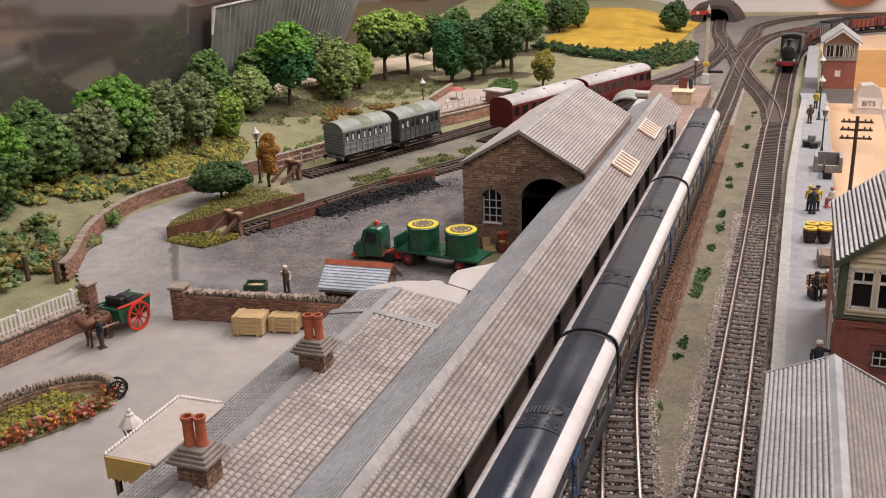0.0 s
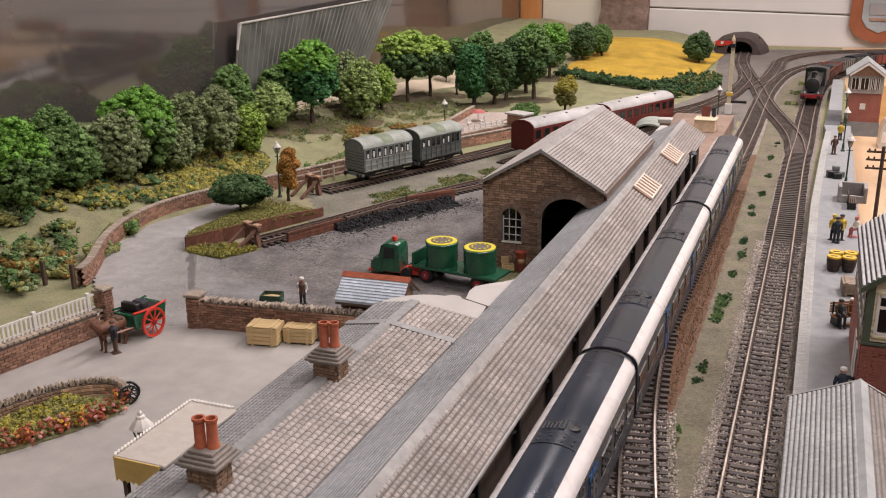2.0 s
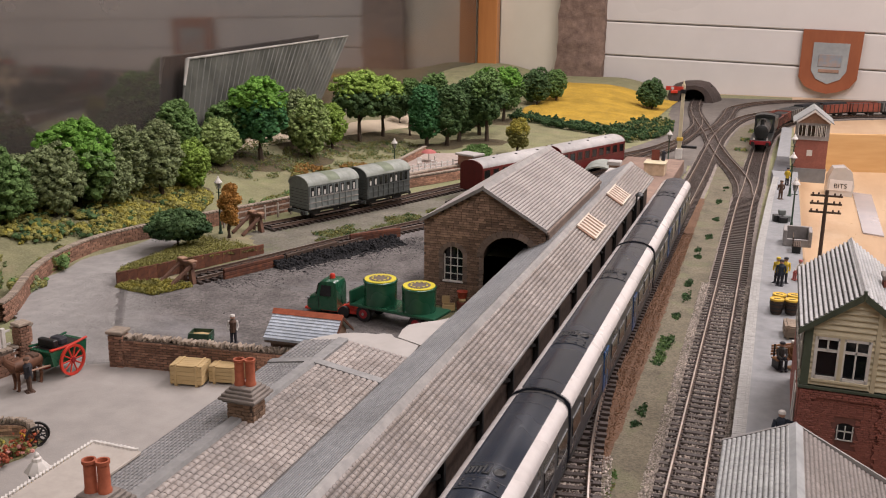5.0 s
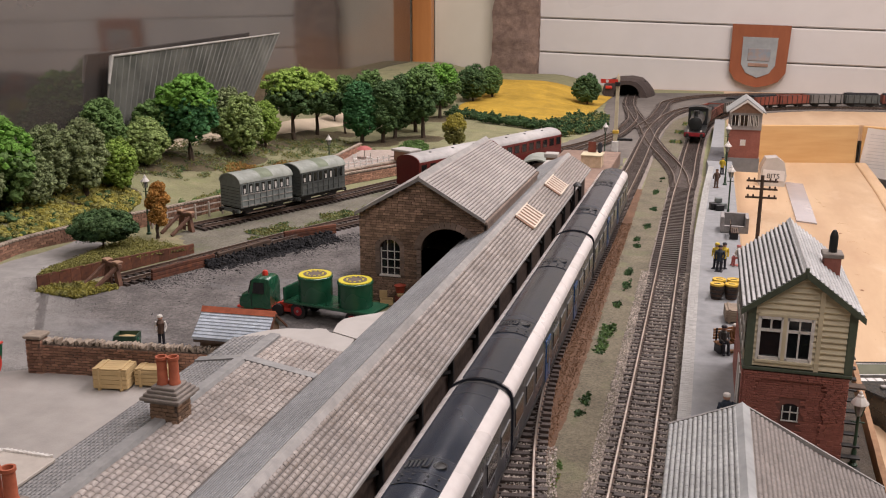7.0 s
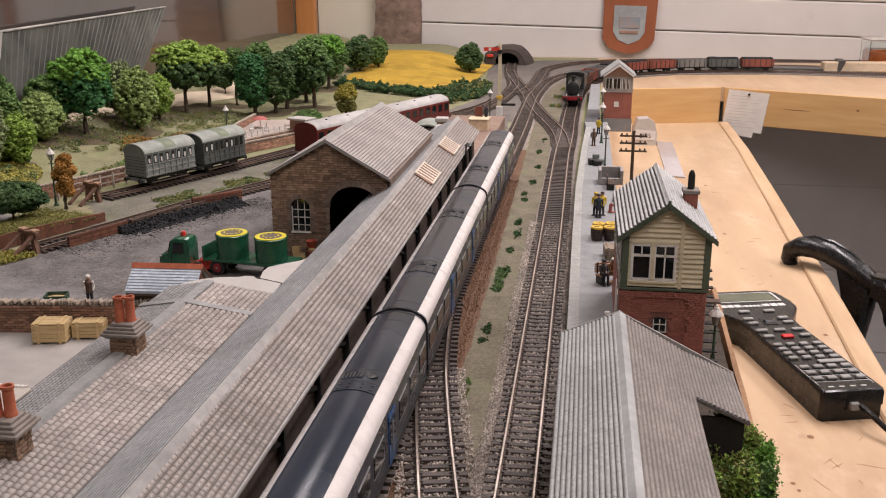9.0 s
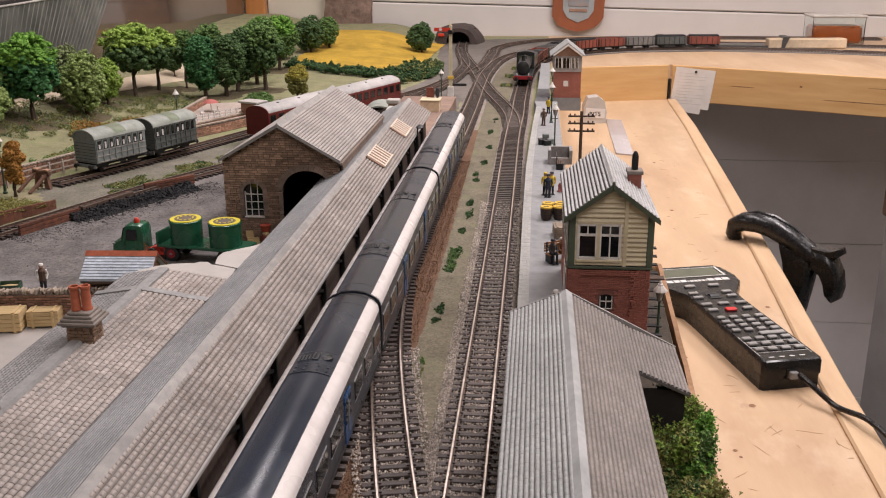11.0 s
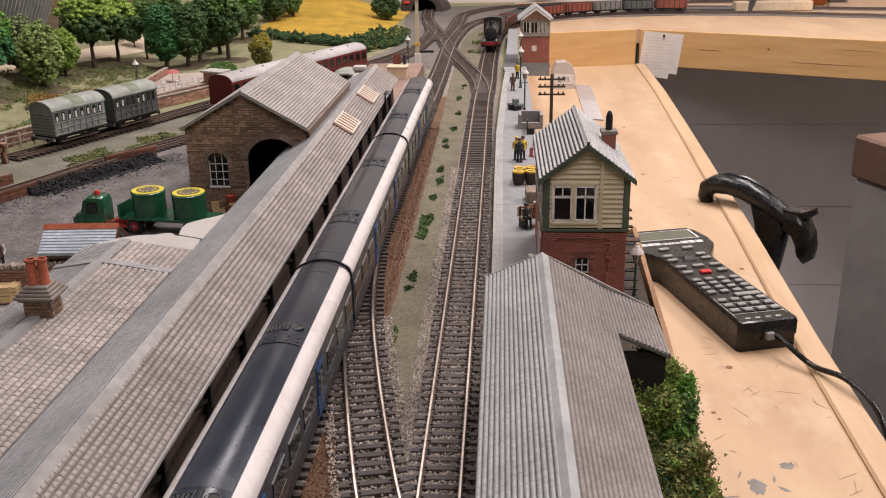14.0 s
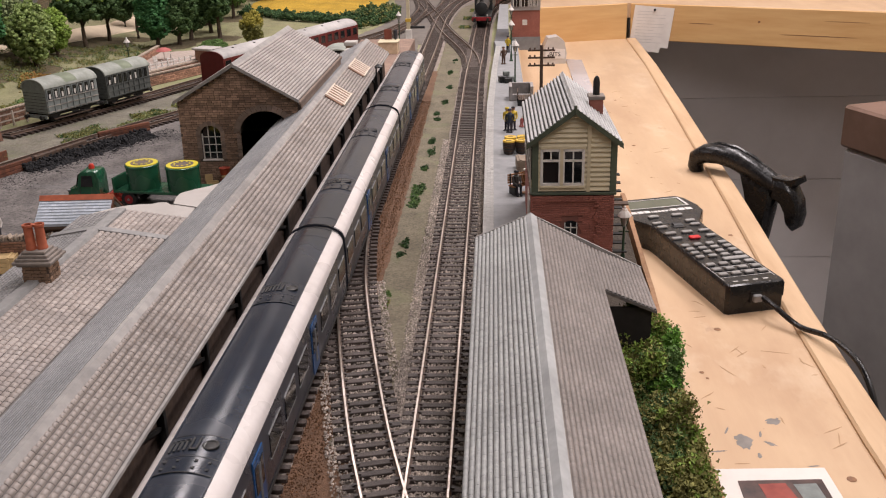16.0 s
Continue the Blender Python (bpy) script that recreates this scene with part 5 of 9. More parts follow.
# ---- goods hut in the foreground ----
def near_hut():
    h = thing("platform_shelter", 45, -38, 0, 0, "long low shelter with ribbed grey roof beside the track", "shelter")
    n0 = -480
    part("wall", Form().box(-24, 29, n0, -3, 0.5, 50), M["brownpaint"], h)
    part("end_wall", Form().prism([(-24, 0.5), (29, 0.5), (29, 50), (0, 66), (-24, 55)], -4, -2.5), M["brownpaint"], h)
    L, R1, R2 = (-28, 57.5), (32, 51.5), (56, 41)
    part("roof_deck", Form().prism([(0, 70), L, (L[0], L[1] - 1.6), (0, 68)], n0, 0.6), M["groove"], h)
    part("roof_deck", Form().prism([(0, 70), R1, (R1[0], R1[1] - 1.6), (0, 68)], n0, 0.6), M["groove"], h)
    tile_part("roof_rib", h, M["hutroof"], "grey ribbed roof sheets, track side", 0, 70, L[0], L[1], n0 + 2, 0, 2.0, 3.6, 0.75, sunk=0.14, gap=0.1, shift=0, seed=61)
    # this slope and the porch get a darker, browner colour than the track side
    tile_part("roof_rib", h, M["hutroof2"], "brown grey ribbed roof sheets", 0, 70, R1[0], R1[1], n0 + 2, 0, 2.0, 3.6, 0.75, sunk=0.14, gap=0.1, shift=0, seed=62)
    part("porch_deck", Form().prism([R1, R2, (R2[0], R2[1] - 1.4), (R1[0], R1[1] - 1.6)], -52, 0.6), M["groove"], h)
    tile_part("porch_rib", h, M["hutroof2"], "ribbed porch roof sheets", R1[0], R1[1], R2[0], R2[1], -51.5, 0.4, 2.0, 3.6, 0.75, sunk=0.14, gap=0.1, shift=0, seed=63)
    # near-black panel put where the porch interior lies in shade
    part("porch_side", Form().box(31, 54, -50, -48.6, 0.5, 42), M["inside"], h)
    part("ridge_tile", Form().prism([(-3.0, 69.0), (0, 71.4), (3.0, 69.2)], n0, 0.8), M["hutridge"], h, "pale grey ridge strip")
    for a, b in (((0, 70.6), (L[0] - 0.6, L[1] + 0.4)), ((0, 70.6), (R2[0] + 0.5, R2[1] + 0.5))):
        part("bargeboard", Form().prism([a, b, (b[0], b[1] - 2.2), (a[0], a[1] - 2.2)], 0.6, 1.8), M["ridge"], h)
    return h


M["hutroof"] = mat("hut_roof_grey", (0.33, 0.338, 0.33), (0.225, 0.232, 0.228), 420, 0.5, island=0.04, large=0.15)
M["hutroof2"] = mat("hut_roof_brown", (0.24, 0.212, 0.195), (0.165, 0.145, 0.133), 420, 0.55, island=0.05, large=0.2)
M["hutridge"] = mat("hut_ridge", (0.40, 0.41, 0.41), (0.32, 0.33, 0.33), 220, 0.5)


# ---- far signal box ----
def far_box():
    b = thing("far_signal_box", 74, 930, 6, 0, "far red brick and grey timber signal box with hipped eaves", "signal box")
    part("base", Form().box(-20.5, 20.5, 0, 60, 11, 51), M["redbrick"], b)
    part("plinth", Form().box(-21.5, 21.5, -1, 61, -6, 13), M["platform"], b, "grey plinth")
    part("base_window", Form().box(-5, 2, -0.5, 0.2, 30, 38), M["white"], b)
    part("cabin", Form().box(-21, 21, -1, 61, 51.3, 74), M["boxgrey"], b, "weathered grey timber cabin")
    for x0, x1 in ((-18, -9), (-7, 3), (6, 10), (12, 16)):
        w = part("window_pane", Form().box(x0, x1, -1.6, -1.2, 57, 71), M["window"], b)
        part("window_frame", Form().box(x0 - 0.5, x0 + 0.4, -2, -1.6, 56.5, 71.5).box(x1 - 0.4, x1 + 0.5, -2, -1.6, 56.5, 71.5).box((x0 + x1) / 2 - 0.3, (x0 + x1) / 2 + 0.3, -2, -1.6, 56.5, 71.5), M["white"], w)
    part("gable", Form().prism([(-20, 74), (20, 74), (0, 89)], -0.5, 60), M["lightbrown"], b)
    for s in (-1, 1):
        part("roof", Form().prism([(0, 94), (s * 25.5, 75), (s * 25.5, 73.4), (0, 91.6)], -5, 64), M["hutroof"], b)
        part("bargeboard", Form().prism([(0, 92), (s * 21, 76.5), (s * 21, 74), (0, 89)], -5.8, -5), M["white"], b)
    return b


M["boxgrey"] = mat("weathered_cabin", (0.33, 0.31, 0.30), (0.25, 0.23, 0.22), 300, 0.7)


def build_platform():
    solid("right_platform", Form().prism([(19.5, -470), (19.5, 300), (20, 470), (25, 700), (30, 860), (27, 904), (60, 904), (60, 30), (72, 30), (72, -470)], 0.4, 17.6, "z"), M["platform"], "grey station platform beside the straight track", "platform", kind="structure", smooth=False)
    cp = thing("platform_edge", 0, 0, 0, 0, "pale coping stones along the platform edge", "coping", kind="structure")
    items = []
    r = np.random.default_rng(21)
    for k in range(345):
        y = -60 + 2.65 * k
        x = float(np.interp(y, [-470, 300, 470, 700, 860], [19.5, 19.5, 20, 25, 30]))
        for j in range(3):
            items.append((x + 0.9 + 2.35 * j, y + (0.6 if j % 2 else 0), 17.75, 2.25 + r.normal(0, 0.04), 2.55, 0.6 + r.normal(0, 0.05), r.normal(0, 1.2), 0))
    pieces("coping_stone", cp, items, M["coping"], 300, 0.05)
    # flat stretch of platform in a darker grey
    solid("far_ramp", Form().prism([(28, 905), (32, 1030), (50, 1030), (50, 905)], 0.3, 17.8, "z"), M["darkstretch"], "dark grey stretch near the end of the platform", "platform", kind="structure", smooth=False)
    solid("far_platform", Form().prism([(32, 1030.5), (38, 1375), (55, 1375), (50, 1030.5)], 0.3, 17.6, "z"), M["platform"], "grey far end of the platform beside the curve", "platform", kind="structure", smooth=False)


M["darkstretch"] = mat("dark_stretch", (0.12, 0.12, 0.125), (0.08, 0.08, 0.085), 200, 0.8)
build_station()
build_shed()
signal_box()
near_hut()
far_box()
build_platform()
solid("edge_ground", Form().prism([(60, -470), (107, -470), (110, -120), (115, 40), (121, 200), (60, 200)], 0.2, 1.0, "z"), M["darkearth"], "rough dark earth at the layout edge", "ground", kind="structure", smooth=False)

# ---- trains and vehicles ----
def wheelset(form, y, z=6.4, r=6.2, m=0):
    for s in (-1, 1):
        form.cyl((s * 8.8, y, z), (s * 6.6, y, z), r, r, 16, m)
    form.cyl((-8, y, z), (8, y, z), 1.0, 1.0, 6, m)


def rail_car(y0, y1):
    """One coach of the blue multiple unit along its own y."""
    L = y1 - y0
    line_x = lambda y: -72.0 + 0.0042 * y
    car = thing("passenger_railcar", line_x(y0), y0, 6, -0.24, "diesel railcar with dark glossy roof, white shoulders and blue doors", "train car", "railcars")
    W = 16.0
    right = [(W - 0.3, 9), (W, 14), (W, 30), (W - 0.4, 37.4), (W - 0.8, 39.4), (W - 1.7, 41.2), (W - 3.4, 42.7), (W - 6.2, 44.2)]
    top = [(9.8, 44.2), (6.6, 45.3), (3.3, 46.0), (0, 46.2), (-3.3, 46.0), (-6.6, 45.3), (-9.8, 44.2)]

    def shell(profile, ya, yb):
        return Form().strip([[(x, y, z) for x, z in profile] for y in (ya, ya + 1.5, yb - 1.5, yb)])

    for s in (1, -1):
        part("body_side", shell([(s * x, z) for x, z in right[:4]], 0, L), M["dmunavy"], car, "dark blue body side")
        part("white_shoulder", shell([(s * x, z) for x, z in right[3:]], 0, L), M["dmuwhite"], car, "white cantrail band")
    part("roof", shell(top, 0, L), M["dmuroof"], car, "glossy dark grey roof")
    endp = right + top[1:] + [(-x, z) for x, z in right[::-1][1:]]
    for ya in (0, L - 1.6):
        part("body_end", Form().prism(endp, ya, ya + 1.6), M["dmunavy"], car)
    part("floor", Form().box(-W + 0.4, W - 0.4, 0.5, L - 0.5, 8.2, 9.4), M["undergear"], car)
    for yy in (13, L - 13):
        g = Form().strip([[(x * 1.004, yy + d, z + 0.08) for x, z in top] for d in (-0.3, 0.3)])
        part("roof_joint", g, M["black"], car)
    for s in (-1, 1):
        part("rain_strip", Form().box(s * 9.9 - 0.25, s * 9.9 + 0.25, 3, L - 3, 43.9, 44.5), M["dmuroof"], car)
    for yy in (L * 0.255, L * 0.70):
        v = part("roof_vent", Form().strip([[(x, d, z + 0.28) for x, z in top] for d in (-11, -10.8, 10.8, 11)]), M["dmuroof"], car, "flat roof vent panel")
        v.location = (0, yy * MM, 0)
        g = Form()
        for d in (-11, -2, 11):
            g.strip([[(x * 0.99, d + e, z + 0.36) for x, z in top] for e in (-0.22, 0.22)])
        rise = lambda x: 46.2 - 0.021 * x * x + 0.42
        for k in range(4):
            xx = -8.2 + k * 1.7
            g.box(xx - 0.4, xx + 0.4, 1.4, 7.6, rise(xx) - 0.5, rise(xx) + 0.25).box(xx - 0.4, xx + 1.2, 6.8, 7.7, rise(xx) - 0.5, rise(xx) + 0.25)
        g.box(-1.6, -0.9, 1.6, 8.8, 46.2, 46.95).box(-1.6, 1.4, 1.4, 2.2, 46.2, 46.95).box(0.8, 1.4, 1.6, 8.8, 46.2, 46.95)
        for sx in (-7.4, -3, 3, 7.4):
            for d in (-8.5, -4.5):
                g.box(sx - 0.55, sx + 0.55, d - 0.55, d + 0.55, rise(sx) - 0.5, rise(sx) + 0.15)
        part("grille", g, M["black"], v, "black vent grille")
        part("fan_cover", Form().lathe([(2.9, -0.8), (2.9, 0.35), (2.4, 0.5), (2.0, 0.3), (1.2, 0.42), (0.1, 0.35)], 5.0, 5, 45.95, n=18), M["black"], v, "round fan cover")
    for s in (-1, 1):
        n = int(L / 27)
        x = s * (W + 0.1)
        for k in range(n):
            yc = (k + 0.5) * L / n
            if k in (n // 3, 2 * n // 3):
                d = part("door", Form().box(x - 0.3, x + 0.3, yc - 7, yc + 7, 9.5, 34.2, 0.15), M["dmublue"], car, "bright blue sliding door")
                for o in (-3.6, 3.6):
                    part("door_window", Form().box(x + s * 0.4 - 0.12, x + s * 0.4 + 0.12, yc + o - 2, yc + o + 2, 20, 31), M["window"], d)
                    part("handrail", Form().box(x + s * 0.55 - 0.2, x + s * 0.55 + 0.2, yc + o * 0.2 - 0.25, yc + o * 0.2 + 0.25, 14, 30), M["steelgrey"], d)
            else:
                w = part("side_window", Form().box(x - 0.25, x + 0.25, yc - 9.5, yc + 9.5, 20.5, 30.5, 0.12), M["window"], car, "dark tinted window")
                part("window_rim", Form().box(x - 0.2, x + 0.25, yc - 10, yc + 10, 30.6, 31.1).box(x - 0.2, x + 0.25, yc - 10, yc + 10, 19.9, 20.4), M["steelgrey"], w)
        part("side_stripe", Form().box(x - 0.1, x + 0.15, 2, L - 2, 9.2, 11.0), M["undergear"], car)
    for yb in (42, L - 42):
        b = part("bogie", Form().box(-12.5, 12.5, yb - 17, yb + 17, 3.4, 7.6, 0.4), M["undergear"], car)
        for yw in (-15, 15):
            g = Form()
            wheelset(g, yb + yw)
            part("wheel", g, M["steelgrey"], b)
    r = np.random.default_rng(int(abs(y0)) + 3)
    for k in range(9):
        yy = 72 + k * (L - 144) / 9
        part("equipment_box", Form().box(-13.5, 13.5, yy, yy + 11 + 3 * r.random(), 2.6 + r.random(), 8.3, 0.3), M["undergear"], car, "grimy underfloor equipment")
    return car


def gangway(y):
    g = thing("gangway_bellows", -72.0 + 0.0042 * y, y, 6, 0, "black bellows joining two railcars", "gangway", "gangways")
    pr = [(12.4, 10), (12.4, 36), (10.4, 40), (6, 42.4), (0, 43.2), (-6, 42.4), (-10.4, 40), (-12.4, 36), (-12.4, 10)]
    part("bellows", Form().prism(pr, -3.2, 3.2), M["black"], g)
    part("hoop", Form().prism([(x * 1.16, z * 1.045) for x, z in pr], -2.2, 2.2), M["undergear"], g, "dull black cover hoop")


def grey_van(cx, cy, rz, dark=False):
    v = thing("goods_van", cx, cy, 6, rz, "weathered dark grey ventilated van with arched roof" if dark else "pale grey ventilated van with arched grey roof", "wagon", "goods vans")
    body = M["vandark"] if dark else M["greyvan"]
    L, W = 35, 16.5
    arc = [(W * math.cos(a), 36 + 9.5 * math.sin(a)) for a in [math.pi * k / 12 for k in range(13)]]
    part("body", Form().prism([(-W, 11), (W, 11)] + arc, -L, L), body, v)
    roof = [(1.05 * x, z + 0.9) for x, z in arc]
    part("roof", Form().prism(roof + [(0.99 * x, z - 0.2) for x, z in arc[::-1]], -L - 1, L + 1), M["vanroof"], v, "arched pale roof")
    part("roof_patch", Form().strip([[(1.06 * x, d, z + 1.1) for x, z in arc[1:12]] for d in (-7, 9)]), M["vanmoss"], v, "mossy green roof panel")
    for s in (-1, 1):
        for k in range(8):
            a = -L + 3.2 + k * 8.3
            w = part("opening", Form().box(s * W - 0.4, s * W + 0.3, a, a + 4.6, 25.5, 35), M["window"], v, "dark opening")
            # pale plates paint the light that shows through the openings
            part("pane_glint", Form().box(s * W + 0.2, s * W + 0.5, a + 1.0, a + 3.4, 26.2, 31 + 2 * (k % 2)), M["vanlight"] if k % 4 < 2 or not dark else M["window"], w, "painted patch for light seen through the van")
            part("upright", Form().box(s * W - 0.3, s * W + 0.9, a - 2.2, a - 1.2, 11, 36.5), body, v)
        g = Form()
        for z in (24.0, 18, 12):
            g.box(s * W - 0.2, s * W + 0.8, -L, L, z, z + 0.9)
        part("slat_frame", g, M["vandark"] if dark else M["vanwhite"], v, "chalky weathered rails")
        part("solebar", Form().box(s * 12 - 1.2, s * 12 + 1.2, -L, L, 7.4, 11.2), M["undergear"], v)
    for s in (-1, 1):
        part("footboard", Form().box(s * 14.4 - 1.3, s * 14.4 + 1.3, -26, 26, 3.6, 4.4, 0.15), M["timber"], v, "rusty brown footboard")
        part("brake_lever", Form().cyl((s * 13, -4, 8.2), (s * 13.6, 17, 4.8), 0.5, 0.5, 6), M["undergear"], v)
        part("tie_rod", Form().cyl((s * 12.6, -19, 5.6), (s * 12.6, 19, 5.6), 0.45, 0.45, 6), M["undergear"], v)
    g = Form()
    for k in range(7):
        z = 12 + k * 3.3
        g.box(-W + 0.5, W - 0.5, -L - 0.35, -L, z, z + 0.35)
    part("end_plank_gap", g, M["undergear"], v)
    part("buffer_beam", Form().box(-15, 15, -L - 1.4, -L, 5.8, 9.4), body, v)
    for e in (-1, 1):
        for s in (-1, 1):
            part("buffer", Form().cyl((s * 11, e * L, 7.6), (s * 11, e * (L + 5), 7.6), 1.1).cyl((s * 11, e * (L + 5), 7.6), (s * 11, e * (L + 5.8), 7.6), 2.4), M["undergear"], v)
    for y in (-21, 21):
        g = Form()
        wheelset(g, y)
        part("wheel", g, M["undergear"], v)
        for s in (-1, 1):
            part("axle_guard", Form().prism([(y - 7, 8.4), (y + 7, 8.4), (y + 2, 1.8), (y - 2, 1.8)], s * 11 - 0.5, s * 11 + 0.5, "x"), M["undergear"], v)
    return v


M["vandark"] = mat("dark_van_paint", (0.09, 0.098, 0.092), (0.055, 0.06, 0.057), 200, 0.7, large=0.2)
M["vanlight"] = mat("through_light_pale", (0.62, 0.60, 0.56), (0.5, 0.48, 0.45), 200, 0.3)
M["vanmoss"] = mat("mossy_roof", (0.20, 0.23, 0.165), (0.15, 0.175, 0.12), 200, 0.8)
M["vanwhite"] = mat("chalky_grey", (0.36, 0.33, 0.29), (0.15, 0.14, 0.13), 250, 0.75, large=0.4)


def maroon_coach(p0, p1, roofcol):
    d = Vector(p1) - Vector(p0)
    L = d.length
    c = thing("maroon_coach", p0[0], p0[1], 6, math.degrees(math.atan2(d.y, d.x)) - 90, "maroon passenger coach with pale grey roof", "train coach", "maroon coaches")
    W = 17.5
    arc = [(W * math.cos(a), 36 + 8.5 * math.sin(a)) for a in [math.pi * k / 14 for k in range(15)]]
    part("body", Form().prism([(-W, 8), (W, 8)] + [(W, 36), (-W, 36)], 0, L), M["maroon"], c)
    for ye in (-0.4, L - 0.8):
        part("body_end", Form().prism([(-W, 8), (W, 8)] + arc, ye, ye + 1.2), M["maroon"], c)
    part("roof", Form().prism(arc, 0.8, L - 0.8), roofcol, c, "pale curved roof")
    for k in range(int(L / 22)):
        yy = 12 + k * 22
        part("roof_ventilator", Form().lathe([(1.2, 0), (1.8, 0.6), (1.8, 1.6), (0.2, 2)], 6 if k % 2 else -6, yy, 42.8, n=8), M["black"], c)
    for s in (-1, 1):
        n = int(L / 16)
        for k in range(n):
            yc = (k + 0.5) * L / n
            w = part("window", Form().box(s * W - 0.2, s * W + 0.3, yc - 5, yc + 5, 23, 33), M["window"], c)
            part("window_frame", Form().box(s * W, s * W + 0.5, yc - 5.6, yc - 5, 22.4, 33.6).box(s * W, s * W + 0.5, yc + 5, yc + 5.6, 22.4, 33.6), M["brownpaint"], w)
        part("waist_line", Form().box(s * W - 0.1, s * W + 0.35, 1, L - 1, 20.4, 21.0), M["brownpaint"], c)
    for yb in (40, L - 40):
        g = Form().box(-12, 12, yb - 16, yb + 16, 3, 7)
        wheelset(g, yb - 14)
        wheelset(g, yb + 14)
        part("bogie", g, M["undergear"], c)


def follow(line, start, length):
    """Two points of a track line, start and start + length along it."""
    pts = curve(line, 2.0)
    a, b = pts[int(start / 2)][0], pts[min(len(pts) - 1, int((start + length) / 2))][0]
    return (a.x, a.y), (b.x, b.y)


def steam_loco(line, s):
    p0, p1 = follow(line, s, 130)
    d = Vector(p1) - Vector(p0)
    e = thing("steam_locomotive", p0[0], p0[1], 6, math.degrees(math.atan2(d.y, d.x)) - 90, "black tender locomotive with dull red buffer beam", "locomotive")
    L = d.length
    part("running_plate", Form().box(-16.5, 16.5, 0, L, 15, 16.6, 0.3), M["locoblack"], e)
    part("buffer_beam", Form().box(-16, 16, -1.2, 0.4, 9.5, 15.5, 0.2), M["hubred"], e, "dull red buffer beam")
    for sgn in (-1, 1):
        part("buffer", Form().cyl((sgn * 11, -1, 12), (sgn * 11, -6, 12), 1.4).cyl((sgn * 11, -6, 12), (sgn * 11, -7, 12), 2.9), M["locoblack"], e)
    part("boiler", Form().cyl((0, 6, 29), (0, L - 36, 29), 10.5, 11.5, 24), M["locoblack"], e)
    part("smokebox_door", Form().lathe([(10.8, 0), (10.8, 1.5), (8.5, 2.4), (3, 3.0), (0.1, 3.1)], n=24), M["locoblack"], e).matrix_basis = pose(0, 6 * MM, 29 * MM, 90, 0, 0)
    part("chimney", Form().lathe([(4.2, 0), (3.3, 2), (3.1, 8), (4.1, 9), (4.1, 10), (2.6, 10), (2.4, 6), (0.1, 6)], 0, 16, 38.5, n=16), M["locoblack"], e)
    part("dome", Form().lathe([(4.6, 0), (4.5, 3), (3.4, 5.6), (1.4, 6.8), (0.1, 7)], 0, 52, 39, n=16), M["locoblack"], e)
    part("cab", Form().box(-16, 16, L - 36, L - 12, 16.4, 44, 0.8), M["locoblack"], e)
    part("cab_roof", Form().prism([(16.6 * math.cos(a), 43.6 + 4 * math.sin(a)) for a in [math.pi * k / 10 for k in range(11)]], L - 38, L - 8), M["locoblack"], e)
    for x in (-9, 9):
        part("cab_window", Form().box(x - 3, x + 3, L - 36.6, L - 36, 32, 39), M["lcd"], e)
    for y in (34, 60, 86):
        g = Form()
        wheelset(g, y, 9, 9)
        part("wheel", g, M["locoblack"], e)
    for sgn in (-1, 1):
        part("coupling_rod", Form().box(sgn * 10 - 0.5, sgn * 10 + 0.5, 32, 88, 7.4, 9), M["steelgrey"], e)
        part("lamp_iron", Form().box(sgn * 10 - 1, sgn * 10 + 1, -0.6, 0.6, 16.6, 20), M["white"], e, "small white lamp")
        part("cylinder", Form().cyl((sgn * 13, 8, 10), (sgn * 13, 24, 10), 4.2, 4.2, 12), M["locoblack"], e)
    q0, q1 = follow(line, s + 133, 84)
    d = Vector(q1) - Vector(q0)
    t = thing("loco_tender", q0[0], q0[1], 6, math.degrees(math.atan2(d.y, d.x)) - 90, "black coal tender behind the locomotive", "tender")
    part("tank", Form().box(-16, 16, 0, 82, 13, 34, 0.8), M["locoblack"], t)
    part("coal_load", Form().prism([(-14, 33), (14, 33), (8, 39), (-8, 39)], 4, 60), M["coal"], t)
    g = Form()
    for y in (14, 41, 68):
        wheelset(g, y, 7, 7)
    part("wheel", g, M["locoblack"], t)


def open_wagon(line, s, material, label, load=None, high=26):
    p0, p1 = follow(line, s, 72)
    d = Vector(p1) - Vector(p0)
    w = thing("goods_wagon", p0[0], p0[1], 6, math.degrees(math.atan2(d.y, d.x)) - 90, label, "wagon", "goods wagons")
    g = Form()
    g.box(-16, 16, 0, 70, 9, 11).box(-16, -14.6, 0, 70, 11, high).box(14.6, 16, 0, 70, 11, high).box(-16, 16, 0, 1.4, 11, high).box(-16, 16, 68.6, 70, 11, high)
    part("body", g, material, w)
    for k in range(6):
        for sgn in (-1, 1):
            part("stanchion", Form().box(sgn * 16 - 0.2, sgn * 16 + 0.8, 4 + k * 12, 5.4 + k * 12, 9, high), M["undergear"], w)
    part("load", Form().prism([(-14.4, high - 4), (14.4, high - 4), (9, high + (3 if load else -2)), (-9, high + (3 if load else -2))], 2, 68), M["coal"] if load else M["undergear"], w)
    part("solebar", Form().box(-12, 12, 0, 70, 6, 9), M["undergear"], w)
    for yw in (15, 55):
        g = Form()
        wheelset(g, yw)
        part("wheel", g, M["undergear"], w)


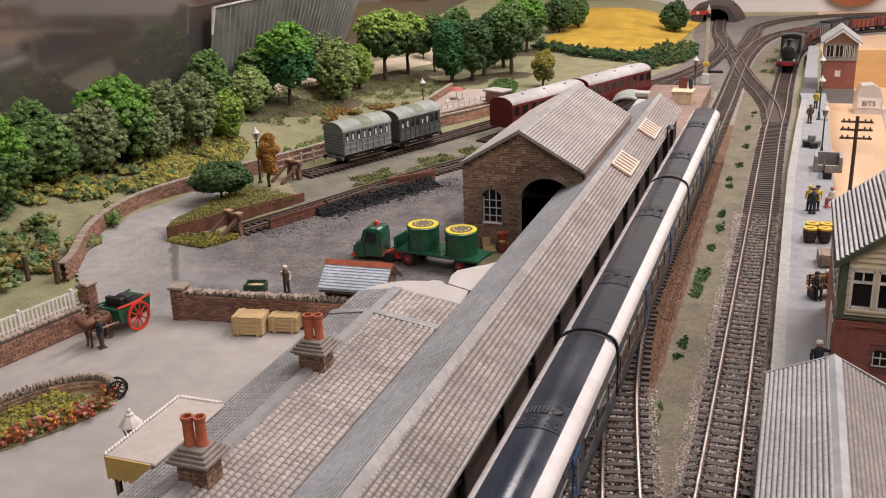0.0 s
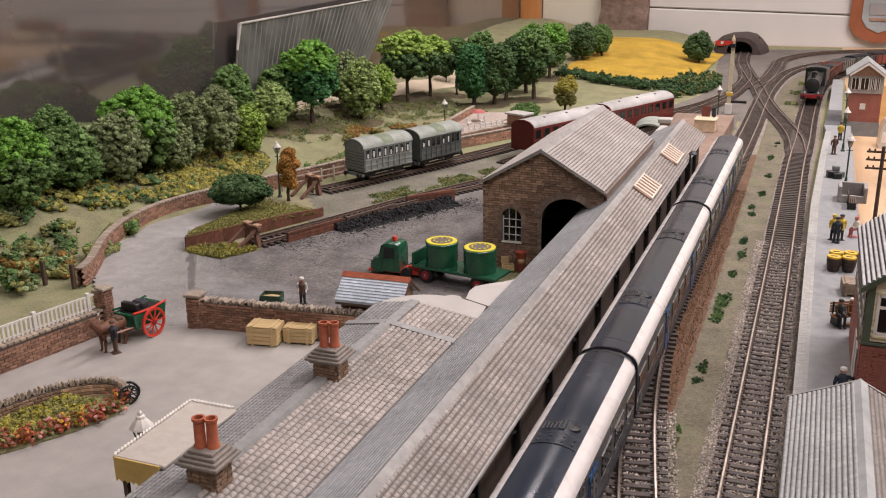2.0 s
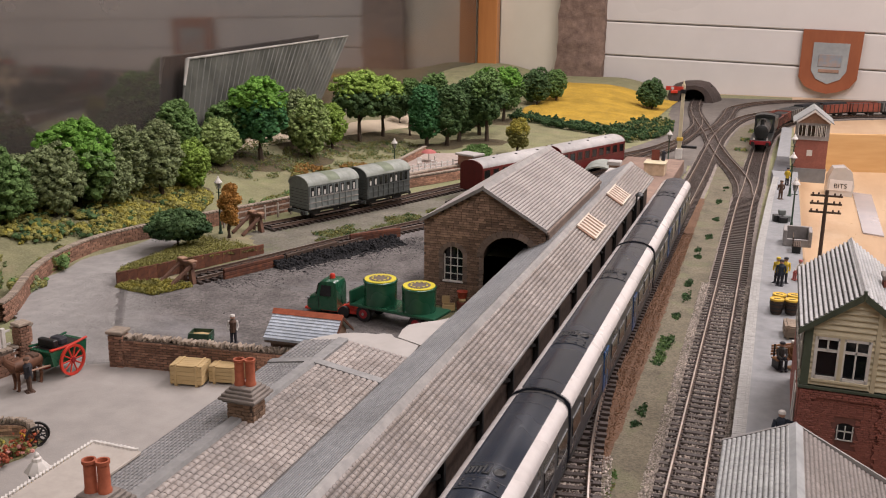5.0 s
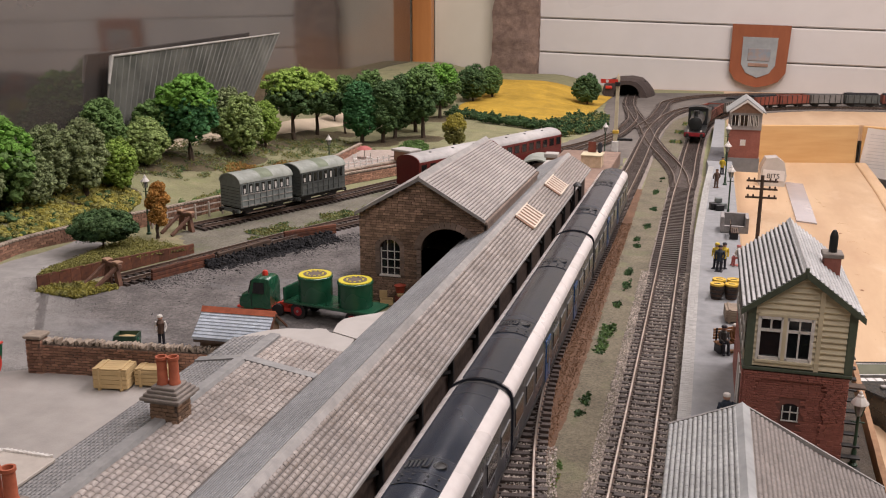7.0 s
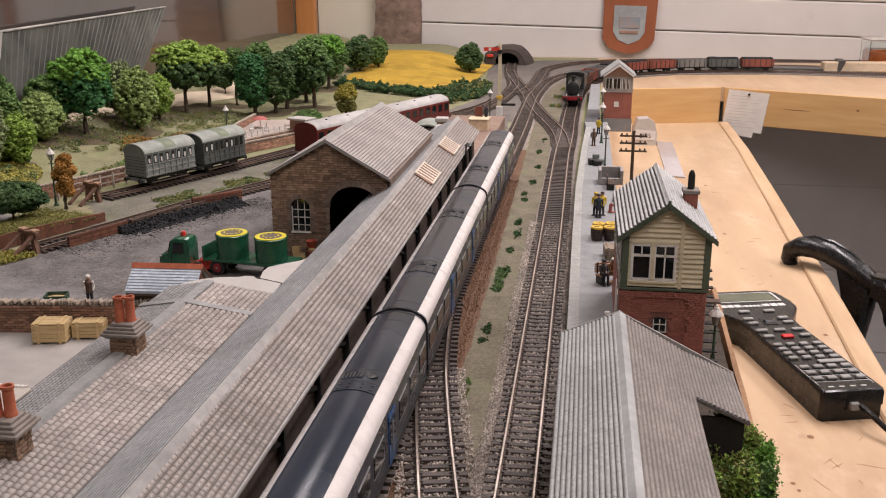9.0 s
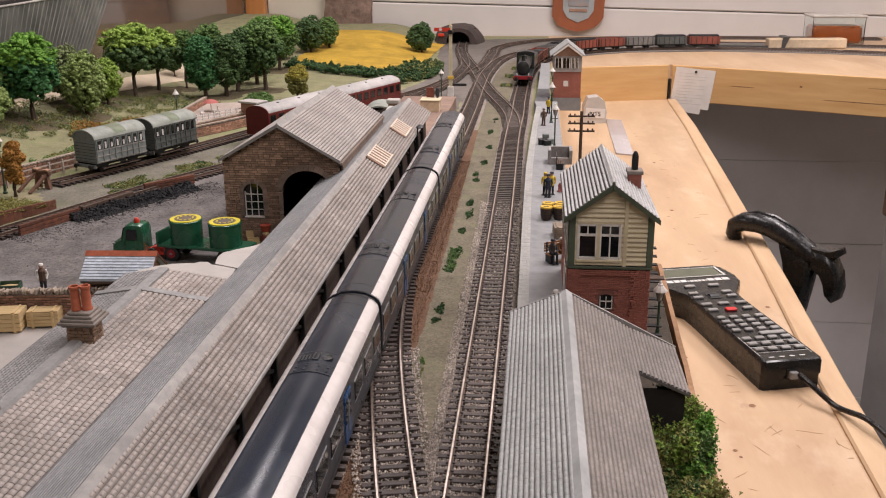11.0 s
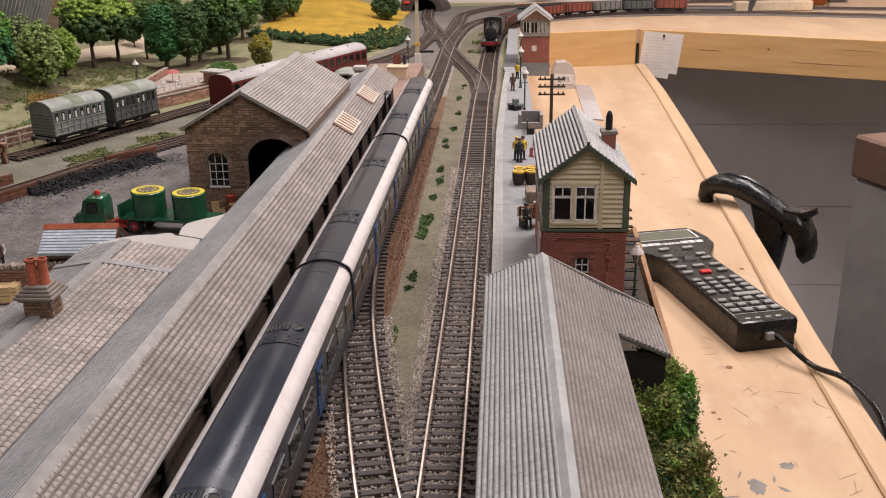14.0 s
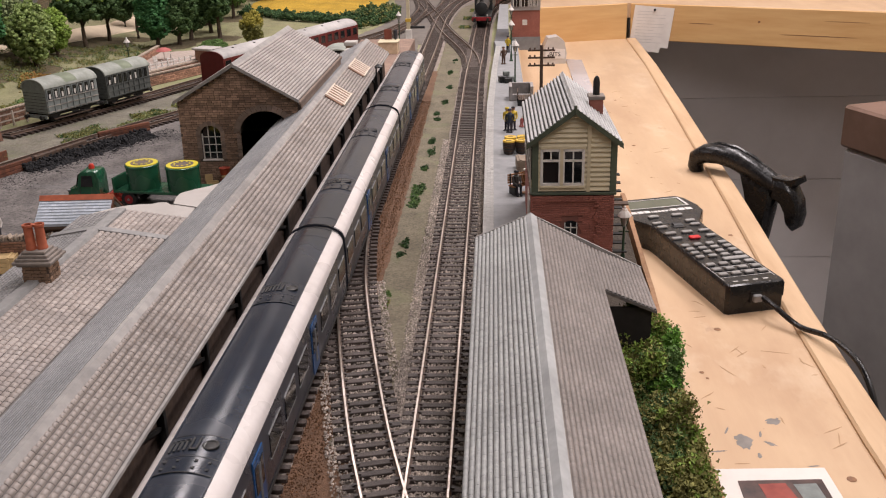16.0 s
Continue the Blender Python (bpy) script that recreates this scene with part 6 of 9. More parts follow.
def build_trains():
    rail_car(-302, -3)
    rail_car(2, 309)
    rail_car(315, 608)
    gangway(-0.5)
    gangway(312)
    grey_van(-435, 494, -24)
    grey_van(-402, 568, -21.5, True)
    maroon_coach((-312, 640), (-253, 780), M["coachroof"])
    a, b = (-250, 787), (-190, 931)
    maroon_coach(a, b, M["coachroof"])
    s0 = 1672
    steam_loco(RIGHT, s0)
    kinds = [(M["wagonred"], "red brown open goods wagon with coal load", True), (M["wagonred"], "red brown open goods wagon", False), (M["wagongrey"], "grey open goods wagon", False), (M["vandark"], "dark open goods wagon with load", True)]
    for k in range(9):
        mt, lab, ld = kinds[k % 4]
        open_wagon(RIGHT, s0 + 222 + k * 78, mt, lab, ld)


def lorry():
    """Three-wheeled tractor with a vat trailer."""
    t = thing("delivery_lorry", -304, 205, 0.9, 0, "dark green three-wheeled tractor lorry with red chassis", "lorry")
    rows = []
    for x, w, h in ((0, 0.3, 8), (0, 6.2, 11), (0.7, 7.6, 12.6), (3, 8.8, 14.2), (8.6, 9.3, 16), (9.6, 9.4, 19), (10.8, 9.4, 24), (12, 9.2, 26.6), (14, 9.0, 28), (23.5, 9.0, 28), (25.6, 8.8, 27), (26.4, 8.6, 25), (26.4, 0.3, 14)):
        c = min(3.2, w * 0.4, (h - 4.5) * 0.4)
        rows.append([(x, y, z) for y, z in ((-w, 4.5), (-w, h - c), (-w + c * 0.3, h - c * 0.3), (-w + c, h), (w - c, h), (w - c * 0.3, h - c * 0.3), (w, h - c), (w, 4.5), (-w, 4.5))])
    part("cab", Form().strip(rows), M["vatgreen"], t, "rounded dark green cab")
    part("bumper", Form().box(-1.4, 5, -8.6, 8.6, 3.2, 5.2, 0.6), M["lorryred"], t, "red front bumper")
    for s in (-1, 1):
        part("headlamp", Form().lathe([(0.1, 1.2), (1.3, 0.6), (1.3, 0), (0.6, -1.0)], 2, s * 8.2, 12.6, n=10), M["steelgrey"], t)
        part("door_line", Form().box(11.2, 11.6, s * 9.5 - 0.15, s * 9.5 + 0.15, 6, 15), M["black"], t)
    for s in (-1, 1):
        part("cab_window", Form().prism([(12.5, 16), (14, 24.5), (22, 24.5), (22, 16)], s * 9.6 - 0.2, s * 9.6 + 0.2), M["window"], t)
    w = part("windscreen", Form().box(-0.2, 0.2, -7.5, 7.5, -4.6, 4.6), M["window"], t)
    w.matrix_basis = pose(9.2 * MM, 0, 20.5 * MM, 0, 15, 0)
    part("beacon", Form().lathe([(2.2, 0), (2.2, 2), (1.6, 3.4), (0.2, 4)], 19, 0, 28, n=12), M["lorryred"], t, "red roof beacon")
    part("chassis", Form().box(2, 42, -7, 7, 3, 6, 0.5), M["lorryred"], t, "red chassis")
    part("coupling", Form().prism([(29, 6), (40, 6), (38, 10), (33, 10)], -6, 6), M["lorryred"], t)
    for s in (-1, 1):
        part("front_mudguard", Form().prism([(2, 3), (12, 3), (11, 8), (4, 8)], s * 7.5 - 1, s * 7.5 + 1), M["vatgreen"], t)
        part("wheel", Form().cyl((32, s * 9, 4.5), (32, s * 6, 4.5), 4.5, 4.5, 16), M["black"], t)
    part("wheel", Form().cyl((8, 1.5, 4), (8, -1.5, 4), 4, 4, 16), M["black"], t)
    tr = thing("vat_trailer", -264, 207, 0.9, -10, "dark green flat trailer on red wheels", "trailer")
    part("bed", Form().box(0, 74, -13, 13, 11.2, 13.4, 0.4), M["vatgreen"], tr)
    part("headboard", Form().box(0, 1.6, -13, 13, 13.4, 23, 0.3), M["vatgreen"], tr)
    for xa in (10, 55):
        part("axle_beam", Form().box(xa, xa + 6, -9, 9, 6, 11), M["black"], tr)
    for x in (12, 58):
        for s in (-1, 1):
            w = part("wheel", Form().cyl((x, s * 12, 6.2), (x, s * 8.6, 6.2), 6.2, 6.2, 20), M["black"], tr, "black tyre")
            part("wheel_hub", Form().cyl((x, s * 12.4, 6.2), (x, s * 11.9, 6.2), 3.5, 3.5, 16), M["hubred"], w, "dark red wheel disc")
            part("hub_cap", Form().cyl((x, s * 12.9, 6.2), (x, s * 12.3, 6.2), 1.0, 1.0, 10), M["steelgrey"], w)
    for x in (20, 54):
        v = thing("vat", -264 + x * 0.985, 207 - 0.174 * x, 14.3, 0, "round dark green vat with yellow-rimmed lid", "vat", "vats on the trailer")
        part("tub", Form().lathe([(12.4, 0), (12.6, 1), (12.6, 16.5), (13.0, 16.8), (13.0, 18.2), (12.3, 18.6), (0.1, 18.6)], n=36), M["vatgreen"], v)
        part("lid_rim", Form().lathe([(12.0, 18.5), (12.0, 19.2), (8.4, 19.2), (8.4, 18.9), (0.1, 18.9)], n=36), M["yellow"], v, "yellow painted ring")
        part("lid", Form().lathe([(8.6, 19.0), (8.6, 19.35), (0.1, 19.35)], n=30), M["lidbrown"], v, "worn brown lid centre")
        g = Form()
        for k in range(10):
            a = k * 0.628
            g.at = pose(6 * math.cos(a), 6 * math.sin(a), 19.5, 0, 0, math.degrees(a))
            g.box(-0.6, 0.6, -0.9, 0.9, -0.1, 0.15)
        g.at = Matrix.Identity(4)
        part("lid_marks", g, M["yellow"], v, "small unreadable marks")


M["hubred"] = mat("dark_hub_red", (0.28, 0.02, 0.025), (0.22, 0.015, 0.02), 200, 0.4)
M["lidbrown"] = mat("lid_brown", (0.17, 0.13, 0.10), (0.10, 0.08, 0.07), 300, 0.6)
build_trains()
lorry()

# ---- planting ----
def tree(x, y, h, w, main, second=None, trunk=0.14, flat=1.0, seed=0, lobes=15, name="tree", label=""):
    r = np.random.default_rng(1000 + seed)
    z0 = land(x, y) - 0.5
    t = thing(name, x, y, z0, 0, label or "model tree with %s foam foliage on a brown trunk" % main, "tree", "trees along the window")
    g = Form()
    lean = r.normal(0, 0.02 * h, 2)
    top = h * 0.72
    pts = [(lean[0] * k / 5 + r.normal(0, 0.4), lean[1] * k / 5 + r.normal(0, 0.4), top * k / 5) for k in range(6)]
    g.tube(pts, [h * 0.026 * (1.3 - k * 0.2) for k in range(6)], 7)
    zb = h * trunk
    cz, rz, rxy = (zb + h) / 2, (h - zb) * 0.5 * flat, w / 2
    C, R = [], []
    for k in range(lobes):
        u = 1 - 2 * (k + 0.5) / lobes
        a = k * 2.399963 + r.uniform(-0.4, 0.4)
        q = math.sqrt(1 - u * u)
        grow = 0.60 * r.uniform(0.88, 1.12)
        C.append((lean[0] + math.cos(a) * q * rxy * grow, lean[1] + math.sin(a) * q * rxy * grow, cz + u * rz * 0.62 * r.uniform(0.9, 1.12)))
        R.append(r.uniform(0.36, 0.50))
    C.append((lean[0], lean[1], cz))
    R.append(0.62)
    for c in C[:9]:
        a = Vector(pts[2 if c[2] < cz else 3])
        b = Vector(c)
        g.tube([a, a.lerp(b, 0.5) + Vector((0, 0, h * 0.02)), b], [h * 0.013, h * 0.009, h * 0.004], 5)
    part("trunk", g, M["trunk"], t)
    P, S, N = [], [], []
    for c, q in zip(C, R):
        n = 92
        d = r.normal(size=(n, 3))
        d /= np.linalg.norm(d, axis=1)[:, None]
        rad = np.array([rxy, rxy, min(rz, rxy * 1.15)]) * q * r.uniform(0.78, 1.0, (n, 1))
        P.append(np.array(c) + d * rad)
        N.append(d)
        S.append(r.uniform(0.022, 0.048, n) * (w + 18))
    P, S, N = np.concatenate(P), np.concatenate(S), np.concatenate(N)
    ok = P[:, 2] > zb * 0.9
    P, S, N = P[ok], S[ok], N[ok]
    # upper part of the crown takes the second, mostly brighter leaf colour
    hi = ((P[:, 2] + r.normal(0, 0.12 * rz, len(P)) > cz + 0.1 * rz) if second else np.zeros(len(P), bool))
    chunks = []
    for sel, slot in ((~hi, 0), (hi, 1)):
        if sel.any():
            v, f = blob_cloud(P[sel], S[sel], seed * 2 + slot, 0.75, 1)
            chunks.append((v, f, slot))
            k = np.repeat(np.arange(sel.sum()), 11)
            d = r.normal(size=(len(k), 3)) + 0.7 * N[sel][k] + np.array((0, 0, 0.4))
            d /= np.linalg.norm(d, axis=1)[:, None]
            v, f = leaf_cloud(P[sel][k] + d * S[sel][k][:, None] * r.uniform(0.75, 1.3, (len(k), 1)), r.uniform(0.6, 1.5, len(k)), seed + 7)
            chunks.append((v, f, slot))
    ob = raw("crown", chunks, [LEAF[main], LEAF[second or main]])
    ob.parent = t
    return t


TREES = [
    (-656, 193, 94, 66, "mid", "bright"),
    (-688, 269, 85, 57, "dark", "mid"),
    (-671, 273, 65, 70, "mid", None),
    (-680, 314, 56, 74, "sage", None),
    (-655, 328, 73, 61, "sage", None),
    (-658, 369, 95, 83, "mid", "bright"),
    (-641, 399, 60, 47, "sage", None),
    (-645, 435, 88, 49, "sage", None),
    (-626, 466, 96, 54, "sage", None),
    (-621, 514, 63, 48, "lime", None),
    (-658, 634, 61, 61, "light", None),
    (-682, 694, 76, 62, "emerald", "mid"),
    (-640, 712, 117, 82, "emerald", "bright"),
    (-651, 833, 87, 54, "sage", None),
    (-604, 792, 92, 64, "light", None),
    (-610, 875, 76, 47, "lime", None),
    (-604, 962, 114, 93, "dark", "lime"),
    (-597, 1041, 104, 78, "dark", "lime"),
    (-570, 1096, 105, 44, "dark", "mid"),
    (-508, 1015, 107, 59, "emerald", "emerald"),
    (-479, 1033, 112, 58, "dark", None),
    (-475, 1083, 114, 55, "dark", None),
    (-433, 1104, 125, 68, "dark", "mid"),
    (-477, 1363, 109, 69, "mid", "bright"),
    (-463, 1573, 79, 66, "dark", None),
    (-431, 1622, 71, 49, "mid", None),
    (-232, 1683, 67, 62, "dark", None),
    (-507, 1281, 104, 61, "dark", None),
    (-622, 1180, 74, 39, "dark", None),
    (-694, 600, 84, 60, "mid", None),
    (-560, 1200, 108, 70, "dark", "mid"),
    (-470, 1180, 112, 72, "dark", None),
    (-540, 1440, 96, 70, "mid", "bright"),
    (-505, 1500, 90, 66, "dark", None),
]


def scatter(name, area, n, size, leaf, label, seed, lift=0.3, flat=0.75, leaves=5, category="shrubs", tall=0.0, patchy=-0.18, fluff=0.0):
    """Low foam growth over an area, a polygon in the plan; tall heaps it up that high."""
    r = np.random.default_rng(seed)
    xs, ys = [p[0] for p in area], [p[1] for p in area]
    mats = leaf if isinstance(leaf, (list, tuple)) else [leaf]
    P, S, pick = [], [], []
    while len(P) < n:
        x, y = r.uniform(min(xs), max(xs)), r.uniform(min(ys), max(ys))
        if not inside_poly(area, x, y) or noise.noise((x / 28, y / 28, seed)) < patchy:
            continue
        s = r.uniform(*size) * (1 + 0.4 * noise.noise((x / 20, y / 20, seed + 4)))
        up = tall * max(0.12, 0.68 + 0.8 * noise.noise((x / 13, y / 13, seed + 9))) * math.sqrt(r.random())
        P.append((x, y, land(x, y) + lift * s + up))
        S.append(s)
        pick.append(int(max(0, min(0.999, 0.5 + 0.75 * noise.noise((x / 16, y / 16, seed + 2)) + r.normal(0, 0.16))) * len(mats)))
    P, S, pick = np.array(P), np.array(S), np.array(pick)
    chunks = []
    for k in range(len(mats)):
        sel = pick == k
        if not sel.any():
            continue
        v, f = blob_cloud(P[sel], S[sel], seed + k, flat, 1)
        chunks.append((v, f, k))
        q = np.repeat(np.arange(sel.sum()), leaves)
        d = r.normal(size=(len(q), 3))
        d[:, 2] = np.abs(d[:, 2])
        d /= np.linalg.norm(d, axis=1)[:, None]
        v, f = leaf_cloud(P[sel][q] + d * (S[sel][q][:, None] * r.uniform(0.8, 1.3, (len(q), 1)) + fluff * np.abs(r.normal(0, 1, (len(q), 1)))), r.uniform(0.5, 1.3, len(q)), seed + k + 50)
        chunks.append((v, f, k))
    ob = raw(name, chunks, [LEAF[m] for m in mats])
    return tagged(ob, label, category, kind="stuff")


def curved_wall(name, pts, height, thick, bl, bh, material, label, limit=300, z=0.0, cope=True, near=0.0, ragged=False, category="wall", base=None):
    """A brick wall along a line of the plan, of single bricks over a mortar core."""
    w = thing(name, 0, 0, z, 0, label, category, kind="structure")
    line = curve(pts, 3.0)
    side = lambda d: Vector((d.y, -d.x, 0))
    rows = []
    for p, d in line:
        s = side(d)
        a, b = p - s * thick / 2, p + s * thick / 2
        rows.append([(a.x, a.y, -1), (a.x, a.y, height), (b.x, b.y, height), (b.x, b.y, -1)])
    part("wall_core", Form().strip(rows, close=True), M["mortar"], w)
    r = np.random.default_rng(len(pts) + int(height))
    items, cz, row = [], 0.2, 0
    run = curve(pts, bl)
    half = curve(pts, bl / 2)[1::2]
    while cz + bh < height + 0.1:
        for p, d in run if row % 2 else half:
            a = math.degrees(math.atan2(d.y, d.x))
            s = side(d)
            for sg in (1, -1):
                q = p + s * (thick / 2 * sg)
                items.append((q.x, q.y, cz + bh / 2, bl * r.uniform(0.86, 0.97), 0.9 + r.random() * 0.5, bh - 0.35, a, 0))
        cz += bh
        row += 1
    items.sort(key=lambda q: q[1])
    pieces("brick", w, items, M[material], limit)
    if cope:
        cap = []
        for p, d in curve(pts, 1.9 if ragged else 4.4):
            a = math.degrees(math.atan2(d.y, d.x))
            cap.append((p.x, p.y, height + 0.9 + (r.random() * 0.9 if ragged else 0), 1.25 if ragged else 4.1, thick * (0.75 + 0.3 * r.random()) if ragged else thick + 1.4, (2.6 + r.random() * 1.8) if ragged else 1.7, a + r.normal(0, 9 if ragged else 1.5), r.normal(0, 24 if ragged else 1.5)))
        pieces("coping_stone", w, cap, M["copestone"], 120)
    return w


M["terrace"] = mat("pink_paving", (0.42, 0.35, 0.305), (0.32, 0.265, 0.23), 200, 0.85, large=0.15)
M["fencewood"] = mat("weathered_fence", (0.46, 0.40, 0.35), (0.34, 0.29, 0.25), 300, 0.8)
M["copestone"] = mat("cope_stone", (0.40, 0.33, 0.265), (0.26, 0.21, 0.165), 300, 0.9, rand=0.25, island=0.2)


def pillar(x, y, h, w, rz, material="wallbrick", z=0.0):
    p = thing("wall_pillar", x, y, z, rz, "square brick pillar with a flat stone cap", "pillar", "wall pillars")
    part("core", Form().box(-w / 2 + 0.4, w / 2 - 0.4, -w / 2 + 0.4, w / 2 - 0.4, 0, h), M["mortar"], p)
    items = []
    for face in range(4):
        for q in brick_face(-w / 2, w / 2, 0.3, h, 4.2, 2.0, seed=face + 5, y=-w / 2, depth=0.9):
            m = pose(0, 0, 0, 0, 0, 90 * face) @ Vector(q[:3])
            items.append((m.x, m.y, m.z, q[3], q[4], q[5], 90 * face, 0))
    pieces("brick", p, items, M[material], 300)
    part("pillar_cap", Form().box(-w / 2 - 1.2, w / 2 + 1.2, -w / 2 - 1.2, w / 2 + 1.2, h, h + 2.2, 0.5), M["copestone"], p)
    return p


def build_planting():
    words = {"mid": "fresh green", "dark": "dark green", "sage": "dusty grey-green", "lime": "yellow-green", "light": "pale green", "emerald": "deep emerald green"}
    for k, (x, y, h, w, a, b) in enumerate(TREES):
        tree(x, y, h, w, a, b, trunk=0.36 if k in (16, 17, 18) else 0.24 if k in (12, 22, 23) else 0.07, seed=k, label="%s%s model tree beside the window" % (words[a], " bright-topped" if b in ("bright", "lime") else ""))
    tree(-503, 318, 41, 62, "deep", "dark", trunk=0.3, flat=0.85, seed=60, lobes=15, name="bush", label="low dark green bush on the bank")
    tree(-486, 380, 66, 22, "rust", "rust", trunk=0.08, seed=61, lobes=9, name="bush", label="upright rusty brown autumn bush")
    tree(-352, 1000, 62, 38, "olive", "yellow", trunk=0.06, seed=62, lobes=10, name="bush", label="yellow flowering bush beside the field")
    tree(-395, 930, 24, 44, "mid", None, trunk=0.05, seed=63, lobes=8, name="bush", label="low green bush behind the wall")
    bank = [(-770, 215), (-640, 215), (-600, 290), (-576, 345), (-562, 430), (-585, 500), (-640, 560), (-700, 600), (-790, 480)]
    scatter("bank_growth", bank, 5200, (1.4, 3.8), ["olive", "dark", "straw", "yellow", "straw"], "low olive and yellow scenic growth on the bank", 1, tall=6, patchy=-0.26)
    scatter("bank_growth", [(-640, 380), (-580, 350), (-562, 440), (-590, 520), (-640, 520)], 1900, (1.3, 3.2), ["olive", "straw", "yellow", "straw"], "golden yellow scenic growth on the bank", 2, tall=6)
    scatter("bank_growth", [(-560, 545), (-515, 470), (-470, 560), (-420, 700), (-450, 740), (-520, 640)], 1500, (1.4, 3.6), ["mid", "olive", "sage"], "green low growth behind the brick wall", 3, tall=4, patchy=-0.1)
    scatter("bank_growth", [(-560, 640), (-480, 700), (-450, 790), (-520, 830), (-600, 740)], 1300, (0.9, 2.4), ["olive", "ochre", "ochre"], "rusty brown low growth under the trees", 4, tall=5, patchy=0.05)
    scatter("bank_growth", [(-700, 560), (-600, 600), (-540, 860), (-460, 960), (-560, 1040), (-660, 900), (-740, 700)], 2900, (0.5, 1.3), ["olive", "sage", "olive", "dark"], "sparse low growth under the trees", 5, tall=3, patchy=-0.05, fluff=2.0)
    scatter("bank_growth", [(-640, 90), (-530, 60), (-545, 130), (-590, 190), (-680, 200), (-700, 120)], 1400, (1.4, 3.6), ["olive", "sage", "dark", "mid"], "dark bushy growth beside the station road", 6, tall=14, patchy=0.06)
    scatter("bank_growth", [(-565, 195), (-548, 150), (-530, 140), (-545, 210), (-580, 260), (-590, 240)], 700, (1.4, 3.2), ["mid", "olive", "sage"], "fresh green growth over the wall", 7, tall=12, patchy=-0.05)
    scatter("bank_growth", [(-590, 150), (-540, 130), (-530, 105), (-560, 95), (-600, 110)], 500, (1.6, 3.4), ["olive", "ochre", "olive"], "dry ochre growth beside the wall", 8, tall=9)
    scatter("hedge", [(-480, 1400), (-380, 1330), (-260, 1255), (-190, 1250), (-160, 1330), (-190, 1400), (-280, 1330), (-400, 1400), (-470, 1470)], 5200, (0.9, 2.4), ["deep", "deep", "dark", "deep"], "dark hedge along the edge of the fields", 9, lift=0.7, category="hedge", tall=14)
    scatter("hedge", [(-250, 1215), (-205, 1190), (-165, 1262), (-154, 1350), (-160, 1470), (-185, 1420), (-200, 1290)], 2600, (0.8, 2.2), ["deep", "dark", "deep", "olive"], "dark tangled undergrowth beside the siding", 48, lift=0.7, category="hedge", tall=11)
    scatter("hedge", [(-240, 1300), (-180, 1270), (-150, 1350), (-170, 1430), (-230, 1400)], 2600, (0.9, 2.4), ["deep", "olive", "dark", "deep"], "dark and brown bushes at the field corner", 10, lift=0.7, category="hedge", tall=20)
    scatter("weeds", [(-39, -60), (-35, -60), (-34, 20), (-37, 30)], 120, (0.25, 0.6), ["dark", "olive", "mid"], "small green weeds beside the soil", 11, category="weeds", tall=2, patchy=0.05)
    scatter("weeds", [(-37, 168), (-33, 160), (-29, 230), (-31, 300), (-35, 296), (-38, 225)], 330, (0.3, 0.7), ["dark", "mid", "dark", "deep"], "fresh green weeds beside the soil", 12, category="weeds", tall=1.4, patchy=-0.05, fluff=1.1, leaves=7)
    for k, (x, y, l) in enumerate(((-34, 98, 20), (-30, 343, 17), (-32, 383, 13), (-32, 471, 17), (-34, 502, 10), (-28, 560, 14), (-27, 640, 18), (-30, 745, 18), (-27, 830, 16))):
        scatter("weeds", [(x - 2, y - l), (x + 3.0, y - l * 0.3), (x + 2, y + l), (x - 3, y + l * 0.4)], 70, (0.3, 0.7), ["deep", "deep", "dark", "deep"], "dark weed tuft between the tracks", 20 + k, category="weeds", tall=1.4, patchy=-0.2, fluff=0.9, leaves=6)
    for k, (x, y) in enumerate(((-24, 1180), (-20, 1300), (-10, 1420))):
        scatter("weeds", [(x - 9, y - 16), (x + 9, y - 16), (x + 9, y + 16), (x - 9, y + 16)], 50, (1, 2.2), ["dark", "olive"], "dark weed tuft between the far curves", 30 + k, category="weeds", tall=3, patchy=-1)
    scatter("weeds", [(-395, 395), (-350, 470), (-310, 560), (-330, 590), (-380, 500), (-415, 420)], 1700, (0.35, 0.95), ["olive", "sage", "olive", "dark"], "weeds between the sidings", 40, category="weeds", tall=1.8, patchy=-0.08, fluff=1.0)
    scatter("bank_growth", [(-482, 196), (-440, 190), (-424, 222), (-450, 226), (-472, 212)], 2600, (0.35, 0.95), ["olive", "straw", "yellow", "straw"], "yellow green growth in front of the rusty wall", 41, lift=0.6, tall=3.5, patchy=-0.3, fluff=1.2)
    scatter("shrub_edge", [(78, -250), (101, -260), (106, -130), (110, -34), (96, -40), (84, -90)], 5200, (0.4, 1.1), ["olive", "dark", "olive", "mid"], "tangled green and olive shrubs at the layout edge", 42, leaves=9, tall=20, patchy=-0.5, fluff=1.6)
    scatter("shrub_edge", [(90, -112), (109, -118), (112, -76), (96, -64)], 3200, (0.4, 1.1), ["mid", "bright", "bright", "mid"], "bright green leafy shrub at the layout edge", 43, leaves=10, tall=27, patchy=-1, fluff=1.6)
    scatter("shrub_edge", [(82, -112), (100, -116), (110, -70), (112, -52), (96, -50), (84, -70)], 3600, (0.4, 1.1), ["olive", "lime", "olive", "mid"], "olive mossy shrub beside the porch", 47, leaves=9, tall=29, patchy=-1, fluff=1.4)
    scatter("shrub_edge", [(84, -320), (106, -320), (109, -120), (96, -120)], 5200, (0.4, 1.1), ["olive", "lime", "olive", "olive"], "mossy olive shrub at the layout edge", 44, leaves=9, tall=24, patchy=-0.45, fluff=1.8)
    # yellow field on the hill
    g = Form()
    rows = []
